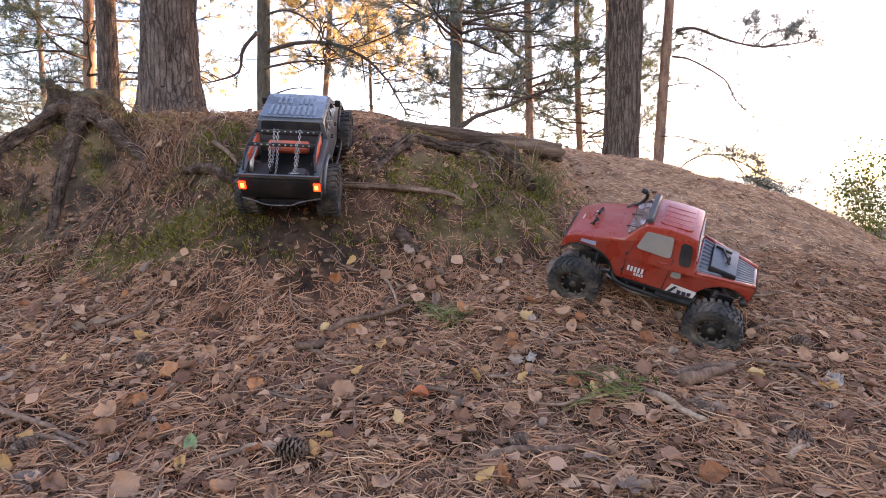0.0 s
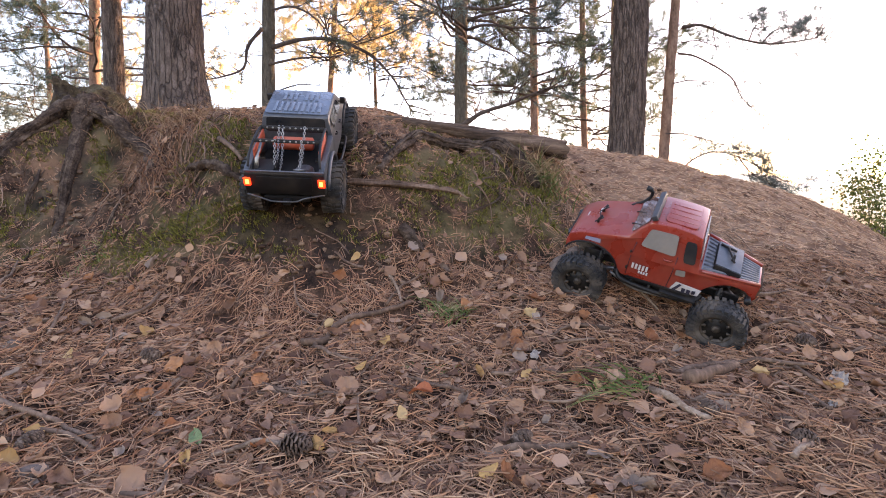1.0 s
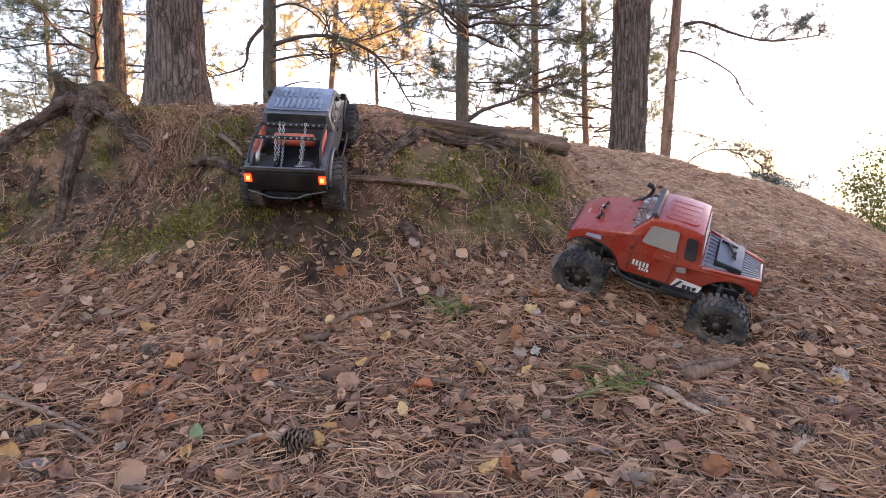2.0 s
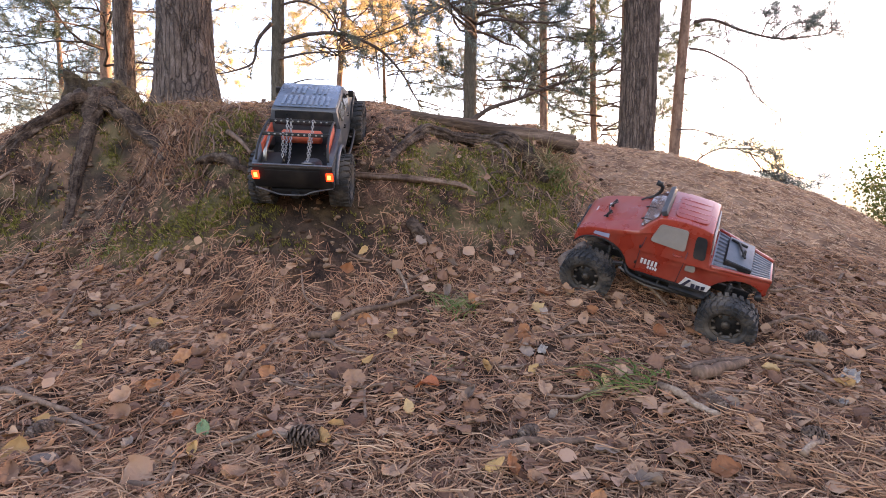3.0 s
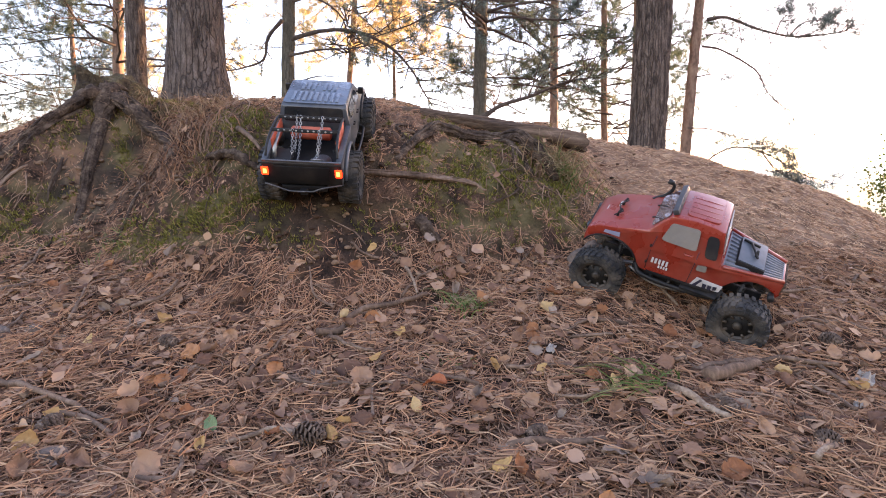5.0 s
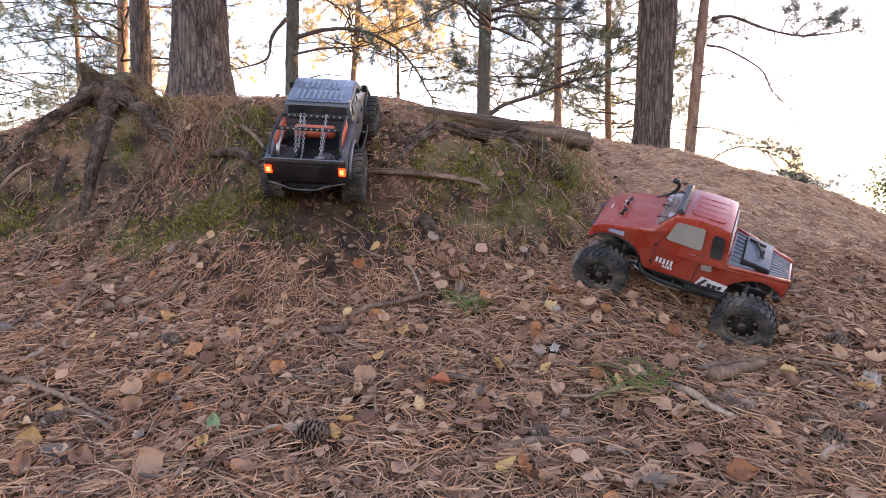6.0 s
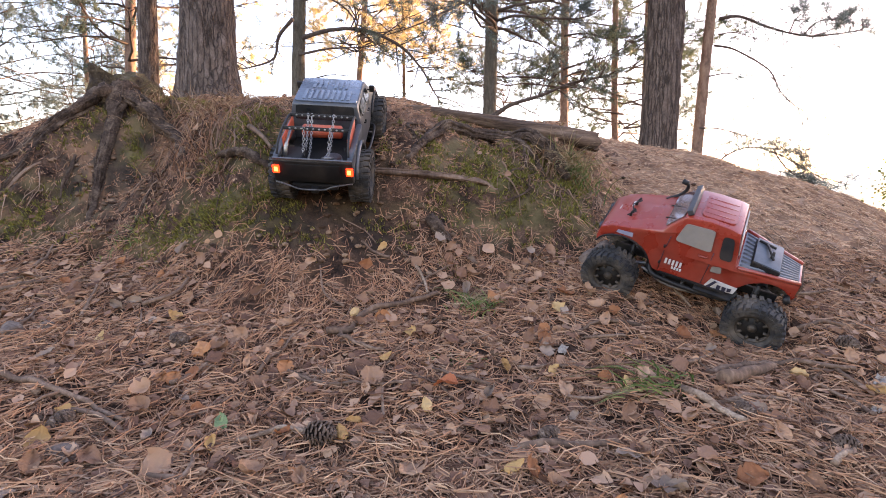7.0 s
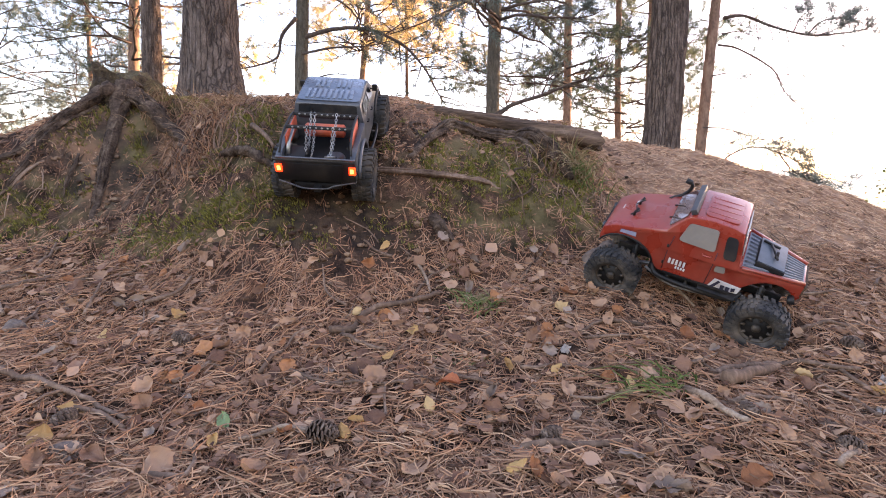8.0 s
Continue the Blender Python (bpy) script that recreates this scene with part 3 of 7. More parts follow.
def pine(name, label, foot, top_x, r, high, bark, needles, seed, whorls=9, low=1.4, reach=1.0, leafy=0.7, limbs=(), flare=0.3,
         sides=20, rings=70, relief=0.06, count=20, fan=0.075, droop=0.15, sub=11, toe=None):
    """A pine: trunk, branches and needles. foot (x, y); top_x: how far it leans at 2 m; limbs: own paths with (path, radius, leafy)."""
    rng = np.random.RandomState(seed)
    x, y = foot
    z0 = float(land(x, y)) - 0.06
    lean = top_x / 2.0
    tree = thing(name, label, "tree", pose(x, y, z0))
    part("trunk", trunk_geo(((0, 0, 0), (lean * min(high, 4), 0.01 * high, high)), r, r * 0.35, sides, rings, seed, flare, relief, toe), bark, tree)
    tips = []

    def axis(h):
        return Vector((lean * min(high, 4) * h / high, 0.01 * h, h))

    for path, rr, lf, *more in limbs:
        g = Geo()
        if more:
            line = [Vector(p) - Vector((x, y, z0)) for p in smooth_line(path, 6)]
            for _ in range(more[0]):
                at = int(len(line) * (0.45 + 0.55 * rng.rand())) % len(line)
                at = max(1, at)
                d = (line[at] - line[at - 1]).normalized() + Vector(rng.normal(0, 0.6, 3))
                base = line[at] + Vector(rng.normal(0, 0.085, 3)) + Vector((0, 0, 0.03))
                add_tube(g, [line[at], base], [0.003, 0.0015], 3)
                tips.append((base, d))
        limb(g, tips, None, None, 1, rr, rng, twigs=0, leafy=lf, path=[Vector(p) - Vector((x, y, z0)) for p in path])
        part("branch", g, TWIG, tree)
    for i in range(whorls):
        h = low + (high * 0.97 - low) * ((i + 0.4 * rng.rand()) / whorls) ** 1.5
        for _ in range(2):
            az = rng.rand() * 2 * math.pi
            size = reach * (0.6 + 0.7 * rng.rand()) * (1.0 if h < high * 0.6 else 1.35 * (1.15 - h / high))
            g = Geo()
            limb(g, tips, axis(h), (math.cos(az), math.sin(az), 0.12 + 0.25 * rng.rand()), size, r * 0.14 + 0.006, rng, droop, sub, leafy if h > low + 0.3 else leafy * 0.6)
            part("branch", g, TWIG, tree)
    if tips:
        part("crown", needle_fans(tips, rng, count, fan), needles, tree, "loose tufts of pine needles", smooth=False)
    return tree


def build_pines():
    pine("pine_tree", "broad old pine with deeply fissured grey-brown bark", (-1.470, 3.36), -0.085, 0.150, 9.0, BARK, NEEDLES, 11, 8, 3.0, 1.6, flare=0.40, sides=72, rings=230, relief=0.075, toe=(-0.25, 1.3))
    pine("pine_tree", "straight old pine with grey-brown plated bark", (1.545, 4.45), 0.01, 0.143, 9.0, BARK, NEEDLES, 23, 8, 2.9, 1.5, flare=0.20, sides=64, rings=230, relief=0.075)
    pine("pine_tree", "grey-brown pine trunk with rough bark", (-2.645, 4.95), 0.10, 0.088, 8.0, BARK, NEEDLES, 31, 14, 2.0, 1.2, flare=0.15, sides=36, rings=150)
    pine("pine_tree", "slender pine with smooth orange-brown bark", (-3.805, 6.58), 0.13, 0.070, 8.5, BARK_RED, NEEDLES, 37, 18, 1.8, 1.4, sides=20)
    pine("pine_tree", "thin orange pine catching the low sun", (-6.36, 9.95), -0.04, 0.055, 9.0, BARK_RED, NEEDLES_BLUE, 41, 34, 2.2, 2.0, leafy=0.95, sides=16)
    pine("pine_tree", "grey-green pine trunk with long crooked dead branches", (-1.52, 5.5), 0.11, 0.066, 7.5, BARK_GREY, NEEDLES, 43, 10, 2.5, 1.2, leafy=0.5, sides=28, rings=110,
         limbs=[([(-1.47, 5.45, 1.94), (-1.18, 5.42, 2.01), (-0.87, 5.40, 2.01), (-0.55, 5.42, 1.89), (-0.33, 5.43, 1.68), (-0.21, 5.41, 1.47), (-0.13, 5.40, 1.34)], 0.024, 0.25),
                ([(-1.47, 5.43, 1.79), (-1.18, 5.40, 1.84), (-0.87, 5.38, 1.85), (-0.60, 5.36, 1.90)], 0.014, 0.1),
                ([(-1.47, 5.43, 1.52), (-1.20, 5.40, 1.60), (-0.95, 5.36, 1.58)], 0.011, 0.1),
                ([(-1.47, 5.45, 2.28), (-1.20, 5.40, 2.30), (-0.95, 5.40, 2.12), (-0.90, 5.40, 1.80)], 0.014, 0.2),
                ([(-1.50, 5.36, 2.10), (-1.63, 5.35, 1.94), (-1.67, 5.33, 1.74), (-1.86, 5.32, 1.66), (-2.02, 5.32, 1.63)], 0.020, 0.1)])
    pine("pine_tree", "slim grey pine trunk with a fallen dead bough at its foot", (0.312, 5.42), 0.17, 0.068, 8.0, BARK_GREY, NEEDLES_BLUE, 47, 30, 1.55, 1.4, leafy=0.8, sides=28, rings=110,
         limbs=[([(0.31, 5.19, 1.18), (0.49, 5.19, 1.30), (0.74, 5.20, 1.38), (1.10, 5.21, 1.52), (1.40, 5.21, 1.56)], 0.026, 0.3)])
    pine("pine_tree", "thin reddish pine trunk", (1.225, 6.42), -0.06, 0.052, 8.0, BARK_RED, NEEDLES, 53, 30, 1.5, 1.3, leafy=0.8, sides=18)
    pine("pine_tree", "thin orange-brown pine trunk", (2.13, 7.45), 0.08, 0.050, 8.5, BARK_RED, NEEDLES, 59, 30, 1.6, 1.3, leafy=0.8, sides=18)
    pine("pine_tree", "leaning slender pine with sparse drooping branches", (2.42, 5.95), 0.29, 0.062, 7.5, BARK_RED, NEEDLES_BLUE, 61, 8, 2.9, 1.0, leafy=0.5, sides=20, count=12,
         limbs=[([(2.66, 5.98, 2.29), (2.87, 5.98, 2.31), (3.16, 5.97, 2.20), (3.56, 5.97, 2.12), (4.02, 5.97, 2.17), (4.14, 5.97, 2.23)], 0.020, 0.8, 90),
                ([(3.50, 5.97, 2.13), (3.62, 5.95, 2.25), (3.80, 5.96, 2.28), (3.98, 5.97, 2.26)], 0.010, 1.0, 60),
                ([(3.36, 5.97, 2.16), (3.42, 5.95, 2.30), (3.55, 5.96, 2.40)], 0.008, 1.0, 25),
                ([(2.61, 5.96, 2.02), (2.81, 5.95, 1.98), (3.16, 5.94, 1.78), (3.28, 5.92, 1.56), (3.47, 5.90, 1.39), (3.79, 5.89, 1.29)], 0.014, 0.4, 30),
                ([(2.56, 5.93, 1.71), (2.75, 5.93, 1.74), (3.04, 5.93, 1.71)], 0.010, 0.3, 12),
                ([(2.63, 5.93, 2.12), (2.80, 5.93, 2.14), (3.10, 5.93, 2.05)], 0.009, 0.4, 25),
                ([(2.47, 5.88, 1.19), (2.69, 5.88, 1.18), (2.98, 5.88, 1.10), (3.27, 5.87, 1.01)], 0.009, 0.6, 40)])
    # The three gold-needled pines carry their sunlight in the foliage colour.
    pine("pine_tree", "crooked pine with foliage glowing yellow in the sun", (-1.80, 9.85), 0.20, 0.060, 7.0, BARK_RED, NEEDLES_SUN_GOLD, 67, 36, 2.1, 1.7, leafy=0.97, sides=16, count=26, sub=14)
    pine("pine_tree", "slender far pine with foliage glowing yellow in the sun", (-0.92, 10.6), 0.06, 0.035, 7.2, BARK_RED, NEEDLES_SUN_GOLD, 68, 22, 1.7, 1.4, leafy=0.75, sides=14, count=14, sub=9)
    pine("pine_tree", "distant thin pine with blue-green foliage", (-7.6, 9.4), 0.0, 0.045, 8.0, BARK_RED, NEEDLES_BLUE, 71, 34, 1.9, 1.9, leafy=0.95, sides=14)
    pine("pine_tree", "distant pine with dense green foliage", (3.1, 9.5), 0.0, 0.06, 8.5, BARK_RED, NEEDLES, 73, 24, 2.2, 1.5, leafy=0.8, sides=14)
    pine("pine_tree", "distant pine with dense green foliage", (0.9, 10.5), 0.0, 0.06, 8.5, BARK_GREY, NEEDLES_BLUE, 79, 26, 2.3, 1.7, leafy=0.8, sides=14)
    pine("pine_tree", "distant sunlit pine with yellowish foliage", (-5.2, 11.5), 0.0, 0.06, 8.5, BARK_RED, NEEDLES_SUN_GOLD, 83, 18, 2.6, 1.5, leafy=0.8, sides=14)
    pine("pine_sapling", "low young pine with drooping branches behind the crest", (3.05, 6.55), 0.05, 0.018, 0.9, BARK_GREY, NEEDLES_BLUE, 89, 3, 0.45, 0.4, leafy=0.6, sides=10, rings=24, count=7, fan=0.075,
         limbs=[([(2.91, 6.55, 0.81), (3.07, 6.55, 0.97), (3.32, 6.55, 1.06), (3.61, 6.55, 1.00), (3.87, 6.55, 0.87), (4.10, 6.55, 0.75), (4.42, 6.55, 0.65)], 0.012, 1.0, 130),
                ([(3.30, 6.50, 1.05), (3.51, 6.50, 1.05), (3.74, 6.50, 1.02), (3.96, 6.50, 0.93)], 0.009, 0.9, 90),
                ([(3.57, 6.48, 0.99), (3.71, 6.48, 0.82), (3.90, 6.48, 0.70), (4.09, 6.48, 0.62)], 0.010, 1.0, 110),
                ([(3.09, 6.58, 0.97), (2.99, 6.58, 1.06), (3.14, 6.58, 1.13), (3.39, 6.58, 1.16)], 0.007, 0.5, 20)])


build_pines()


def leafy_bush(name, label, x, y, high, wide, seed, mat):
    """A small broad-leaved bush of stems and many little leaves."""
    rng = np.random.RandomState(seed)
    z0 = float(land(x, y)) - 0.05
    bush = thing(name, label, "bush", pose(x, y, z0))
    g, leaf = Geo(), Geo()
    for i in range(16):
        az, tilt = rng.rand() * 6.28, rng.rand() * 0.55
        p = Vector((0, 0, 0))
        d = Vector((math.cos(az) * tilt, math.sin(az) * tilt, 1)).normalized()
        pts = [p.copy()]
        for s in range(6):
            d = (d + Vector(rng.normal(0, 0.16, 3))).normalized()
            p = p + Vector((d.x * wide, d.y * wide, d.z * high)) / 6 * (0.7 + 0.5 * rng.rand())
            pts.append(p.copy())
        add_tube(g, pts, [0.008 * (1 - i / 7.5) for i in range(7)], 4)
        for s in range(3, 7):
            for _ in range(80):
                c = np.array(pts[s]) + rng.normal(0, 0.11, 3)
                u, w = rng.normal(0, 1, 3), rng.normal(0, 1, 3)
                u /= np.linalg.norm(u)
                w = np.cross(u, w)
                w /= np.linalg.norm(w)
                L = 0.028 + 0.026 * rng.rand()
                leaf.add([c, c + u * L * 0.5 + w * L * 0.35, c + u * L, c + u * L * 0.5 - w * L * 0.35], [(0, 1, 2, 3)])
    part("stem", g, TWIG, bush)
    part("foliage", leaf, mat, bush, "many small yellow-green leaves", smooth=False)
    return bush


# Emission stands in for sunlit haze on the far woods.
FAR_WOODS_HAZE = glow("far_woods_haze_glow", (1.0, 0.87, 0.60), 0.115)
BUSH_LEAF = material("yellow_green_leaves", [(0.06, 0.085, 0.022), (0.15, 0.165, 0.045), (0.33, 0.27, 0.08)], 0.6, 3, 60, 0, island=True, through_light=0.38)
leafy_bush("bush", "yellow-green leafy bush at the foot of the slope", 5.14, 6.35, 2.95, 0.75, 5, BUSH_LEAF)


def sun_screen():
    """Unseen young spruces on the rim beside the slope, added to block the sun."""
    rng = np.random.RandomState(17)
    for i in range(22):
        az = radians(44 + 1.8 * i + rng.rand() * 1.5)
        far = 15 + 5 * rng.rand()
        x, y = far * math.sin(az), far * math.cos(az)
        z0 = float(land(x, y)) - 0.1
        tall = 5.4 - z0 + rng.rand()
        tree = thing("sun_screen_spruce", "unseen dense young spruce added to screen the low sun", "tree", pose(x, y, z0), "spruces on the rim")
        part("trunk", trunk_geo(((0, 0, 0), (0, 0, tall)), 0.07, 0.01, 10, 12, i, 0.1, 0), BARK_GREY, tree)
        v = []
        n = 5200
        h = rng.rand(n) ** 0.8 * tall * 0.98
        ang = rng.rand(n) * 6.283
        rad = (1.25 * (1 - h / tall) + 0.08) * np.sqrt(rng.rand(n))
        p = np.stack([np.cos(ang) * rad, np.sin(ang) * rad, h], -1)
        d = np.stack([np.cos(ang), np.sin(ang), -0.25 + 0 * ang], -1) + rng.normal(0, 0.3, (n, 3))
        s = np.stack([-np.sin(ang), np.cos(ang), 0 * ang], -1) * 0.13
        g = Geo()
        g.add(np.stack([p - s, p + s, p + d * 0.42], 1).reshape(-1, 3), np.arange(n * 3).reshape(-1, 3))
        part("crown", g, NEEDLES, tree, smooth=False)


sun_screen()


def far_woods():
    """Woods across the valley as distant backdrop, pale sunlit evening haze added as glow."""
    rng = np.random.RandomState(29)
    bm = bmesh.new()
    bmesh.ops.create_icosphere(bm, subdivisions=2, radius=1.0)
    base = np.array([v.co[:] for v in bm.verts])
    faces = np.array([[v.index for v in q.verts] for q in bm.faces])
    bm.free()
    g = Geo()
    for i in range(170):
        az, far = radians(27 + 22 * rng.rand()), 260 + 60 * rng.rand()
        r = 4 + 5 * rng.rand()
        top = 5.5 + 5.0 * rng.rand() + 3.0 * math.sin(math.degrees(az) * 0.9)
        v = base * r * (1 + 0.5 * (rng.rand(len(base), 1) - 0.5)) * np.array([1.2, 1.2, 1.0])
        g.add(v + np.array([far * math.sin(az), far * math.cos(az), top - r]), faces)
    return tagged(part("backdrop", g, FAR_WOODS_HAZE), "woods far across the valley, evening haze put in as pale yellow glow", "woods", kind="stuff")


far_woods()


# ---- the model cars ----
def wheel_meshes(R, W, seed, rim_mat):
    """Meshes of a knobbly tyre and a spoked rim, axle along x, centred on the hub."""
    tyre = Geo()
    sides = 40
    prof = [(-0.42, 0.56), (-0.50, 0.66), (-0.50, 0.80), (-0.44, 0.90), (-0.30, 0.94), (0.0, 0.95), (0.30, 0.94), (0.44, 0.90), (0.50, 0.80), (0.50, 0.66), (0.42, 0.56), (0.30, 0.52), (-0.30, 0.52)]
    a = np.linspace(0, 2 * math.pi, sides, endpoint=False)
    k = len(prof)
    v = [(p * W, math.cos(t) * q * R, math.sin(t) * q * R) for t in a for p, q in prof]
    f = [(i * k + j, i * k + (j + 1) % k, ((i + 1) % sides) * k + (j + 1) % k, ((i + 1) % sides) * k + j) for i in range(sides) for j in range(k)]
    tyre.add(v, f)

    def lug(t, x0, x1, r0, r1, skew, wide):
        c = []
        for r in (r0, r1):
            for x, s in ((x0, -1), (x1, -1), (x1, 1), (x0, 1)):
                t2 = t + (s * wide * (0.8 if r == r1 else 1.0) + skew * (x - x0) / W) / R
                c.append((x, math.cos(t2) * r, math.sin(t2) * r))
        tyre.add(c, [(0, 1, 2, 3), (4, 5, 6, 7), (0, 1, 5, 4), (1, 2, 6, 5), (2, 3, 7, 6), (3, 0, 4, 7)])

    n = 26
    for i in range(n):
        t = 2 * math.pi * i / n
        lug(t, -0.50 * W, -0.22 * W, 0.86 * R, R, 0.006, 0.0050)
        lug(t + math.pi / n, 0.22 * W, 0.50 * W, 0.86 * R, R, -0.006, 0.0050)
        lug(t + 0.6 * math.pi / n, -0.17 * W, 0.02 * W, 0.88 * R, 0.985 * R, 0.004, 0.0045)
        lug(t + 1.5 * math.pi / n, -0.02 * W, 0.17 * W, 0.88 * R, 0.985 * R, -0.004, 0.0045)
        for s in (-1, 1):
            t3 = t + (0 if s < 0 else math.pi / n)
            c = []
            for r, o in ((0.72 * R, 0.505), (0.86 * R, 0.50)):
                for w in (-0.0045, 0.0045):
                    c.append((s * o * W, math.cos(t3 + w / R) * r, math.sin(t3 + w / R) * r))
                    c.append((s * (o + 0.045) * W, math.cos(t3 + w / R) * r, math.sin(t3 + w / R) * r))
            tyre.add(c, [(1, 3, 7, 5), (0, 1, 5, 4), (2, 6, 7, 3), (0, 2, 3, 1), (4, 5, 7, 6)])
    rim = Geo()
    ring = [(-0.40, 0.57), (-0.36, 0.50), (-0.10, 0.44), (0.10, 0.44), (0.36, 0.50), (0.40, 0.57), (0.30, 0.56), (-0.30, 0.56)]
    k = len(ring)
    v = [(p * W, math.cos(t) * q * R, math.sin(t) * q * R) for t in a for p, q in ring]
    rim.add(v, [(i * k + j, i * k + (j + 1) % k, ((i + 1) % sides) * k + (j + 1) % k, ((i + 1) % sides) * k + j) for i in range(sides) for j in range(k)])
    for s in (-1, 1):
        for i in range(8):
            t = 2 * math.pi * i / 8 + 0.2
            pts = [(s * 0.30 * W, math.cos(t) * q * R, math.sin(t) * q * R) for q in (0.36, 0.43, 0.50)]
            add_tube(rim, pts, [0.0030, 0.0032, 0.0040], 6)
        add_tube(rim, [(s * 0.10 * W, 0, 0), (s * 0.34 * W, 0, 0), (s * 0.40 * W, 0, 0)], [0.17 * R, 0.15 * R, 0.09 * R], 10)
    dish = Geo()
    add_tube(dish, [(-0.25 * W, 0, 0), (0.25 * W, 0, 0)], [0.48 * R, 0.48 * R], 24)
    return tyre.mesh("tyre", RUBBER, False), rim.mesh("rim", rim_mat), dish.mesh("brake_disc", PLASTIC)


def add_wheels(car, R, W, track, base, rim_mat, steer=0.0, drop=0.0):
    meshes = wheel_meshes(R, W, 1, rim_mat)
    base = base if isinstance(base, tuple) else (base, base)
    for sx in (-1, 1):
        for sy in (-1, 1):
            hub = new("wheel", meshes[0])
            hub.parent = car
            hub.matrix_local = pose(sx * track, base[1] if sy > 0 else -base[0], R - drop, 37 * sx * sy, 0, steer if sy > 0 else 0)
            for name, me in (("rim", meshes[1]), ("brake_disc", meshes[2])):
                o = new(name, me)
                o.parent = hub


def add_chassis(car, R, track, base, belly):
    """Rails, axles, links and shocks that show between the wheels."""
    bm = bmesh.new()
    for s in (-1, 1):
        box(bm, (0.008, base * 2.3, 0.018), (s * 0.032, 0, belly + 0.006))
    box(bm, (0.070, 0.11, 0.012), (0, -0.01, belly - 0.006))
    box(bm, (0.055, 0.07, 0.035), (0, 0.02, belly + 0.012))
    part("chassis", bm, PLASTIC, car, bevel=0.002)
    for sy in (-1, 1):
        g = Geo()
        add_tube(g, [(-track, sy * base, R), (0, sy * base, R), (track, sy * base, R)], [0.011, 0.013, 0.011], 10)
        add_tube(g, [(0.012, sy * base - 0.024, R), (0.012, sy * base, R + 0.002), (0.012, sy * base + 0.024, R)], [0.010, 0.023, 0.010], 12)
        part("axle", g, PLASTIC, car)
        for s in (-1, 1):
            g = Geo()
            add_tube(g, [(s * 0.045, sy * base, R + 0.005), (s * 0.030, sy * 0.03, belly)], [0.0045, 0.0045], 6)
            part("suspension_link", g, STEEL, car)
            g = Geo()
            pts = [(s * (0.058 + 0.0065 * math.cos(i * 1.1)), sy * (base - 0.02) + 0.0065 * math.sin(i * 1.1), R + 0.008 + i * 0.0012) for i in range(46)]
            add_tube(g, pts, 0.0014, 4)
            add_tube(g, [(s * 0.058, sy * (base - 0.02), R), (s * 0.056, sy * (base - 0.02), R + 0.068)], [0.0042, 0.0042], 8)
            part("shock_absorber", g, PLASTIC, car)


def panel(bm, corners, out, thick):
    """A thin rounded plate on four or more corners, raised along out."""
    n = Vector(out).normalized() * thick
    lo = [bm.verts.new(c) for c in corners]
    hi = [bm.verts.new(Vector(c) + n) for c in corners]
    bm.faces.new(hi)
    bm.faces.new(lo[::-1])
    k = len(corners)
    for i in range(k):
        bm.faces.new((lo[i], lo[(i + 1) % k], hi[(i + 1) % k], hi[i]))


def rounded(corners, r=0.25, steps=3):
    """Rounds the corners of a flat outline."""
    P = [Vector(c) for c in corners]
    out = []
    for i, p in enumerate(P):
        a, b = P[i - 1], P[(i + 1) % len(P)]
        p0, p1 = p.lerp(a, r), p.lerp(b, r)
        for k in range(steps + 1):
            t = k / steps
            out.append(p0.lerp(p, t).lerp(p.lerp(p1, t), t))
    return out


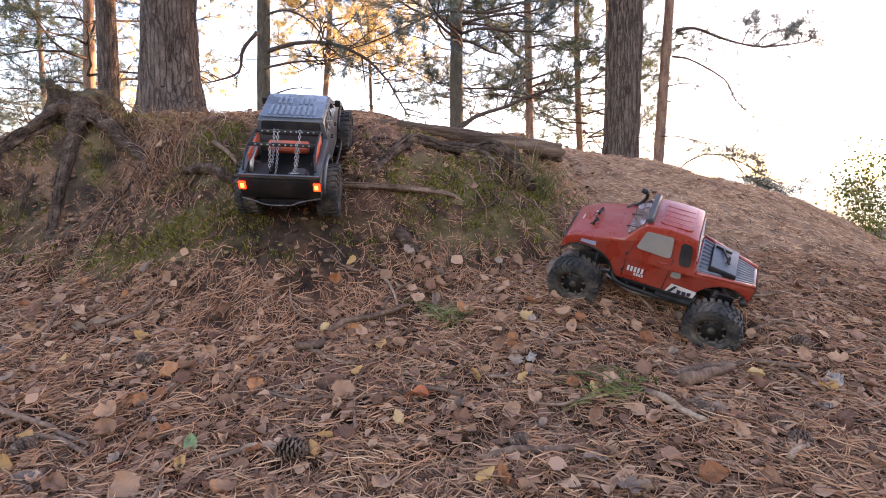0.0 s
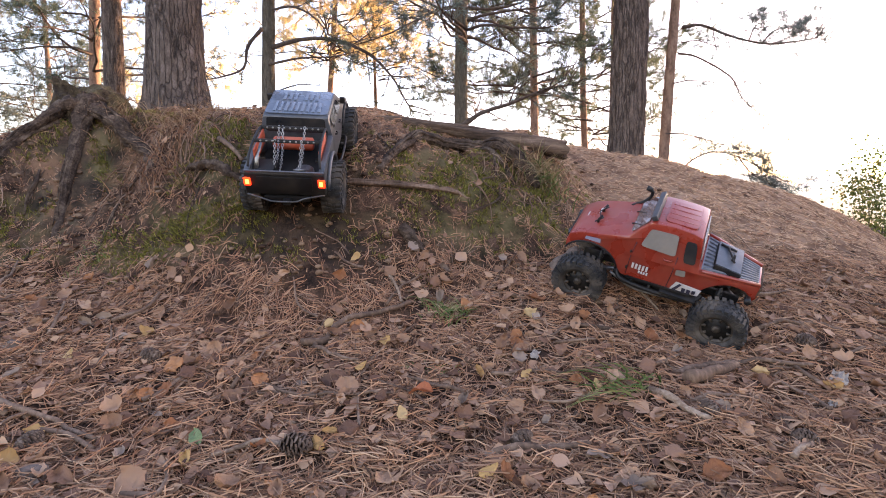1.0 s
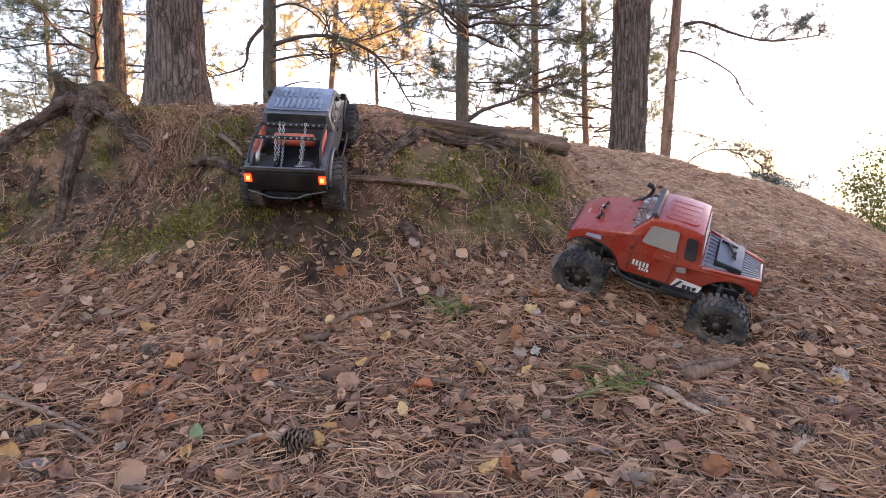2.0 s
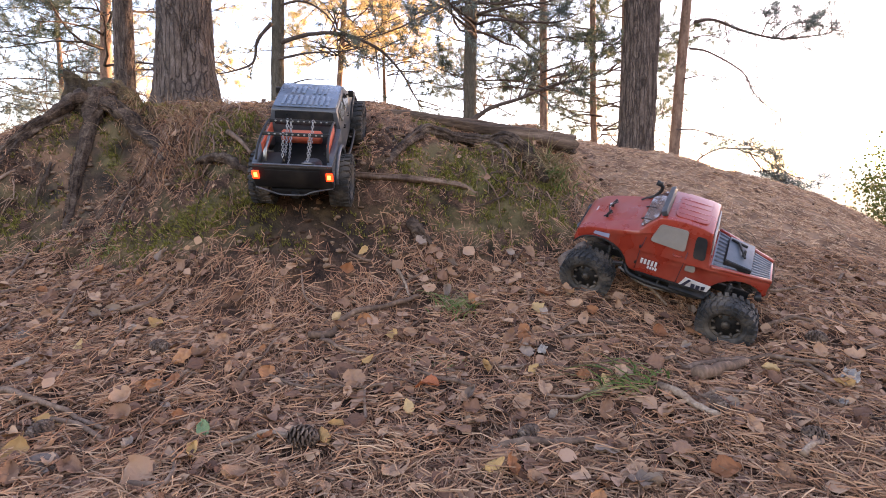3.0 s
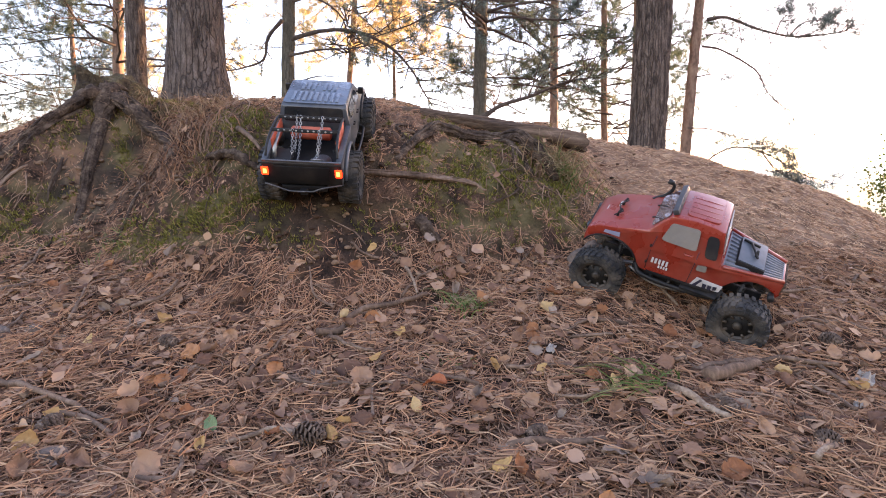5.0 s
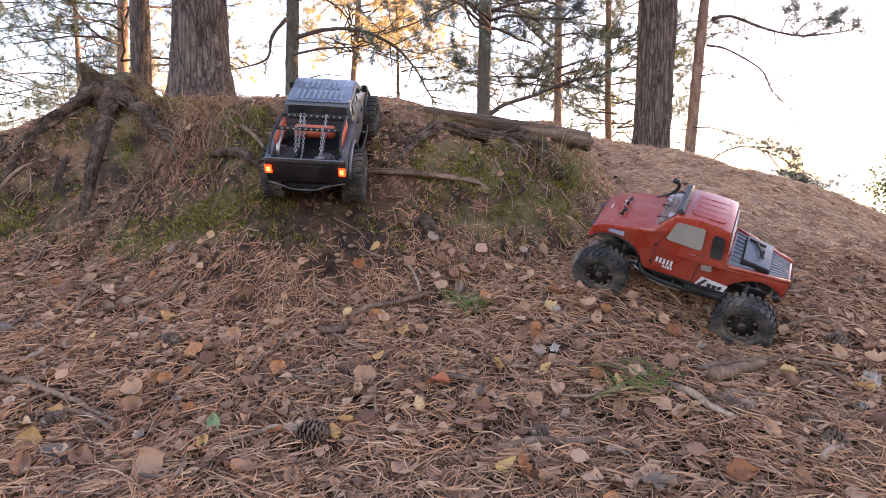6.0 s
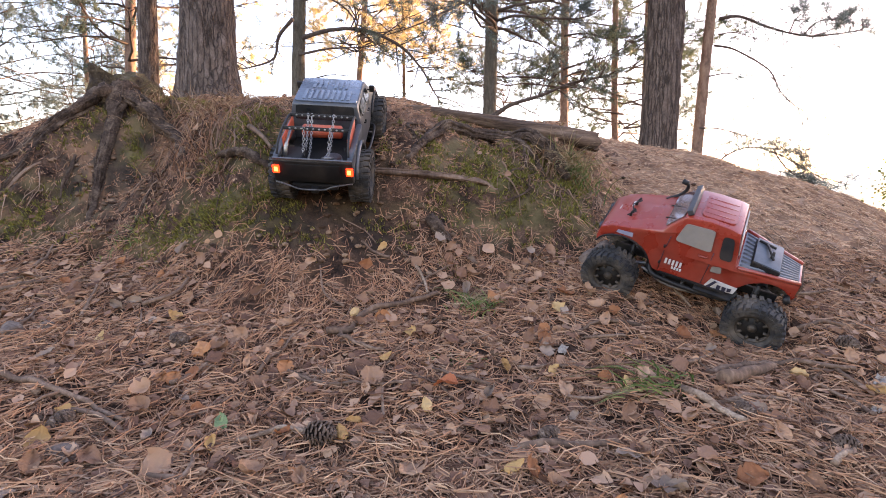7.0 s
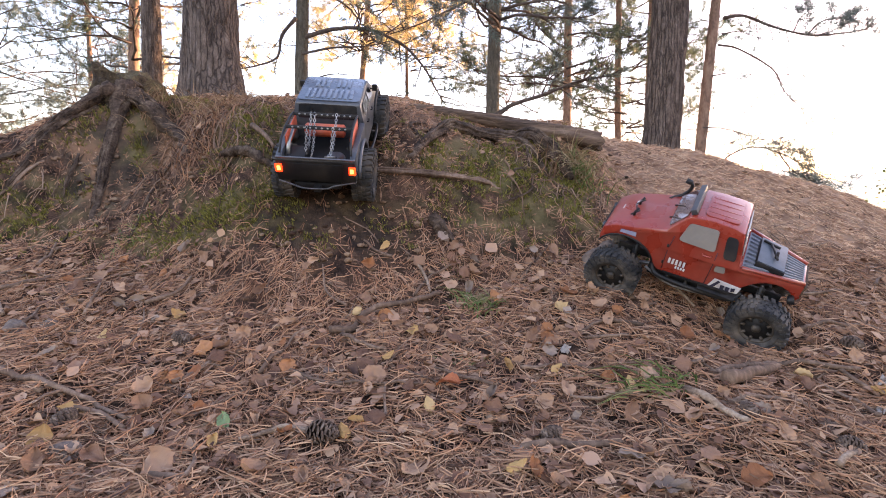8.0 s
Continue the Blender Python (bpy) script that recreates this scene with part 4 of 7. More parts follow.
def red_crawler():
    """Red model off-road truck with a short cab and a tapering flat bed."""
    R, W, track, base = 0.0605, 0.047, 0.096, 0.150
    front, rear = 0.160, 0.1475
    car = thing("model_truck", "dusty red model off-road truck with a grey ribbed bed", "model car", pose(0.5355, 1.3432, 0.2583, 19.68, -27.77, 56.72))
    add_wheels(car, R, W, track, (rear, front), BRONZE, drop=0.005)
    add_chassis(car, R - 0.006, track - 0.02, base, 0.085)
    bm = bmesh.new()
    box(bm, (0.122, 0.190, 0.026), (0, 0.000, 0.074))
    box(bm, (0.070, 0.110, 0.030), (0, -0.005, 0.054))
    part("skid_plate", bm, PLASTIC, car, bevel=0.004)
    for s in (-1, 1):
        g = Geo()
        add_tube(g, smooth_line([(s * 0.060, 0.088, 0.090), (s * 0.074, 0.070, 0.076), (s * 0.076, -0.005, 0.072), (s * 0.074, -0.080, 0.078), (s * 0.060, -0.098, 0.092)]), 0.0058, 7)
        for y in (0.05, 0.01, -0.03, -0.07):
            add_tube(g, [(s * 0.076, y, 0.074), (s * 0.045, y - 0.006, 0.084)], 0.0042, 6)
        part("rock_rail", g, PLASTIC, car)
        g = Geo()
        add_tube(g, smooth_line([(s * 0.066, 0.100, 0.080), (s * 0.070, 0.050, 0.060), (s * 0.066, 0.0, 0.056), (s * 0.062, -0.060, 0.064), (s * 0.066, -0.104, 0.078)]), 0.0028, 5)
        part("drive_link", g, STEEL, car)

    def half(y, z):
        w = 0.081
        if z > 0.188:
            w -= 0.0175 * (z - 0.188) / 0.050
        if y < -0.075:
            w -= 0.040 * (-0.075 - y) / 0.125
        if y > 0.13:
            w -= 1.7 * (y - 0.13) ** 2
        return w

    def bonnet(y):
        return float(np.interp(y, [0.082, 0.100, 0.147, 0.190, 0.209], [0.197, 0.191, 0.1785, 0.164, 0.146]))

    def deck(y):
        return 0.163 + (y + 0.0735) * 0.134

    outline = [(0.215, 0.126), (0.210, 0.150), (0.186, 0.167), (0.147, 0.1785), (0.082, 0.197), (0.062, 0.220), (0.046, 0.2365),
               (0.000, 0.2405), (-0.040, 0.2385), (-0.060, 0.2345), (-0.066, 0.205), (-0.0735, 0.163), (-0.140, 0.154), (-0.200, 0.146), (-0.204, 0.116)]
    outline += arch(-0.141, 0.076, 0.0610, 0.102, 9, False)
    outline += [(-0.060, 0.094), (0.040, 0.090), (0.078, 0.093)]
    outline += arch(0.151, 0.084, 0.0660, 0.108, 9, False)
    bm = bmesh.new()
    slab(bm, outline, -1.0, 1.0, half)
    body = part("body", bm, RED, car, "dusty red painted body shell", bevel=0.0074)
    # windows, stickers and lamps on the near and far sides
    for s in (-1, 1):
        def at(y, z, o=0.0006):
            return (s * (half(y, z) + o), y, z)
        bm = bmesh.new()
        panel(bm, rounded([at(0.053, 0.1850), at(0.042, 0.2245), at(-0.0147, 0.2270), at(-0.0205, 0.1825)], 0.13), (s, 0, 0.25), 0.0016)
        part("side_window", bm, GLASS_DUSTY, body, "dusty grey door window")
        bm = bmesh.new()
        panel(bm, rounded([at(-0.038, 0.1750), at(-0.0312, 0.2220), at(-0.0535, 0.2220), at(-0.0630, 0.1755)]), (s, 0, 0.25), 0.0016)
        part("rear_side_window", bm, GLASS, body, "dark rear quarter window")
        bm = bmesh.new()
        panel(bm, [at(0.062, 0.092), at(0.062, 0.097), at(-0.075, 0.101), at(-0.075, 0.096)], (s, 0, 0), 0.003)
        part("sill_trim", bm, PLASTIC, body)
        bm = bmesh.new()
        panel(bm, [at(-0.040, 0.1225), at(-0.094, 0.1150), at(-0.090, 0.0990), at(-0.030, 0.0950)], (s, 0, 0), 0.0010)
        decal = part("sill_sticker", bm, STICKER, body, "white printed sticker")
        bm = bmesh.new()
        panel(bm, [at(-0.034, 0.0975, 0.0018), at(-0.048, 0.1200, 0.0018), at(-0.053, 0.1185, 0.0018), at(-0.042, 0.0980, 0.0018)], (s, 0, 0), 0.0006)
        for k in range(3):
            y = -0.056 - k * 0.0105
            panel(bm, [at(y, 0.1000 + 0.001 * k, 0.0018), at(y + 0.001, 0.1120, 0.0018), at(y - 0.007, 0.1120, 0.0018), at(y - 0.007, 0.1010 + 0.001 * k, 0.0018)], (s, 0, 0), 0.0006)
        part("sticker_print", bm, INK, decal)
        bm = bmesh.new()
        for k in range(5):
            y = 0.058 - k * 0.0076
            panel(bm, [at(y, 0.1215), at(y, 0.1350), at(y - 0.0046, 0.1350), at(y - 0.0046, 0.1215)], (s, 0, 0), 0.0010)
        for k in range(4):
            y = 0.041 - k * 0.0056
            panel(bm, [at(y, 0.1125), at(y, 0.1190), at(y - 0.0038, 0.1190), at(y - 0.0038, 0.1125)], (s, 0, 0), 0.0010)
        part("door_sticker", bm, STICKER, body, "white lettering shapes on the door")
        bm = bmesh.new()
        panel(bm, rounded([at(-0.032, 0.1380), at(-0.032, 0.1520), at(-0.050, 0.1560), at(-0.053, 0.1400)]), (s, 0, 0), 0.0010)
        part("badge", bm, GLASS_DUSTY, body, "worn pale badge")
        bm = bmesh.new()
        panel(bm, [at(0.172, 0.1560), at(0.136, 0.1580), at(0.137, 0.1690), at(0.170, 0.1640)], (s, 0, 0.2), 0.0010)
        part("fender_sticker", bm, STICKER_BLUE, body, "blue-grey sticker with plain bars")
        g = Geo()
        add_tube(g, [at(0.000, 0.170, 0.001), at(-0.002, 0.170, 0.005), at(-0.016, 0.170, 0.005), at(-0.018, 0.170, 0.001)], 0.0016, 5)
        part("door_handle", g, RED, body)
        bm = bmesh.new()
        box(bm, (0.020, 0.075, 0.006), (s * 0.080, -0.052, 0.088), (0, s * 10, 0))
        part("side_step", bm, PLASTIC, body, "black side step", bevel=0.0015)
        g = Geo()
        add_tube(g, [(s * half(y, z), y, z) for y, z in arch(0.151, 0.084, 0.0670, 0.110, 12)], 0.0022, 6)
        part("wheel_arch_trim", g, PLASTIC, body)
    bm = bmesh.new()
    panel(bm, rounded([(-0.068, 0.0795, 0.2008), (0.068, 0.0795, 0.2008), (0.058, 0.0500, 0.2335), (-0.058, 0.0500, 0.2335)], 0.12), (0, 0.74, 0.67), 0.0020)
    part("windscreen", bm, WINDSCREEN, body, "dusty glossy windscreen, red bonnet's reflection put into its colour")
    bm = bmesh.new()
    panel(bm, rounded([(-0.058, -0.0716, 0.176), (0.058, -0.0716, 0.176), (0.054, -0.0626, 0.228), (-0.054, -0.0626, 0.228)], 0.12), (0, -1, 0.1), 0.0016)
    part("rear_window", bm, STICKER, body, "pale cab rear window")
    bm = bmesh.new()
    panel(bm, rounded([(-0.048, 0.022, 0.2382), (0.048, 0.022, 0.2382), (0.048, -0.046, 0.2382), (-0.048, -0.046, 0.2382)], 0.15), (0, 0, 1), 0.0036)
    part("roof_panel", bm, RED, body, "raised red roof panel", bevel=0.0006)
    for x in (-0.032, -0.012, 0.008, 0.028):
        g = Geo()
        add_tube(g, [(x, 0.018, 0.2416), (x, -0.012, 0.2420), (x, -0.042, 0.2416)], [0.0008, 0.0012, 0.0008], 6)
        part("roof_rib", g, RED, body)
    for s in (-1, 1):
        for line in ([(0.062, 0.190), (0.066, 0.150), (0.066, 0.100)], [(-0.026, 0.184), (-0.026, 0.150), (-0.024, 0.100)]):
            g = Geo()
            add_tube(g, [(s * (half(y, z) + 0.0002), y, z) for y, z in line], 0.0007, 4)
            part("door_gap", g, INK, body)
        for z in (0.160, 0.116):
            g = Geo()
            add_tube(g, [(s * 0.0825, 0.068, z), (s * 0.0825, 0.068, z + 0.006)], 0.0020, 6)
            part("door_hinge", g, PLASTIC, body)
    bm = bmesh.new()
    box(bm, (0.116, 0.012, 0.012), (0, 0.043, 0.2435), (-30, 0, 0))
    part("light_bar", bm, BAR_GREY, body, "grey roof light bar", bevel=0.002)
    for sx in (-0.025, 0.028):
        g = Geo()
        add_tube(g, [(sx, 0.086, 0.1960), (sx - 0.004, 0.082, 0.2010), (sx - 0.034, 0.064, 0.2210)], [0.0022, 0.0014, 0.0011], 5)
        part("wiper", g, PLASTIC, body)
    g = Geo()
    add_tube(g, smooth_line([(0.060, 0.104, 0.189), (0.070, 0.096, 0.191), (0.073, 0.082, 0.200), (0.072, 0.071, 0.217), (0.070, 0.069, 0.232), (0.070, 0.075, 0.238)]), 0.0040, 8)
    add_tube(g, [(0.070, 0.071, 0.2375), (0.070, 0.084, 0.2400)], [0.0058, 0.0062], 8)
    part("snorkel", g, PLASTIC, body, "black snorkel along the windscreen pillar")
    for sx in (-0.028, 0.022):
        g = Geo()
        add_tube(g, [(sx, 0.159, 0.173), (sx, 0.159, 0.184), (sx + 0.006, 0.153, 0.192)], [0.0036, 0.0022, 0.0030], 6)
        add_tube(g, [(sx - 0.009, 0.165, 0.1800), (sx + 0.012, 0.151, 0.1830)], 0.0017, 5)
        part("body_pin", g, PLASTIC, body, "black body post with pin")
    g = Geo()
    add_tube(g, [(-0.026, 0.156, 0.186), (-0.004, 0.163, 0.190), (0.020, 0.156, 0.188)], 0.0013, 5)
    part("hood_cable", g, PLASTIC, body)
    bm = bmesh.new()
    panel(bm, [(x, y, bonnet(y) - 0.0004) for x, y in ((0.001, 0.190), (0.020, 0.190), (0.040, 0.163), (0.018, 0.163))], (0, 0.3, 1), 0.0012)
    part("hood_sticker", bm, STICKER, body, "white sticker on the bonnet")
    bm = bmesh.new()
    box(bm, (0.120, 0.006, 0.022), (0, 0.211, 0.132))
    for k in range(7):
        box(bm, (0.006, 0.003, 0.018), (-0.042 + 0.014 * k, 0.2148, 0.132))
    part("grille", bm, PLASTIC, body, bevel=0.0008)
    for s in (-1, 1):
        g = Geo()
        add_tube(g, [(s * 0.044, 0.204, 0.137), (s * 0.044, 0.2165, 0.137), (s * 0.044, 0.2175, 0.137)], [0.009, 0.009, 0.006], 12)
        part("headlight", g, GLASS, body, "round dark headlight")
    # bed: ribs, rails, box with a latch
    bm = bmesh.new()
    bmesh.ops.create_grid(bm, x_segments=1, y_segments=1, size=0.5)
    for v in bm.verts:
        y = -0.078 if v.co.y > 0 else -0.195
        v.co = Vector((math.copysign(half(y, 0.15) - 0.009, v.co.x), y, deck(y) - 0.0005))
    grown = bmesh.ops.extrude_face_region(bm, geom=bm.faces[:])
    for v in [e for e in grown["geom"] if isinstance(e, bmesh.types.BMVert)]:
        v.co.z += 0.0020
    bed = part("bed", bm, BED, car, "grey ribbed metal bed")
    for k in range(9):
        q = -0.92 + 0.23 * k
        g = Geo()
        add_tube(g, [(q * (half(y, 0.15) - 0.012), y, deck(y) + 0.0022) for y in (-0.081, -0.12, -0.16, -0.193)], [0.0027, 0.0027, 0.0023, 0.0019], 6)
        part("rib", g, BED, bed)
    for s in (-1, 1):
        g = Geo()
        add_tube(g, [(s * (half(y, 0.15) - 0.004), y, deck(y) + 0.0018) for y in (-0.078, -0.11, -0.14, -0.17, -0.198)], 0.0046, 6)
        part("bed_rail", g, RED, bed, "red bed rail")
    bm = bmesh.new()
    box(bm, (0.096, 0.056, 0.013), (-0.002, -0.127, deck(-0.127) + 0.0065), (7.6, 0, 0))
    part("storage_box", bm, PLASTIC, bed, "flat black box on the bed", bevel=0.002)
    bm = bmesh.new()
    box(bm, (0.092, 0.053, 0.003), (-0.002, -0.1273, deck(-0.127) + 0.0144), (7.6, 0, 0))
    part("box_lid", bm, LID, bed, "blue-grey lid", bevel=0.0008)
    g = Geo()
    add_tube(g, [(-0.012, -0.134, 0.170), (-0.012, -0.133, 0.186)], [0.0042, 0.0026], 7)
    add_tube(g, [(-0.026, -0.136, 0.1765), (0.024, -0.120, 0.1775)], 0.0026, 6)
    add_tube(g, [(0.030, -0.104, 0.1765), (0.022, -0.138, 0.1745)], 0.0030, 6)
    part("latch", g, PLASTIC, bed, "black T-shaped latch")
    bm = bmesh.new()
    box(bm, (0.082, 0.004, 0.028), (0, -0.2005, 0.130), (6, 0, 0))
    part("tail_panel", bm, ROOT, body, "mud-stained tail panel", bevel=0.001)
    for s in (-1, 1):
        g = Geo()
        add_tube(g, [(s * 0.045, -0.186, 0.112), (s * 0.064, -0.186, 0.115)], [0.007, 0.007], 10)
        part("tail_lamp", g, PLASTIC, body, "dark round tail lamp")
    return car


def chain(g, a, b, links, sag):
    """A hanging chain of little oval links from a to b."""
    a, b = Vector(a), Vector(b)
    for i in range(links):
        t0, t1 = i / links, (i + 1.25) / links
        p = a.lerp(b, t0) + Vector((0, 0, -sag * math.sin(math.pi * t0)))
        q = a.lerp(b, min(1, t1)) + Vector((0, 0, -sag * math.sin(math.pi * min(1, t1))))
        d = (q - p).normalized()
        side = d.cross(Vector((1, 0, 0) if i % 2 else (0, 1, 0.3))).normalized() * 0.0029
        m, h = (p + q) / 2, (q - p) / 2
        ring = [m + h * math.cos(t) + side * math.sin(t) for t in np.linspace(0, 2 * math.pi, 9)]
        add_tube(g, ring, 0.0011, 4)


def black_crawler():
    """Black model pickup with an open bed, roll bars and lit tail lamps."""
    R, W, track, base = 0.069, 0.050, 0.099, 0.1525
    car = thing("model_truck", "black model pickup with lit tail lamps climbing the bank", "model car", pose(-0.3457, 1.6463, 0.5679, 35.71, 2.73, 1.44))
    add_wheels(car, R, W, track, base, PLASTIC)
    add_chassis(car, R, track - 0.02, base, 0.088)

    def half(y, z):
        w = 0.0935
        if z > 0.172:
            w -= 0.0115 * min(1, (z - 0.172) / 0.045)
        return w

    cab = [(0.222, 0.105), (0.228, 0.130), (0.220, 0.141), (0.150, 0.167), (0.120, 0.179), (0.092, 0.208), (0.080, 0.2195), (0.068, 0.2225), (-0.058, 0.2225), (-0.066, 0.218), (-0.078, 0.178), (-0.080, 0.100), (-0.050, 0.092), (0.062, 0.092), (0.074, 0.100)]
    cab += arch(base, 0.080, 0.068, 0.106, 9, False)
    bm = bmesh.new()
    slab(bm, cab, -1.0, 1.0, half)
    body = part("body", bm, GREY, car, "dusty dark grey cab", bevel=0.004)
    bm = bmesh.new()
    panel(bm, rounded([(-0.079, 0.074, 0.2222), (0.079, 0.074, 0.2222), (0.0795, -0.060, 0.2222), (-0.0795, -0.060, 0.2222)], 0.08), (0, 0, 1), 0.0030)
    roof = part("roof", bm, ROOF, body, "dark ribbed roof, sky reflection put in as blue-grey", bevel=0.001)
    for row, (y0, y1) in enumerate(((-0.052, -0.002), (0.012, 0.052))):
        for k in range(9):
            x = -0.056 + k * 0.014
            if row and k in (0, 4, 8):
                continue
            bm = bmesh.new()
            box(bm, (0.0080, y1 - y0, 0.0040), (x, (y0 + y1) / 2, 0.2262))
            part("roof_rib", bm, ROOF_RIB, roof, bevel=0.001)
    bm = bmesh.new()
    panel(bm, rounded([(-0.076, -0.0765, 0.182), (0.076, -0.0765, 0.182), (0.073, -0.0668, 0.2165), (-0.073, -0.0668, 0.2165)], 0.1), (0, -1, 0.25), 0.0018)
    part("rear_window", bm, GLASS, body, "dark rear window")
    bm = bmesh.new()
    panel(bm, rounded([(-0.078, 0.1195, 0.1835), (0.078, 0.1195, 0.1835), (0.072, 0.0925, 0.2095), (-0.072, 0.0925, 0.2095)], 0.1), (0, 0.6, 0.8), 0.0018)
    part("windscreen", bm, GLASS, body, "dark windscreen")
    for s in (-1, 1):
        def at(y, z, o=0.0006):
            return (s * (half(y, z) + o), y, z)
        for y0, y1 in ((0.080, 0.022), (0.012, -0.050)):
            bm = bmesh.new()
            panel(bm, rounded([at(y0, 0.182), at(y0 - 0.022 if y0 > 0.05 else y0, 0.212), at(y1, 0.212), at(y1, 0.182)], 0.15), (s, 0, 0.3), 0.0014)
            part("side_window", bm, GLASS, body, "dark side window")
        for y in (0.035, -0.032):
            g = Geo()
            add_tube(g, [at(y, 0.164, 0.001), at(y, 0.164, 0.005), at(y - 0.014, 0.164, 0.005), at(y - 0.014, 0.164, 0.001)], 0.002, 5)
            part("door_handle", g, PLASTIC, body)
        g = Geo()
        add_tube(g, smooth_line([(s * 0.088, 0.075, 0.096), (s * 0.106, 0.062, 0.092), (s * 0.106, -0.060, 0.092), (s * 0.088, -0.075, 0.096)]), 0.0034, 7)
        add_tube(g, [(s * 0.104, 0.03, 0.092), (s * 0.08, 0.03, 0.098)], 0.003, 5)
        part("rock_slider", g, PLASTIC, car, "grey tubular side step")
        bm = bmesh.new()
        box(bm, (0.014, 0.008, 0.018), (s * 0.099, 0.088, 0.196))
        box(bm, (0.012, 0.004, 0.004), (s * 0.091, 0.089, 0.192))
        part("wing_mirror", bm, PLASTIC, body, "black wing mirror", bevel=0.0015)
        g = Geo()
        add_tube(g, [(s * (0.0955), y, z) for y, z in arch(base, 0.080, 0.070, 0.108, 12)], 0.0045, 6)
        part("front_fender_flare", g, PLASTIC, body)
    # the open bed
    side = [(-0.080, 0.178), (-0.236, 0.175), (-0.250, 0.170), (-0.252, 0.112), (-0.244, 0.104)] + arch(-base, 0.080, 0.076, 0.104, 9, False) + [(-0.080, 0.104)]
    for s in (-1, 1):
        bm = bmesh.new()
        slab(bm, side, s * 0.0935, s * 0.081)
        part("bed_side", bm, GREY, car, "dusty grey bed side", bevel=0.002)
        g = Geo()
        add_tube(g, [(s * 0.097, y, z) for y, z in arch(-base, 0.080, 0.0775, 0.106, 12)], 0.0055, 6)
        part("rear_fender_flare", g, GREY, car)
        bm = bmesh.new()
        box(bm, (0.004, 0.105, 0.036), (s * 0.0772, -0.150, 0.181))
        part("side_board", bm, ORANGE, car, "orange-red board inside the bed", bevel=0.001)
        g = Geo()
        add_tube(g, smooth_line([(s * 0.084, -0.243, 0.178), (s * 0.082, -0.225, 0.199), (s * 0.080, -0.180, 0.2125), (s * 0.080, -0.108, 0.2090), (s * 0.080, -0.086, 0.190)]), 0.0030, 7)
        part("bed_hoop", g, PLASTIC, car, "black side hoop of the roll cage")
    bm = bmesh.new()
    box(bm, (0.160, 0.172, 0.004), (0, -0.166, 0.128))
    part("bed_floor", bm, PLASTIC, car, bevel=0.001)
    bm = bmesh.new()
    slab(bm, [(-0.240, 0.168), (-0.240, 0.108), (-0.252, 0.108), (-0.2555, 0.128), (-0.2535, 0.165), (-0.2500, 0.170)], -0.0935, 0.0935)
    gate = part("tailgate", bm, BLACK, car, "dusty black tailgate", bevel=0.002)
    bm = bmesh.new()
    box(bm, (0.130, 0.003, 0.036), (0, -0.2545, 0.141))
    part("tailgate_panel", bm, BLACK, gate, bevel=0.001)
    bm = bmesh.new()
    box(bm, (0.186, 0.005, 0.004), (0, -0.2505, 0.1712))
    part("tailgate_lip", bm, STEEL, gate, "worn bright upper edge", bevel=0.001)
    for s in (-1, 1):
        bm = bmesh.new()
        box(bm, (0.0165, 0.006, 0.0210), (s * 0.0870, -0.2560, 0.1455))
        lamp = part("tail_lamp", bm, TAIL_GLOW, car, "lit orange-red tail lamp", bevel=0.002)
        bm = bmesh.new()
        box(bm, (0.0080, 0.002, 0.0115), (s * 0.0862, -0.2592, 0.1462))
        part("bulb", bm, TAIL_CORE, lamp, "bright glowing bulb", bevel=0.0008)
        bm = bmesh.new()
        box(bm, (0.0190, 0.003, 0.0235), (s * 0.0870, -0.2540, 0.1455))
        part("tail_lamp_bezel", bm, PLASTIC, lamp, bevel=0.001)
    g = Geo()
    add_tube(g, smooth_line([(-0.092, -0.252, 0.107), (-0.060, -0.262, 0.104), (-0.034, -0.264, 0.096), (0.0, -0.264, 0.095), (0.026, -0.264, 0.097), (0.046, -0.262, 0.105), (0.092, -0.252, 0.110)]), 0.0023, 7)
    part("rear_bumper", g, DARK_STEEL, car, "bent dark steel tube bumper")
    bm = bmesh.new()
    box(bm, (0.110, 0.020, 0.014), (0, -0.240, 0.094))
    box(bm, (0.018, 0.020, 0.014), (0.0, -0.252, 0.090))
    part("bumper_core", bm, PLASTIC, car, bevel=0.002)
    for y, z in ((-0.108, 0.2090), (-0.180, 0.2125)):
        bm = bmesh.new()
        box(bm, (0.160, 0.005, 0.009), (0, y, z), (-25, 0, 0))
        bar = part("cage_bar", bm, PLASTIC, car, "black drilled cross bar", bevel=0.001)
        g = Geo()
        for k in range(10):
            x = -0.063 + 0.014 * k
            add_tube(g, [(x, y - 0.0030, z + 0.001), (x, y + 0.0010, z - 0.001)], [0.0026, 0.0026], 8)
        part("bar_hole", g, STEEL, bar, "pale holes in the bar")
    g = Geo()
    chain(g, (-0.034, -0.106, 0.214), (-0.032, -0.196, 0.150), 20, 0.012)
    chain(g, (-0.025, -0.106, 0.214), (-0.022, -0.205, 0.140), 20, 0.015)
    chain(g, (-0.029, -0.180, 0.217), (-0.034, -0.214, 0.136), 14, 0.0)
    part("tow_chain", g, CHAIN, car, "steel chain slung over the cage bars")
    g = Geo()
    chain(g, (0.030, -0.108, 0.215), (0.028, -0.200, 0.150), 18, 0.006)
    chain(g, (0.034, -0.180, 0.217), (0.026, -0.216, 0.138), 12, 0.0)
    part("tow_chain", g, CHAIN, car, "steel chain slung over the cage bars")
    g = Geo()
    add_tube(g, [(-0.050, -0.118, 0.172), (-0.046, -0.118, 0.172), (0.046, -0.118, 0.172), (0.050, -0.118, 0.172)], [0.012, 0.0165, 0.0165, 0.012], 14)
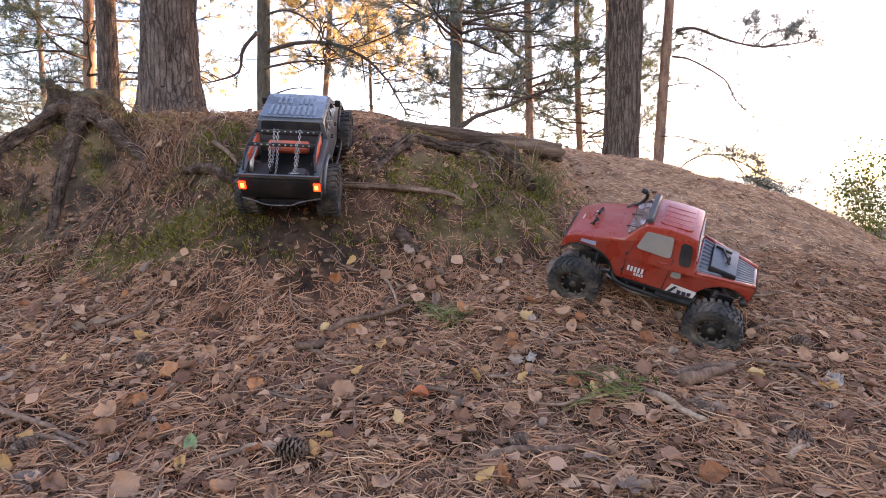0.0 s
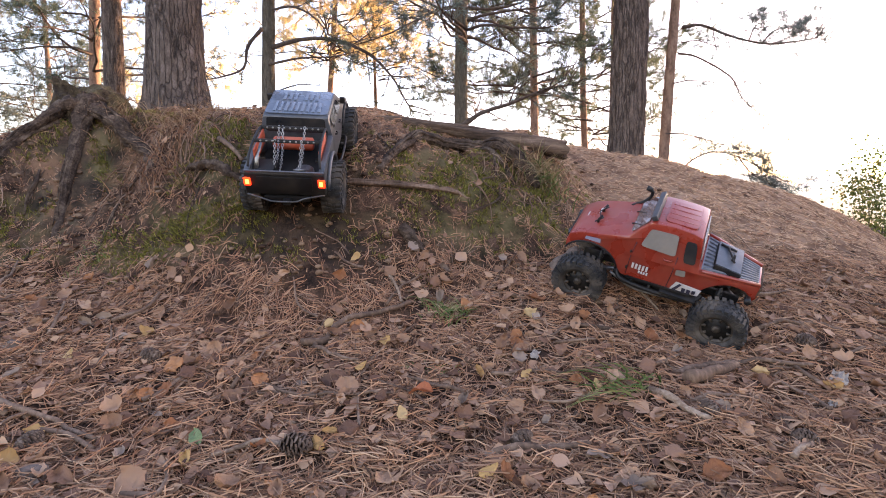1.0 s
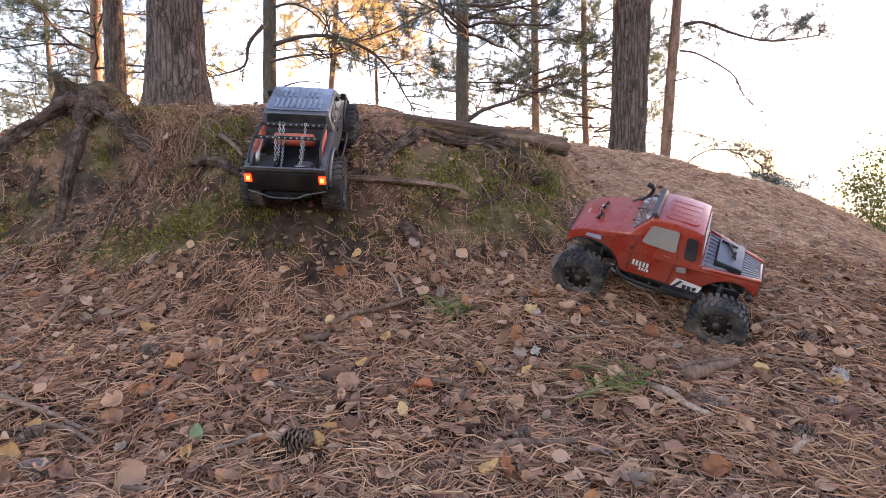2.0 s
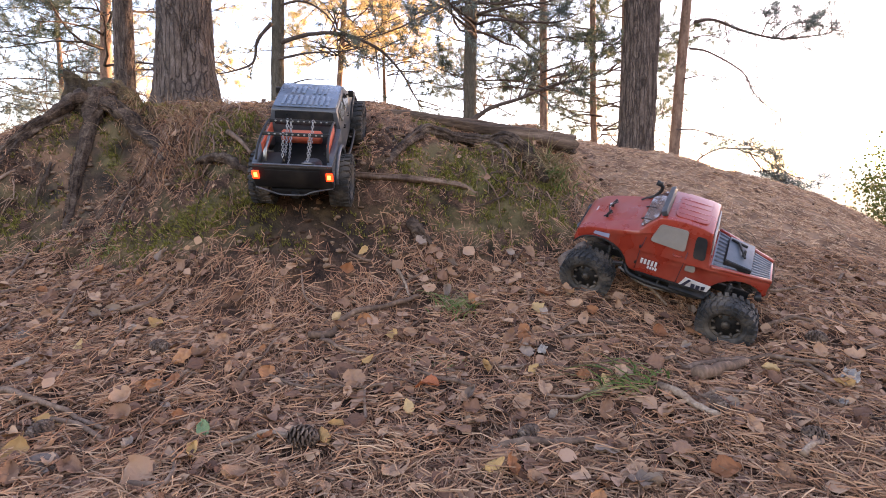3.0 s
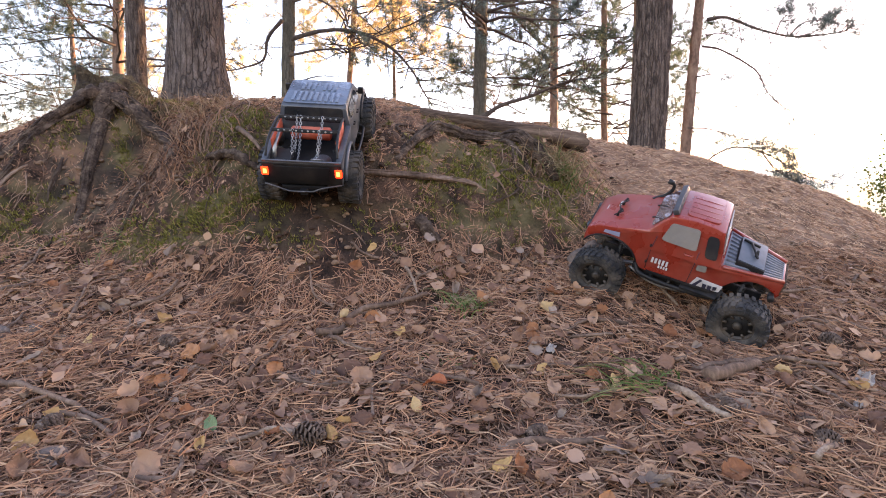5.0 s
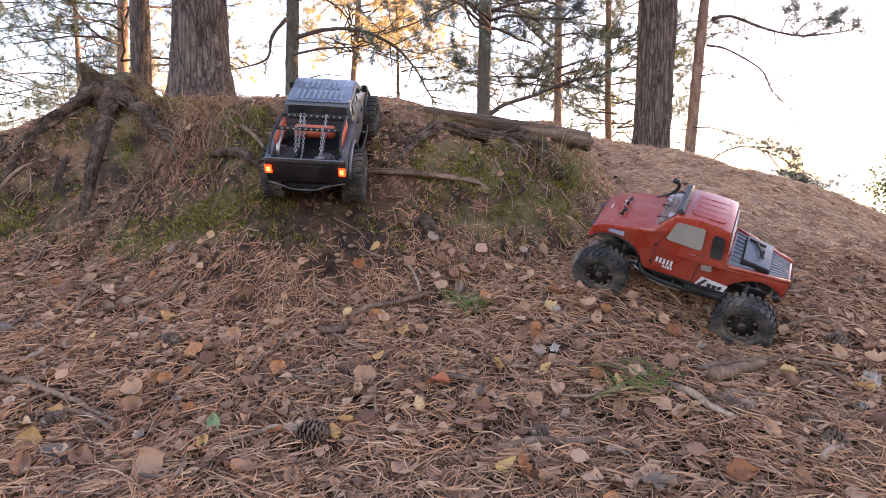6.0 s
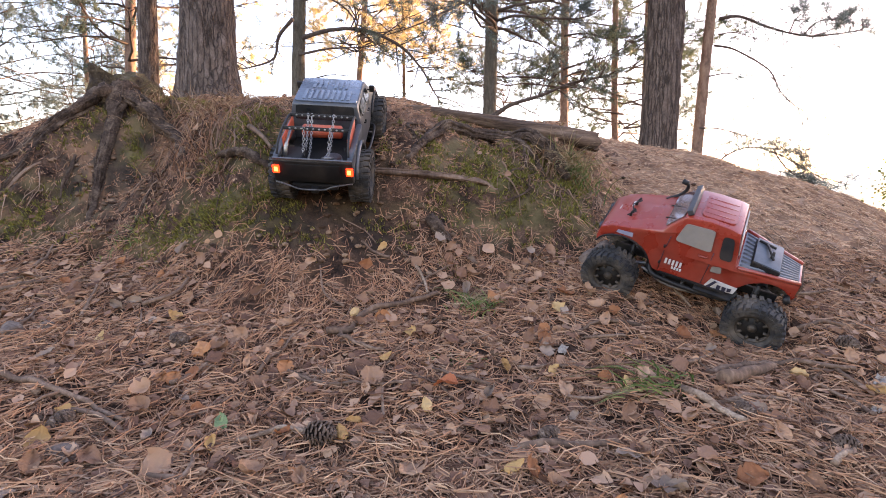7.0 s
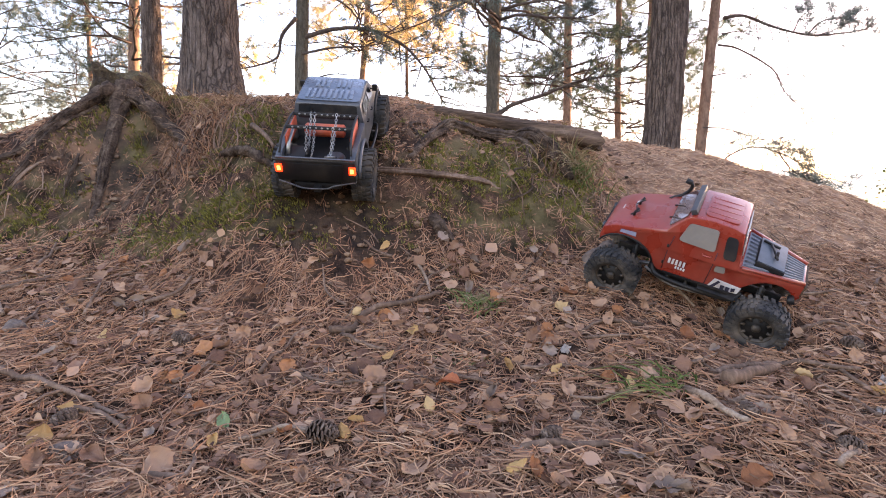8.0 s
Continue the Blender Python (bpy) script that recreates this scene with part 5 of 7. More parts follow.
    part("fuel_tank", g, ORANGE, car, "orange-red cylinder across the bed")
    bm = bmesh.new()
    box(bm, (0.044, 0.052, 0.030), (-0.052, -0.205, 0.147))
    part("cargo_box", bm, PLASTIC, car, "black box in the bed", bevel=0.003)
    g = Geo()
    add_tube(g, [(0.040, -0.212, 0.142), (0.040, -0.214, 0.150), (0.040, -0.2145, 0.152), (0.040, -0.2135, 0.148)], [0.016, 0.025, 0.023, 0.012], 20)
    part("round_dish", g, STEEL, car, "dull metal dish with a shackle")
    g = Geo()
    add_tube(g, [(0.016, -0.218, 0.156), (0.030, -0.222, 0.160), (0.044, -0.216, 0.156)], 0.0034, 6)
    part("shackle", g, STEEL, car)
    g = Geo()
    add_tube(g, [(-0.074, -0.232, 0.150), (-0.070, -0.200, 0.186), (-0.064, -0.170, 0.206)], [0.006, 0.0024, 0.002], 6, spread=(1.6, 0.4))
    part("shovel", g, STEEL, car, "small grey shovel")
    bm = bmesh.new()
    box(bm, (0.150, 0.008, 0.022), (0, 0.226, 0.122))
    part("grille", bm, PLASTIC, body, bevel=0.002)
    bm = bmesh.new()
    box(bm, (0.170, 0.022, 0.016), (0, 0.236, 0.098))
    part("front_bumper", bm, PLASTIC, car, bevel=0.003)
    return car


def olive_car():
    """A third model car, mostly out of sight behind the crest."""
    R, W, track, base = 0.058, 0.044, 0.090, 0.140
    x, y = 0.78, 4.05
    car = thing("model_truck", "dusty olive model off-road car behind the log", "model car", pose(x, y, float(land(x, y)) - 0.004, 1, 0, -80))
    add_wheels(car, R, W, track, base, PLASTIC)
    add_chassis(car, R, track - 0.02, base, 0.080)
    outline = [(0.200, 0.100), (0.203, 0.150), (0.190, 0.160), (0.070, 0.166), (0.040, 0.218), (0.030, 0.222), (-0.175, 0.222), (-0.185, 0.214), (-0.192, 0.150), (-0.190, 0.100)]
    outline += arch(-base, 0.072, 0.066, 0.096, 9, False) + [(-0.06, 0.088), (0.06, 0.088)] + arch(base, 0.072, 0.066, 0.096, 9, False)
    bm = bmesh.new()
    slab(bm, outline, -0.085, 0.085, lambda y, z: 1.0 if z < 0.165 else 0.9)
    body = part("body", bm, OLIVE, car, "dusty olive body", bevel=0.004)
    for s in (-1, 1):
        for y0, y1 in ((0.036, -0.02), (-0.03, -0.09), (-0.10, -0.165)):
            bm = bmesh.new()
            panel(bm, rounded([(s * 0.0768, y0, 0.172), (s * 0.0768, y0 - 0.012, 0.208), (s * 0.0768, y1, 0.208), (s * 0.0768, y1, 0.172)], 0.15), (s, 0, 0), 0.0016)
            part("side_window", bm, GLASS, body, "dark side window")
    return car


red_crawler()
black_crawler()
olive_car()


# ---- stump, roots, log, rock ----
def root_geo(points, radii, lift, seed, sides=12, wobble=0.16, steps=8, strands=0, even=False):
    """A gnarled root that follows the ground through (x, y) points; lift raises its axis above the soil; strands of bark run along it."""
    ground_z = [height(x, y) for x, y in points]
    if even:
        run = np.linspace(0, 1, len(points))
        ground_z = np.polyval(np.polyfit(run, ground_z, 2), run)
    line = smooth_line([(x, y, z + lf) for (x, y), z, lf in zip(points, ground_z, lift)], steps)
    n = len(line)
    r = np.interp(np.linspace(0, 1, n), np.linspace(0, 1, len(radii)), radii)
    k = 0.4 if even else 1.0
    line = [(x + 0.25 * k * q * noise.noise(Vector((i * 0.35, seed, 0))), y, z + 0.35 * k * q * noise.noise(Vector((i * 0.4, seed, 5)))) for i, ((x, y, z), q) in enumerate(zip(line, r))]
    g = Geo()
    v, f, caps = tube(line, r, sides, wobble, seed, (1.25, 0.85))
    v = np.array([Vector(p) + Vector((0.5, 0.5, 0.5)) * float(np.mean(r)) * (0.7 * k * noise.noise(Vector(p) * 38 + Vector((seed, 0, 0))) + 0.5 * noise.noise(Vector(p) * 90)) for p in v])
    g.add(v, f)
    g.f.append(caps)
    rng = np.random.RandomState(seed + 500)
    for _ in range(strands):
        t0, t1 = sorted((int(n * 0.6 * rng.rand()), int(n * (0.55 + 0.45 * rng.rand()))))
        if t1 - t0 < 4:
            continue
        a0, turn = -0.6 + 4.4 * rng.rand(), rng.normal(0, 0.9)
        pts = []
        for i in range(t0, t1):
            a = a0 + turn * (i - t0) / n + 0.25 * noise.noise(Vector((i * 0.3, seed, a0)))
            w = r[i] * (1.02 + 0.22 * noise.noise(Vector((i * 0.25, a0, 3))))
            d = (Vector(line[min(n - 1, i + 1)]) - Vector(line[max(0, i - 1)])).normalized()
            side = d.cross(Vector((0, 0, 1))).normalized()
            pts.append(Vector(line[i]) + side * (1.2 * w * math.cos(a)) + side.cross(d) * (0.9 * w * math.sin(a)))
        q = float(np.mean(r)) * (0.13 + 0.16 * rng.rand())
        add_tube(g, pts, [q * (1 if 0 < i < len(pts) - 2 else 0.5) for i in range(len(pts))], 5, 0.25, seed)
    return g


def build_stump():
    stump = thing("tree_stump", "old weathered pine stump with arching exposed roots", "stump", pose(0, 0, 0))
    rng = np.random.RandomState(3)
    sides, rings = 48, 40
    c = Vector((-1.170, 1.985, height(-1.135, 1.995) - 0.088))
    verts = []
    for i in range(rings):
        h = i / (rings - 1)
        for k in range(sides):
            t = 2 * math.pi * k / sides
            flare = 1 + 0.28 * (1 - h) ** 2 + 0.22 * (1 - h) * math.sin(4 * t + 1)
            q = Vector((math.cos(t) * 1.6, math.sin(t) * 1.6, h * 1.5))
            r = 0.064 * flare * (1 + 0.22 * noise.noise(q * 2.0) + 0.10 * noise.noise(q * 6))
            jag = 0.178 + 0.03 * noise.noise(Vector((math.cos(t) * 2.1, math.sin(t) * 2.1, 3))) + 0.010 * max(0, -math.cos(t - 0.3)) ** 2 - 0.06 * max(0, math.cos(t))
            verts.append((c.x + math.cos(t) * r * (1.20 - 0.2 * h) - 0.02 * h, c.y + math.sin(t) * r, c.z + h * jag))
    for k in range(sides):
        t = 2 * math.pi * k / sides
        verts.append((c.x + math.cos(t) * 0.05 - 0.02, c.y + math.sin(t) * 0.045, c.z + 0.145 + 0.03 * rng.rand() - 0.03 * math.cos(t)))
    verts.append((c.x - 0.02, c.y, c.z + 0.125))
    g = Geo()
    i = np.arange(rings)[:, None] * sides
    j = np.arange(sides)[None, :]
    k = (j + 1) % sides
    g.add(verts, np.stack([i + j, i + k, i + sides + k, i + sides + j], -1).reshape(-1, 4))
    top = rings * sides
    jj = np.arange(sides)
    g.f.append(np.stack([top + jj, top + (jj + 1) % sides, np.full(sides, top + sides)], -1))
    part("stump_body", g, ROOT_MOSSY, stump, "jagged rotten stump")
    bm = bmesh.new()
    bmesh.ops.create_icosphere(bm, subdivisions=5, radius=1.0)
    for v in bm.verts:
        d = v.co.normalized()
        w = 1 + 0.22 * noise.noise(d * 1.7 + Vector((4, 0, 0))) + 0.12 * noise.noise(d * 5) + 0.05 * noise.noise(d * 14)
        v.co = Vector((-1.150 + d.x * 0.092 * w, 2.045 + d.y * 0.085 * w, 0.815 + d.z * 0.088 * w))
    part("rotten_base", bm, HEAP, stump, "crumbling mossy heap of rotten wood")
    for pts, rad, lift, seed in (
            ([(-1.17, 1.93), (-1.225, 1.87), (-1.29, 1.80), (-1.36, 1.74), (-1.47, 1.68)], [0.034, 0.020, 0.015, 0.011, 0.006], [0.045, 0.026, 0.012, 0.0, -0.003], 1),
            ([(-1.135, 1.95), (-1.118, 1.86), (-1.105, 1.78), (-1.085, 1.70), (-1.060, 1.62)], [0.034, 0.017, 0.0135, 0.011, 0.005], [0.050, 0.014, 0.012, 0.004, -0.004], 2),
            ([(-1.13, 1.96), (-1.146, 1.978), (-1.074, 1.925), (-1.017, 1.902), (-0.958, 1.873), (-0.887, 1.816), (-0.800, 1.684)], [0.036, 0.026, 0.024, 0.023, 0.020, 0.015, 0.008], [0.034, 0.030, 0.034, 0.036, 0.032, 0.020, 0.002], 3),
            ([(-1.20, 1.90), (-1.27, 1.80), (-1.31, 1.70), (-1.35, 1.63)], [0.014, 0.010, 0.008, 0.004], [0.0, 0.006, 0.008, 0.0], 4)):
        part("root", root_geo(pts, rad, lift, seed, strands=9), ROOT, stump)
    return stump


build_stump()


def root_thing(label, points, radii, lift, seed, mat=None, name="tree_root", category="root", sides=12, wobble=0.16, strands=5, even=False):
    return tagged(part(name, root_geo(points, radii, lift, seed, sides, wobble, 8, strands, even), mat or ROOT), label, category)


root_thing("thick gnarled root arching over the mossy hollow", [(-0.140, 1.600), (-0.106, 1.675), (-0.071, 1.755), (-0.029, 1.812), (0.062, 1.835), (0.170, 1.820), (0.228, 1.770), (0.275, 1.737), (0.305, 1.698), (0.320, 1.660)],
           [0.009, 0.013, 0.017, 0.020, 0.021, 0.022, 0.022, 0.021, 0.016, 0.007], [-0.002, 0.006, 0.008, 0.008, 0.006, 0.010, 0.020, 0.028, 0.026, 0.012], 21, strands=22)
root_thing("side root splitting from the arching root", [(0.150, 1.815), (0.195, 1.765), (0.235, 1.715), (0.265, 1.66)], [0.010, 0.010, 0.008, 0.004], [0.006, 0.006, 0.002, -0.003], 22)
root_thing("straight grey root lying along the bank", [(-0.250, 1.572), (-0.187, 1.562), (-0.102, 1.564), (-0.009, 1.585), (0.070, 1.597), (0.112, 1.603)], [0.009, 0.010, 0.010, 0.010, 0.009, 0.005], [0.008, 0.010, 0.010, 0.010, 0.008, 0.002], 23, WOOD, strands=8, even=True)
root_thing("dark root under the bank edge", [(-0.72, 1.68), (-0.653, 1.630), (-0.585, 1.603), (-0.529, 1.582), (-0.45, 1.57)], [0.008, 0.015, 0.017, 0.013, 0.006], [0.0, 0.006, 0.008, 0.005, 0.0], 24)
root_thing("thin root at the bank's end", [(-1.42, 1.62), (-1.341, 1.650), (-1.283, 1.70), (-1.22, 1.75)], [0.004, 0.007, 0.006, 0.003], [0.0, 0.004, 0.004, 0.0], 25, WOOD)
root_thing("short root stub in the litter", [(-0.068, 1.500), (-0.045, 1.473), (-0.023, 1.463), (-0.001, 1.454)], [0.012, 0.016, 0.013, 0.006], [0.002, 0.005, 0.002, 0.0], 26, ROOT)


def build_log():
    """A half-buried log along the crest with a sawn end."""
    log = thing("log", "half-buried weathered log along the crest", "log")
    line = smooth_line([(-0.227, 1.930, 0.771), (-0.094, 1.915, 0.760), (0.018, 1.900, 0.739), (0.146, 1.885, 0.714), (0.273, 1.875, 0.690), (0.364, 1.872, 0.671), (0.451, 1.872, 0.655)], 18)
    n = len(line)
    g = Geo()
    sides = 44
    v, f, caps = tube(line, np.interp(np.linspace(0, 1, n), [0, 0.2, 0.6, 1], [0.008, 0.018, 0.026, 0.033]), sides, 0.03, 31, (1.0, 1.0), False)
    around = np.arange(sides) * 2 * math.pi / sides
    for i in range(n):
        mid = np.array(line[i])
        for k in range(sides):
            c, q, along = math.cos(around[k]), math.sin(around[k]), i * 0.0065
            grow = 0.30 * noise.noise(Vector((c * 1.3, q * 1.3, along * 7))) + 0.10 * noise.noise(Vector((c * 5, q * 5, along * 5))) + 0.05 * noise.noise(Vector((c * 14, q * 14, along * 16)))
            v[i * sides + k] = mid + (v[i * sides + k] - mid) * (1 + grow) * np.array([1, 1, 0.92])
    v[-sides:, 0] += 0.030 * np.array([noise.noise(Vector((p[1] * 45, p[2] * 45, 4.0))) for p in v[-sides:]])
    g.add(v, f)
    part("log_body", g, LOGWOOD, log)
    rim = v[-sides:]
    mid = rim.mean(0)
    along = np.array(line[-1]) - np.array(line[-2])
    along /= np.linalg.norm(along)
    g = Geo()
    rings = [mid + (rim - mid) * q + along * (0.0015 + 0.0015 * (k % 2)) for k, q in enumerate((1.0, 0.94, 0.82, 0.70, 0.57, 0.43, 0.29, 0.14))]
    i = np.arange(7)[:, None] * sides
    j = np.arange(sides)[None, :]
    k = (j + 1) % sides
    g.add(np.concatenate(rings), np.stack([i + j, i + k, i + sides + k, i + sides + j], -1).reshape(-1, 4))
    g.f.append(np.array([list(range(7 * sides, 8 * sides))]))
    part("sawn_end", g, LOGWOOD, log, "dark weathered sawn end with rings", smooth=False)
    return log


build_log()


def rock(name, label, x, y, size, seed, sink=0.4):
    g = bmesh.new()
    bmesh.ops.create_icosphere(g, subdivisions=4, radius=1.0)
    for v in g.verts:
        d = v.co.normalized()
        s = 1 + 0.35 * noise.noise(d * 1.3 + Vector((seed, 0, 0))) + 0.12 * noise.noise(d * 4 + Vector((0, seed, 0))) + 0.04 * noise.noise(d * 12)
        v.co = Vector((d.x * size[0], d.y * size[1], d.z * size[2])) * s
    ob = part(name, g, STONE)
    ob.matrix_world = pose(x, y, height(x, y) + size[2] * (0.5 - sink), 0, 0, seed * 40)
    return tagged(ob, label, "stone")


rock("stone", "rounded brown stone with moss in the litter", 0.372, 1.43, (0.062, 0.045, 0.045), 1.0)
rock("stone", "small earthy stone among the needles", -0.585, 0.81, (0.026, 0.022, 0.020), 2.0)
rock("stone", "small earthy stone among the needles", -0.93, 1.16, (0.030, 0.022, 0.020), 3.0)
rock("stone", "small earthy stone among the needles", -0.86, 1.17, (0.020, 0.018, 0.014), 4.0)


def scatter(count, rng, reach=1.0):
    """Places on the slope, denser where the path looks closely."""
    out = []
    while len(out) < count:
        x, y = -2.3 + 4.9 * rng.rand(count), 0.30 + 2.65 * rng.rand(count) ** 1.5
        keep = ((np.abs(x) < 0.98 * y + 0.2) | (rng.rand(count) < 0.3)) & (y < reach) & ((y > 0.45) | (rng.rand(count) < 0.3))
        out.extend(zip(x[keep], y[keep]))
    P = np.array(out[:count])
    thin = np.random.RandomState(count)
    P[:, 1] -= np.where(P[:, 1] < 0.45, 0.28 * thin.rand(count) ** 2, 0)
    P[:, 0] += np.where(np.abs(P[:, 0]) > 1.9, np.sign(P[:, 0]) * 0.55 * thin.rand(count) ** 2, 0)
    return P



# thin roots laid bare on the face of the bank
_rr = np.random.RandomState(12)
for _i in range(11):
    _x, _y = -1.45 + 1.75 * _rr.rand(), 1.60 + 0.22 * _rr.rand()
    _d, _n = _rr.normal(0, 0.035), 0.10 + 0.08 * _rr.rand()
    _w = 0.002 + 0.003 * _rr.rand()
    if abs(_x + 0.35) > 0.17:
        root_thing("thin bare root on the bank face", [(_x, _y), (_x + _d, _y - _n * 0.33), (_x + _d * 0.4, _y - _n * 0.66), (_x + _d * 1.8, _y - _n)], [_w * 0.7, _w, _w * 0.8, _w * 0.4], [0.002, 0.010 * _rr.rand() + 0.003, 0.006, 0.0], 200 + _i, sides=7)


def soil_crumbs(count, seed):
    """Crumbs of earth, bark and grit lying about."""
    rng = np.random.RandomState(seed)
    bm = bmesh.new()
    bmesh.ops.create_icosphere(bm, subdivisions=1, radius=1.0)
    base = np.array([v.co[:] for v in bm.verts])
    faces = np.array([[v.index for v in q.verts] for q in bm.faces])
    bm.free()
    g = Geo()
    P = scatter(count, rng, 2.3)
    bank = np.stack([-1.5 + 1.9 * rng.rand(count // 2), 1.35 + 0.4 * rng.rand(count // 2)], -1)
    for x, y in np.concatenate([P, bank]):
        if float(moss_cover(x, y)) > 0.2 or rng.rand() < 0.8 * float(sand_cover(x, y)):
            continue
        r = 0.0018 + 0.0075 * rng.rand() ** 2.5
        v = base * r * np.array([1.0 + 0.6 * rng.rand(), 1.0, 0.7]) * (1 + 0.35 * (rng.rand(len(base), 1) - 0.5))
        a = rng.rand() * 6.283
        v = np.stack([v[:, 0] * math.cos(a) - v[:, 1] * math.sin(a), v[:, 0] * math.sin(a) + v[:, 1] * math.cos(a), v[:, 2]], -1)
        g.add(v + np.array([x, y, height(x, y) + r * 0.5 + 0.002]), faces)
    return tagged(part("soil_crumbs", g, CRUMB, smooth=False), "crumbs of earth and bark on the slope", "soil", kind="stuff")


# ---- sticks, cones ----
def stick(label, points, r, mat, seed, lift=0.006, fork=None):
    line = smooth_line([(x, y, height(x, y) + lift + 0.006) for x, y in points], 6)
    n = len(line)
    line = [(x, y, max(z, height(x, y) + r * 0.5 + 0.012) + 0.25 * r * noise.noise(Vector((i * 0.35, seed, 0)))) for i, (x, y, z) in enumerate(line)]
    g = Geo()
    add_tube(g, line, [r * (1 - 0.40 * i / (n - 1)) * (1 + 0.12 * noise.noise(Vector((i * 0.45, seed, 8)))) for i in range(n)], 11, 0.05, seed)
    if fork:
        i, dx, dy = fork
        p = Vector(line[min(n - 1, int(i * n))])
        q = p + Vector((dx, dy, 0))
        q.z = height(q.x, q.y) + 0.006
        add_tube(g, [p, p.lerp(q, 0.5) + Vector((0, 0, 0.006)), q], [r * 0.6, r * 0.5, r * 0.3], 6, 0.1, seed)
    return tagged(part("stick", g, mat), label, "stick", "sticks on the ground")


stick("crooked grey-brown stick on the litter", [(-0.270, 1.169), (-0.223, 1.185), (-0.213, 1.210), (-0.183, 1.247), (-0.110, 1.273), (-0.043, 1.311)], 0.0085, WOOD, 1, 0.010, (0.12, 0.01, -0.02))
stick("long bent dark forked stick", [(-0.880, 1.000), (-0.793, 0.986), (-0.707, 0.951), (-0.651, 0.938), (-0.602, 0.922), (-0.531, 0.880)], 0.0062, WOOD, 2, 0.010, (0.5, -0.03, -0.05))
stick("straight grey weathered stick on needles", [(0.096, 0.823), (0.167, 0.832), (0.244, 0.830)], 0.0072, WOOD, 3, 0.008)
stick("thick short broken grey stick", [(0.471, 0.993), (0.536, 1.031), (0.611, 1.086)], 0.0135, WOOD, 4, 0.010)
stick("pale broken branch in the litter", [(0.393, 0.973), (0.413, 0.939), (0.432, 0.907), (0.453, 0.873)], 0.0080, WOOD_PALE, 5, 0.010)
stick("long thin root-like brown twig", [(0.462, 1.032), (0.550, 1.071), (0.624, 1.105), (0.690, 1.069), (0.738, 1.044)], 0.0062, WOOD, 6, 0.008)
stick("thin brown twig on needles", [(0.422, 1.054), (0.458, 1.073), (0.510, 1.116)], 0.0045, WOOD, 7, 0.008)
stick("short pale twig on needles", [(0.532, 0.786), (0.560, 0.804), (0.586, 0.823)], 0.0055, WOOD_PALE, 8, 0.006)
stick("thin pale twig on the slope", [(-0.103, 1.393), (-0.078, 1.352), (-0.065, 1.310)], 0.0045, WOOD_PALE, 9, 0.008)
stick("thin dark twig on needles", [(-0.242, 1.160), (-0.188, 1.115), (-0.137, 1.072)], 0.0045, WOOD, 10, 0.006)
stick("curled dry twig on the slope", [(0.60, 1.42), (0.66, 1.37), (0.72, 1.36), (0.80, 1.33), (0.90, 1.35)], 0.005, WOOD, 11, 0.012)
stick("thin twig in the litter", [(0.72, 1.20), (0.80, 1.21), (0.92, 1.16)], 0.005, WOOD, 12, 0.008)
stick("pale bark fragment on the bank", [(-0.608, 1.685), (-0.556, 1.640), (-0.522, 1.618)], 0.0080, WOOD, 13, 0.012)
stick("grey stick leaning beside the red truck", [(0.470, 1.395), (0.500, 1.335), (0.528, 1.274)], 0.0050, WOOD_PALE, 14, 0.016)
stick("thin twig curving over the litter", [(0.710, 1.066), (0.726, 0.994), (0.776, 0.969)], 0.0040, WOOD, 15, 0.008)
stick("dark twig lying below the forked stick", [(-0.635, 0.907), (-0.588, 0.900), (-0.519, 0.852)], 0.0055, WOOD, 16, 0.008)
stick("thin straight twig in the litter", [(0.258, 1.131), (0.315, 1.130), (0.345, 1.135)], 0.0035, WOOD, 17, 0.008)
stick("curved grey twig on the slope", [(-0.699, 1.243), (-0.642, 1.283), (-0.637, 1.336)], 0.0050, WOOD, 18, 0.012)
stick("dark root-like twig at the foot of the bank", [(-1.100, 1.300), (-1.041, 1.313), (-1.002, 1.332), (-0.994, 1.369)], 0.0055, WOOD, 19, 0.008)
stick("thin brown twig pointing up the slope", [(-0.806, 1.195), (-0.828, 1.269), (-0.840, 1.309)], 0.0042, WOOD, 20, 0.010)
stick("bent pale root in the near litter", [(-0.416, 0.734), (-0.368, 0.730), (-0.369, 0.765), (-0.388, 0.804)], 0.0048, WOOD, 21, 0.008)
stick("thin dark root winding through the needles", [(-0.313, 1.038), (-0.228, 0.988), (-0.084, 0.964), (-0.055, 0.979)], 0.0034, WOOD, 22, 0.008)
stick("thin dark root winding through the needles", [(0.060, 0.978), (-0.005, 1.002), (-0.042, 1.033)], 0.0040, WOOD, 23, 0.008)
_rng = np.random.RandomState(77)
for _i in range(46):
    _x = -1.25 + 2.5 * _rng.rand()
    _y = 0.72 + 0.72 * _rng.rand() + 0.08 * abs(_x)
    _t, _l = _rng.rand() * math.pi, 0.05 + 0.11 * _rng.rand()
    _b = _rng.normal(0, 0.18)
    stick("thin broken twig in the litter", [(_x, _y), (_x + _l * 0.5 * math.cos(_t), _y + _l * 0.5 * math.sin(_t)), (_x + _l * math.cos(_t + _b), _y + _l * math.sin(_t + _b))],
          0.0020 + 0.0028 * _rng.rand(), WOOD if _rng.rand() < 0.7 else WOOD_PALE, 100 + _i, 0.006)


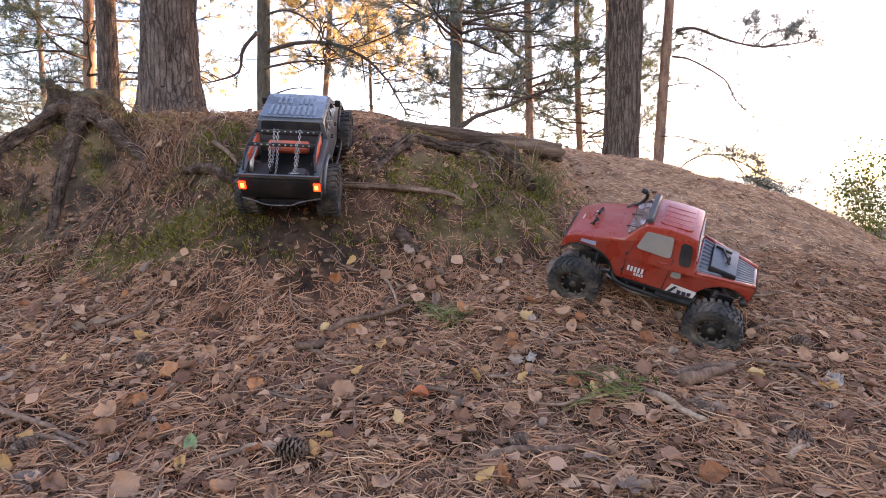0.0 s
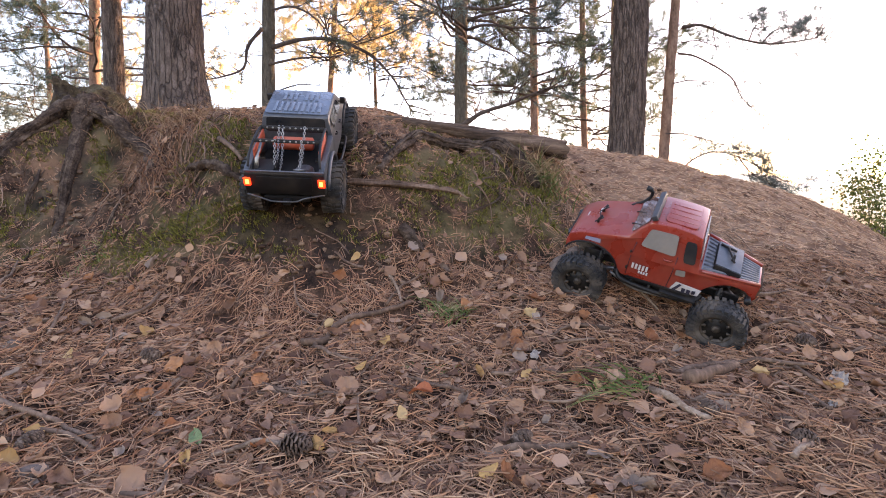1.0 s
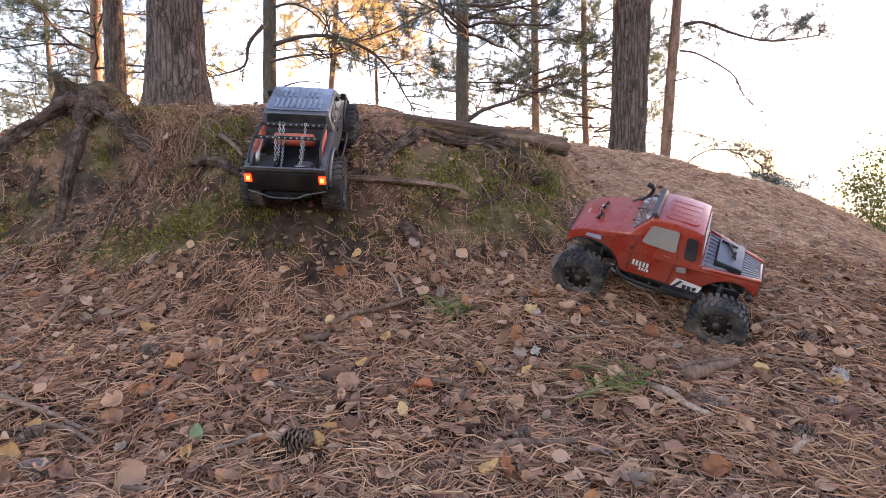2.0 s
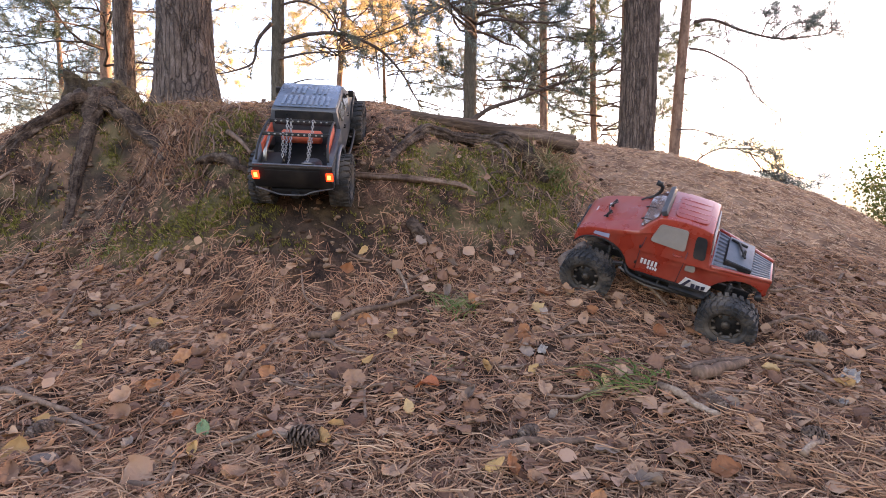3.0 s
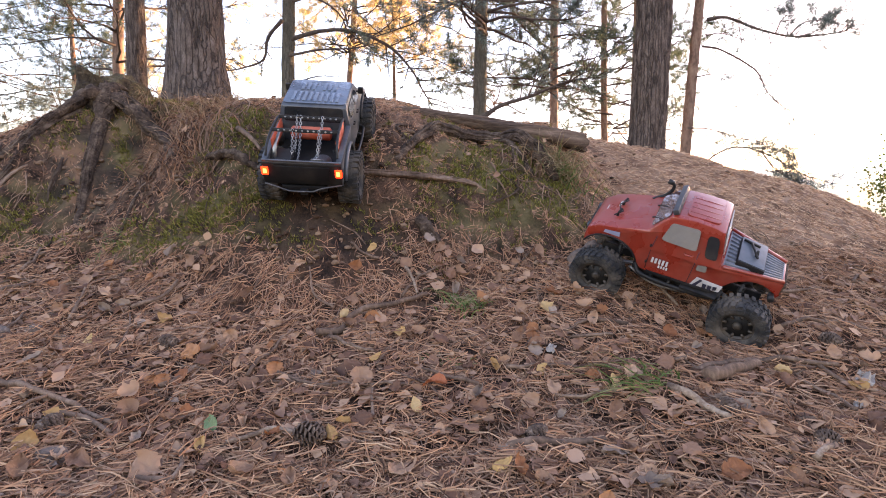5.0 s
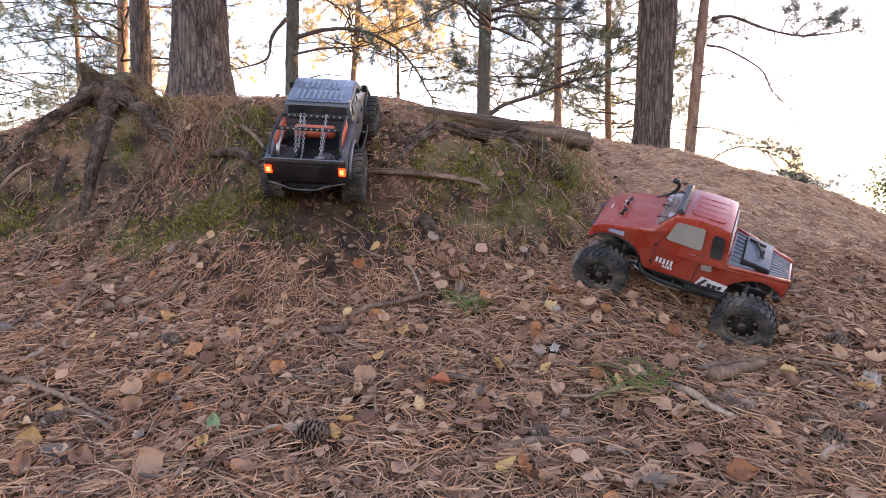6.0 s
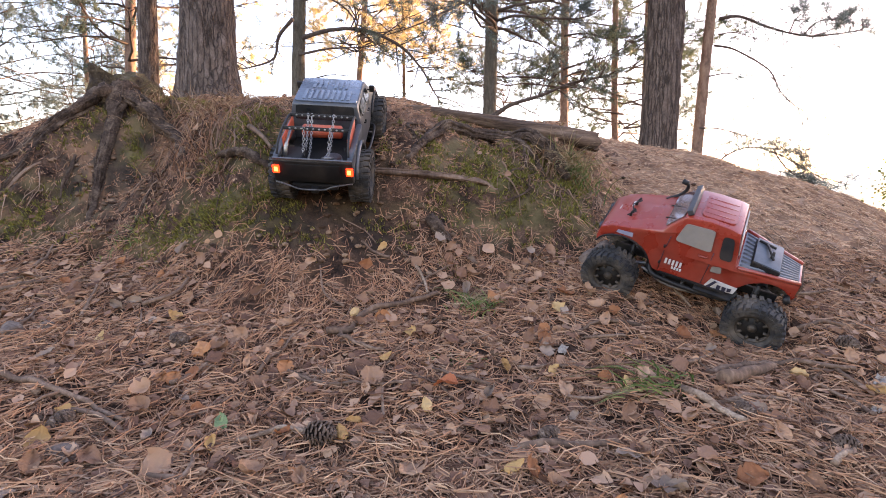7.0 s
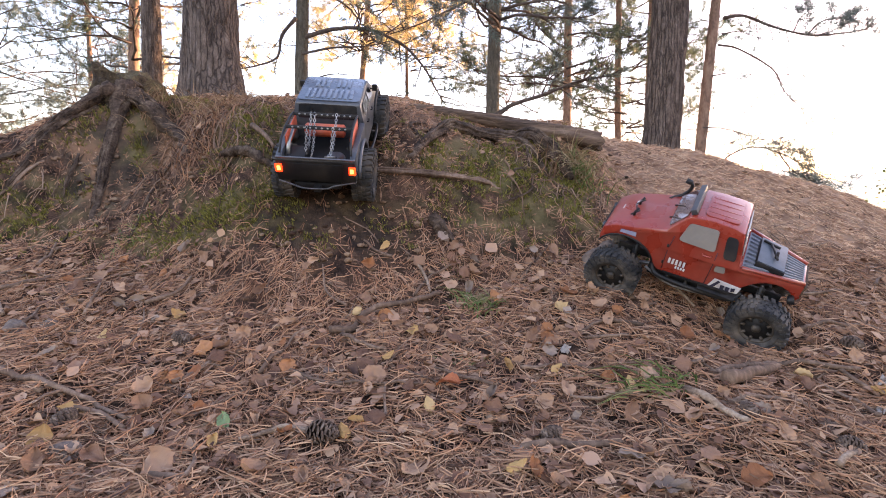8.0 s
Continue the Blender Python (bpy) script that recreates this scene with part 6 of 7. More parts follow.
def pine_cone(x, y, length, turn, tip, label):
    """An open pine cone: spirals of thick scales round a core."""
    g = Geo()
    n = 62
    for i in range(n):
        h = i / n
        a = i * 2.39996
        r0 = length * 0.27 * math.sin(math.pi * min(1, 0.16 + 0.84 * h)) ** 0.8
        up = 0.25 + 0.9 * h
        out = Vector((math.cos(a), math.sin(a), 0))
        side = Vector((-math.sin(a), math.cos(a), 0))
        base = Vector((0, 0, length * (0.06 + 0.86 * h))) + out * r0 * 0.25
        d = (out * math.cos(up) + Vector((0, 0, 1)) * math.sin(up)).normalized()
        L, wd = r0 * 0.95 + 0.003, 0.0030 + r0 * 0.30
        nrm = d.cross(side)
        tipc = base + d * L
        th = 0.0012
        v = [base - side * wd * 0.5, base + side * wd * 0.5, tipc + side * wd, tipc - side * wd]
        g.add([q - nrm * th for q in v] + [q + nrm * th for q in v] + [tipc + d * 0.0022 + nrm * 0.002], [(0, 1, 2, 3), (7, 6, 5, 4), (0, 1, 5, 4), (1, 2, 6, 5), (3, 0, 4, 7)])
        k = g.n - 9
        g.f.append(np.array([(2, 3, 8), (3, 7, 8), (7, 6, 8), (6, 2, 8)]) + k)
    add_tube(g, [(0, 0, 0), (0, 0, length * 0.5), (0, 0, length * 0.93)], [length * 0.09, length * 0.12, 0.002], 8)
    ob = part("pine_cone", g, CONE, smooth=False)
    ob.matrix_world = slope_frame(x, y, turn, length * 0.33) @ pose(0, 0, 0, tip, 0, 0) @ pose(0, 0, -length * 0.45)
    return tagged(ob, label, "pine cone", "pine cones in the litter")


pine_cone(-0.209, 0.844, 0.054, 75, 84, "open grey-brown pine cone lying in the needles")
pine_cone(-0.553, 1.121, 0.044, 250, 84, "open grey-brown pine cone lying in the needles")
pine_cone(0.141, 0.855, 0.038, 120, 75, "dark weathered pine cone half sunk in the needles")
pine_cone(0.585, 0.836, 0.040, 260, 70, "dark weathered pine cone half sunk in the needles")
pine_cone(0.772, 1.127, 0.038, 60, 80, "dark weathered pine cone half sunk in the needles")
pine_cone(-0.632, 0.876, 0.044, 160, 80, "dark weathered pine cone half sunk in the needles")
pine_cone(0.465, 0.899, 0.036, 200, 80, "flattened grey pine cone in the needles")


# ---- fallen leaves ----
def leaf_mesh(name, mat, seed, kind=0):
    """A curled, toothed leaf about one unit long, with a raised midrib and a stalk."""
    rng = np.random.RandomState(seed)
    nu, nv = 15, 9
    curl, roll, twist = rng.normal(0.15, 0.42), rng.normal(0.15, 0.38), rng.normal(0, 0.5)
    wide = 0.30 + 0.10 * rng.rand() + (0.06 if kind else 0)
    fold, crisp = abs(rng.normal(0, 0.28)), 0.10 + 0.22 * rng.rand()
    torn = rng.rand() < 0.22 and seed < 60
    bite, side = 0.25 + 0.6 * rng.rand(), rng.choice([-1, 1])
    v = []
    for i in range(nu):
        u = i / (nu - 1)
        w = wide * (1.95 * u ** 0.48 * (1 - u) ** 0.85 if kind == 0 else math.sin(math.pi * u ** 0.8) ** 0.8) * (1 + 0.05 * (i % 2) + 0.05 * rng.normal())
        for j in range(nv):
            s = (j / (nv - 1) - 0.5) * 2
            edge = 1 + crisp * noise.noise(Vector((u * 5, 3.0 * (s > 0), seed + 0.5))) + 0.10 * noise.noise(Vector((u * 17, 3.0 * (s > 0), seed)))
            if torn and s * side > 0:
                edge *= 1 - 0.5 * max(0.0, 1 - abs(u - bite) / 0.13)
            x, y = s * w * edge, u - 0.5 + 0.05 * s * s * math.sin(seed)
            z = fold * abs(x) + curl * (u - 0.5) ** 2 * 1.2 + roll * s * s * 0.30 + twist * s * (u - 0.5) * 0.3 - 0.03 * (1 - abs(s)) ** 3 + 0.13 * noise.noise(Vector((x * 3, y * 3, seed))) + 0.06 * noise.noise(Vector((x * 11, y * 11, seed))) - 0.012 * abs(math.sin(u * 16 - 3 * abs(s)))
            v.append((x, y, z))
    g = Geo()
    a = (np.arange(nu - 1)[:, None] * nv + np.arange(nv - 1)[None, :]).reshape(-1)
    g.add(v, np.stack([a, a + 1, a + 1 + nv, a + nv], -1))
    add_tube(g, [(0, -0.46, 0.0), (0.02, -0.62, 0.01), (0.05, -0.78, 0.03)], [0.014, 0.012, 0.010], 3)
    lowest = min(q[2] for q in v)
    me = g.mesh(name, mat)
    me.transform(Matrix.Translation((0, 0, -lowest)))
    return me


LEAVES = {}
for _name, _mat in (("tan", LEAF_TAN), ("orange", LEAF_ORANGE), ("yellow", LEAF_YELLOW), ("brown", LEAF_BROWN), ("grey", LEAF_GREY), ("red", LEAF_RED), ("green", LEAF_GREEN)):
    LEAVES[_name] = [leaf_mesh(_name + "_leaf", _mat, 10 * len(LEAVES) + _k, _k % 2) for _k in range(8 if _name not in ("red", "green") else 1)]
LEAF_LABELS = {"tan": "dry tan birch leaf lying on the needles", "orange": "orange-brown autumn leaf lying on the needles", "yellow": "yellow autumn leaf lying on the needles",
               "brown": "dark brown dry leaf in the litter", "grey": "pale grey-brown upturned leaf in the litter", "red": "bright orange-red curled leaf", "green": "single fresh green leaf"}
_lrng = np.random.RandomState(5)


def fallen_leaf(x, y, colour, size, turn=None):
    meshes = LEAVES[colour]
    turn = _lrng.rand() * 360 if turn is None else turn
    ob = new("fallen_leaf", meshes[_lrng.randint(len(meshes))])
    ob.matrix_world = slope_frame(x, y, 0, 0.0135) @ pose(0, 0, 0, _lrng.normal(12, 14), _lrng.normal(0, 14), 0) @ pose(0, 0, 0, 0, 0, turn) @ Matrix.Scale(size * 0.88, 4)
    return tagged(ob, LEAF_LABELS[colour], "leaf", "fallen leaves")


for _c, _list in (
        ("yellow", [(-0.608, 1.217, 0.038), (-0.720, 1.129, 0.032), (-0.636, 0.831, 0.049), (-0.639, 0.900, 0.039), (-0.224, 1.242, 0.032), (-0.092, 1.166, 0.035), (-0.160, 0.873, 0.028), (-0.175, 0.850, 0.033), (-0.047, 0.923, 0.033), (0.224, 1.250, 0.037), (0.181, 1.048, 0.035), (0.092, 1.060, 0.033), (0.083, 0.766, 0.036), (0.300, 0.978, 0.036), (0.630, 1.036, 0.042), (0.730, 0.986, 0.037), (-0.362, 0.815, 0.034), (-0.130, 1.062, 0.030), (-0.186, 1.419, 0.033)]),
        ("orange", [(-0.496, 1.086, 0.044), (-0.512, 1.005, 0.039), (-0.484, 1.013, 0.049), (-0.430, 0.919, 0.032), (-0.220, 1.364, 0.038), (-0.263, 0.837, 0.026), (0.085, 1.305, 0.042), (0.249, 1.304, 0.045), (0.343, 1.225, 0.035), (0.183, 1.171, 0.038), (0.108, 0.758, 0.038), (0.269, 1.015, 0.030), (0.460, 1.162, 0.043), (0.555, 1.214, 0.040), (0.416, 0.780, 0.049), (-0.532, 1.000, 0.032), (-0.356, 1.135, 0.026), (0.180, 1.149, 0.038)]),
        ("tan", [(-0.575, 1.167, 0.028), (-0.658, 1.039, 0.035), (-0.575, 1.379, 0.031), (-0.612, 1.287, 0.042), (-0.463, 1.099, 0.044), (-0.769, 1.313, 0.048), (-0.859, 1.248, 0.029), (-0.869, 1.369, 0.048), (-0.546, 0.955, 0.041), (-0.454, 0.896, 0.031), (-0.593, 0.837, 0.030), (-0.567, 0.802, 0.035), (-0.594, 0.758, 0.048), (-0.413, 0.759, 0.053), (-0.374, 0.934, 0.025), (-0.643, 0.972, 0.020), (-0.447, 1.294, 0.041), (-0.359, 1.346, 0.029), (-0.347, 1.355, 0.032), (-0.369, 1.281, 0.023), (-0.213, 1.276, 0.036), (-0.363, 1.204, 0.040), (-0.377, 1.103, 0.030), (-0.433, 1.143, 0.037), (-0.394, 1.056, 0.027), (-0.123, 1.181, 0.031), (-0.055, 1.185, 0.036), (-0.225, 1.077, 0.038)]),
        ("tan", [(-0.015, 1.436, 0.042), (-0.019, 1.352, 0.040), (-0.099, 1.396, 0.038), (-0.035, 1.220, 0.021), (-0.358, 1.008, 0.042), (-0.240, 0.856, 0.038), (-0.275, 0.818, 0.030), (-0.147, 0.994, 0.060), (-0.156, 0.954, 0.030), (-0.208, 0.736, 0.039), (-0.060, 0.773, 0.049), (-0.009, 0.850, 0.031), (-0.084, 0.859, 0.022), (0.167, 1.246, 0.040), (0.314, 1.189, 0.042), (0.210, 1.177, 0.031), (0.150, 1.142, 0.042), (0.244, 1.165, 0.028), (0.285, 1.056, 0.033), (0.112, 1.071, 0.028), (0.179, 1.433, 0.033), (0.133, 1.403, 0.027), (0.184, 1.365, 0.032), (0.079, 1.457, 0.043), (0.239, 1.457, 0.043), (0.404, 1.246, 0.033), (0.461, 1.217, 0.036)]),
        ("tan", [(0.277, 0.813, 0.031), (0.292, 0.814, 0.030), (0.282, 0.915, 0.045), (0.068, 0.889, 0.028), (0.192, 0.990, 0.045), (0.134, 0.738, 0.034), (0.195, 0.737, 0.036), (0.281, 0.763, 0.036), (0.611, 1.195, 0.037), (0.540, 1.119, 0.040), (0.560, 0.994, 0.025), (0.487, 0.754, 0.035), (0.800, 1.057, 0.040), (0.376, 0.894, 0.041), (0.513, 0.815, 0.026), (0.752, 1.082, 0.037), (0.823, 1.105, 0.029), (0.315, 0.933, 0.022), (0.307, 1.234, 0.041), (0.736, 1.031, 0.022), (0.773, 1.167, 0.033), (0.718, 1.153, 0.032), (0.552, 0.956, 0.029), (0.865, 1.234, 0.035), (0.449, 0.967, 0.028)]),
        ("brown", [(-0.464, 1.070, 0.040), (-0.900, 1.320, 0.044), (-0.520, 0.790, 0.047), (-0.158, 1.198, 0.028), (-0.172, 1.031, 0.050), (0.056, 0.917, 0.037), (0.140, 0.907, 0.035), (0.042, 1.044, 0.030), (0.151, 0.770, 0.025), (-0.133, 0.889, 0.041), (-0.022, 1.077, 0.038), (-0.252, 0.963, 0.033), (-0.083, 0.958, 0.028), (-0.514, 0.935, 0.033), (0.263, 1.102, 0.034), (0.366, 0.815, 0.034)]),
        ("grey", [(-0.678, 1.423, 0.040), (-0.646, 1.190, 0.023), (-0.718, 1.255, 0.037), (-0.563, 0.781, 0.030), (-0.477, 0.840, 0.033), (-0.470, 0.955, 0.028), (-0.196, 0.771, 0.022), (0.178, 1.099, 0.041), (0.248, 0.801, 0.048), (0.276, 0.728, 0.049), (0.058, 0.951, 0.034), (0.499, 1.127, 0.032), (0.293, 0.724, 0.036), (0.190, 1.467, 0.028), (0.236, 1.235, 0.027), (0.488, 0.907, 0.029), (-0.781, 1.056, 0.040), (-0.239, 1.038, 0.030)])):
    for _x, _y, _s in _list:
        fallen_leaf(_x, _y, _c, _s)
fallen_leaf(-0.371, 0.880, "green", 0.040, 24)
fallen_leaf(-0.017, 0.970, "red", 0.050, 80)


def clear_of_cars(x, y):
    return not (abs(x + 0.30) < 0.26 and 1.26 < y < 1.85)


_n = 0
while _n < 90:
    _x, _y = -1.5 + 3.2 * _lrng.rand(), 0.66 + 0.80 * _lrng.rand() ** 1.1
    if abs(_x) < 0.95 * _y + 0.1 and clear_of_cars(_x, _y):
        fallen_leaf(_x, _y, ("tan", "tan", "brown", "brown", "grey", "tan", "brown", "brown", "orange")[_lrng.randint(9)], 0.022 + 0.022 * _lrng.rand())
        _n += 1


def scraps():
    for x, y, s in ((0.209, 1.104, 0.024), (0.760, 1.010, 0.040), (0.711, 0.952, 0.026)):
        bm = bmesh.new()
        bmesh.ops.create_grid(bm, x_segments=8, y_segments=6, size=0.5)
        for v in bm.verts:
            ragged = 0.8 + 0.35 * noise.noise(v.co * 2.2 + Vector((0, y * 9, 4)))
            v.co = Vector((v.co.x * 1.4 * ragged, v.co.y * ragged * (1 - 0.5 * abs(v.co.x)), 0.30 * noise.noise(v.co * 4 + Vector((x * 9, 0, 0))) + 0.3 * v.co.x * v.co.x + 0.2))
        ob = part("litter_scrap", bm, FOIL)
        ob.matrix_world = slope_frame(x, y, x * 300, 0.006) @ Matrix.Scale(s, 4)
        tagged(ob, "crumpled pale wrapper scrap in the needles", "litter", "scraps")


scraps()


# ---- uncountable cover: needles, small leaves, grass, moss ----
def lay_needles(name, count, seed, mat, length, width, rng_reach, lift=0.004, mask=None, label="", region=None):
    rng = np.random.RandomState(seed)
    if region:
        P = np.stack([region[0] + (region[1] - region[0]) * rng.rand(count), region[2] + (region[3] - region[2]) * rng.rand(count)], -1)
    else:
        P = scatter(count, rng, rng_reach)
    if mask is not None:
        P = P[rng.rand(len(P)) < mask(P[:, 0], P[:, 1])]
    P = np.concatenate([P[: len(P) // 2], P[: len(P) // 2] + rng.normal(0, 0.0035, (len(P) // 2, 2))])
    n = len(P)
    e = 0.01
    z = np.array([height(x, y) for x, y in P])
    a = rng.rand(n // 2) * 2 * math.pi
    a = np.concatenate([a, a + rng.normal(0, 0.22, n // 2)])
    L = length * (0.55 + 0.75 * rng.rand(n))
    d = np.stack([np.cos(a), np.sin(a)], -1)
    climb = (land(P[:, 0] + d[:, 0] * 0.015, P[:, 1] + d[:, 1] * 0.015) - land(P[:, 0] - d[:, 0] * 0.015, P[:, 1] - d[:, 1] * 0.015)) / 0.03
    L = L / np.sqrt(1 + climb ** 2)
    bend = rng.normal(0, 0.32, n)
    s = np.stack([-d[:, 1], d[:, 0]], -1)
    up = rng.rand(n) ** 2 * lift * 3 + lift * 0.5
    pts = []
    tilt = rng.normal(0, 0.10, n)
    stops = (-0.5, 0.0, 0.5) if length > 0.03 else (-0.5, 0.5)
    m = len(stops)
    for k, t in enumerate(stops):
        q = P + d * (L * t)[:, None] + s * (bend * L * (0.25 - t * t))[:, None]
        zz = land(q[:, 0], q[:, 1]) + (z - land(P[:, 0], P[:, 1])) + up + tilt * L * t + (0.12 * L * (0.25 - t * t))
        pts.append(np.concatenate([q, zz[:, None]], 1))
    v = np.empty((n, 3 * m, 3))
    w = width * (0.7 + 0.6 * rng.rand(n))
    for k in range(m):
        r = w * (1.0 if k < m - 1 else 0.6)
        for c in range(3):
            th = 2.094 * c + 1.571
            v[:, k * 3 + c, :2] = pts[k][:, :2] + s * (math.cos(th) * r)[:, None]
            v[:, k * 3 + c, 2] = pts[k][:, 2] + math.sin(th) * r
    f = []
    for k in range(m - 1):
        for c in (0, 2):
            c2 = (c + 1) % 3
            f.append((k * 3 + c, k * 3 + c2, k * 3 + 3 + c2, k * 3 + 3 + c))
    F = (np.arange(n)[:, None, None] * (3 * m) + np.array(f)[None]).reshape(-1, 4)
    g = Geo()
    g.add(v.reshape(-1, 3), F)
    return tagged(part(name, g, mat, smooth=False), label, "litter", kind="stuff")


def patchy(x, y):
    """Where the litter thins out in hand-sized patches."""
    return np.clip([0.35 + 1.1 * noise.noise(Vector((p * 7, q * 7, 2.0))) + 0.6 * noise.noise(Vector((p * 19, q * 19, 5.0))) for p, q in zip(np.ravel(x), np.ravel(y))], 0, 1)


def lies(x, y):
    """Loose litter slides off the steepest parts of the bank."""
    e = 0.02
    steep = np.hypot(land(x + e, y) - land(x - e, y), land(x, y + e) - land(x, y - e)) / (2 * e)
    return 1 - 0.8 * ramp(0.55, 1.0, steep) * ramp(1.38, 1.5, y) * (1 - ramp(0.45, 0.65, x))


def not_bare(x, y):
    return (1 - 0.9 * truck_shade_cover(x, y)) * lies(x, y) * (1 - 0.97 * np.clip(bare_cover(x, y) * 1.3, 0, 1) - 0.9 * np.clip(moss_cover(x, y) * 1.5, 0, 0.95) - 0.55 * patchy(x, y))


soil_crumbs(4200, 6)
lay_needles("pale_needle_litter", 12000, 16, STRAW_LITTER, 0.046, 0.0009, 0, 0.005, lambda x, y: (1 - ramp(0.74, 0.92, y)) * (1 - 0.5 * patchy(x, y)), "paler straw-coloured needles in the foreground", (-1.0, 1.0, 0.5, 0.92))
lay_needles("pine_needle_litter", 88000, 1, LITTER, 0.044, 0.00092, 1.55, 0.0052, not_bare, "thick brown litter of dry pine needles")
lay_needles("pine_needle_litter", 50000, 2, LITTER, 0.036, 0.0010, 2.9, 0.003, lambda x, y: not_bare(x, y) * (1 - 0.8 * sand_cover(x, y)), "thinner brown needles over the bank and slope")
lay_needles("trodden_litter", 52000, 14, LITTER_SANDY, 0.021, 0.0010, 0, 0.003, lambda x, y: np.clip(sand_cover(x, y) * 1.3, 0, 1) * (1 - 0.35 * patchy(x, y)), "short sandy needle chips trodden into the slope", (0.30, 2.3, 1.25, 2.9))
lay_needles("bank_litter", 9500, 15, LITTER, 0.032, 0.0009, 0, 0.005, lambda x, y: (0.35 + 0.65 * lies(x, y)) * (1 - np.clip(1.3 * bare_cover(x, y), 0, 0.96)) * (1 - np.clip(1.6 * moss_cover(x, y), 0, 0.95)) * (1 - 0.7 * patchy(x, y)), "reddish needles caught on the face of the bank", (-1.6, 0.5, 1.38, 2.02))
lay_needles("bank_chips", 22000, 17, LITTER, 0.013, 0.0011, 0, 0.002, lambda x, y: (1 - 0.9 * truck_shade_cover(x, y)) * (1 - 0.55 * np.clip(bare_cover(x, y), 0, 1)) * (1 - 0.6 * np.clip(1.5 * moss_cover(x, y), 0, 1)), "short chips of needle and bark in the earth of the bank", (-1.6, 0.5, 1.36, 1.95))
lay_needles("fine_twig_litter", 2600, 3, WOOD, 0.075, 0.0014, 1.7, 0.004, not_bare, "thin broken twigs strewn in the needles")


def small_leaves(count, seed, reach):
    rng = np.random.RandomState(seed)
    P = scatter(count, rng, reach)
    g = Geo()
    for x, y in P:
        if not clear_of_cars(x, y) or (x < 0.4 and 1.45 < y < 1.9 and rng.rand() < 0.8) or (rng.rand() < 0.9 * float(sand_cover(x, y))):
            continue
        m = slope_frame(x, y, rng.rand() * 360, 0.006 + 0.009 * rng.rand()) @ pose(0, 0, 0, rng.normal(0, 16), rng.normal(0, 16), 0)
        L = 0.010 + 0.022 * rng.rand() ** 1.4
        c, w = rng.normal(0, 0.55), 0.33 + 0.14 * rng.rand()
        pts = [(0, -0.5, 0), (w * 0.8, -0.2, c * 0.3), (w, 0.05, c * 0.4), (w * 0.5, 0.35, c * 0.2), (0, 0.55, 0.1 * c), (-w * 0.5, 0.35, c * 0.2), (-w, 0.05, c * 0.4), (-w * 0.8, -0.2, c * 0.3), (0, 0.0, -0.05)]
        g.add([m @ (Vector(p) * L) for p in pts], [(8, i, (i + 1) % 8) for i in range(8)])
    return tagged(part("leaf_litter", g, LITTER_LEAF), "small broken brown leaves over the slope", "litter", kind="stuff")


small_leaves(5600, 8, 1.5)
small_leaves(1500, 9, 2.9)


def tuft(name, label, x, y, count, length, mat, seed, spread=0.03, lean=(0, 0), wide=0.0016, kind=""):
    """Arching blades of grass from one root."""
    rng = np.random.RandomState(seed)
    g = Geo()
    for _ in range(count):
        px, py = x + rng.normal(0, spread), y + rng.normal(0, spread * 0.7)
        p = Vector((px, py, height(px, py) - 0.003))
        a = rng.rand() * 6.28
        d = Vector((math.cos(a) * 0.55 + lean[0], math.sin(a) * 0.55 + lean[1], 1.0)).normalized()
        L = length * (0.5 + 0.7 * rng.rand())
        side = d.cross(Vector((rng.normal(), rng.normal(), 0.2))).normalized()
        v = []
        for k in range(5):
            w = wide * (1 - 0.22 * k)
            v += [p - side * w, p + side * w]
            p = p + d * L / 4
            d = (d + Vector((lean[0] * 0.35 + d.x * 0.25, lean[1] * 0.35 + d.y * 0.25, -0.42))).normalized()
            ground_z = float(land(p.x, p.y)) + 0.004
            if p.z < ground_z:
                p.z = ground_z
        g.add(v, [(2 * k, 2 * k + 1, 2 * k + 3, 2 * k + 2) for k in range(4)])
    return tagged(part(name, g, mat), label, "grass", kind=kind)


tuft("grass_tuft", "drooping tuft of dry and green grass over the bank edge", 0.345, 1.725, 190, 0.15, STRAW, 1, 0.035, (-0.1, -0.55))
tuft("grass_tuft", "green blades in the drooping tuft", 0.36, 1.70, 110, 0.13, GRASS, 2, 0.035, (0.0, -0.55))
tuft("grass_tuft", "drooping tuft of dry grass below the log", 0.27, 1.70, 50, 0.10, HAY, 3, 0.03, (-0.1, -0.5))
tuft("grass_tuft", "small thin green grass tuft in the litter", 0.045, 1.283, 70, 0.075, GRASS, 4, 0.025)
tuft("grass_tuft", "small thin dry grass tuft in the litter", 0.05, 1.290, 30, 0.06, STRAW, 5, 0.018)
tuft("grass_tuft", "low green grass blades in the litter", 0.345, 0.970, 24, 0.135, GRASS, 6, 0.022, (-0.9, -0.1), 0.0022)
tuft("grass_tuft", "low green grass blades in the litter", 0.390, 1.003, 24, 0.11, GRASS, 7, 0.018, (-0.7, -0.2), 0.0022)
tuft("grass_tuft", "small grey-green moss tuft in the litter", 0.016, 1.067, 50, 0.030, GRASS, 8, 0.020)
tuft("grass_tuft", "green grass beside the stone", 0.43, 1.42, 46, 0.055, GRASS, 9, 0.022)
tuft("grass_tuft", "green grass tuft at the foot of the bank", -0.90, 1.52, 40, 0.06, GRASS, 10, 0.04)
for _i, (_x, _y) in enumerate(((-1.13, 1.99), (-1.06, 1.99), (-0.86, 1.93), (-0.76, 1.90), (-0.66, 1.88), (-0.95, 1.97), (-1.02, 1.93), (-0.70, 1.80), (-0.82, 1.82))):
    tuft("dry_grass_mat", "matted dry grass hanging over the bank edge", _x, _y, 95, 0.10, HAY, 20 + _i, 0.055, (0.1, -0.5), 0.0013, "stuff")
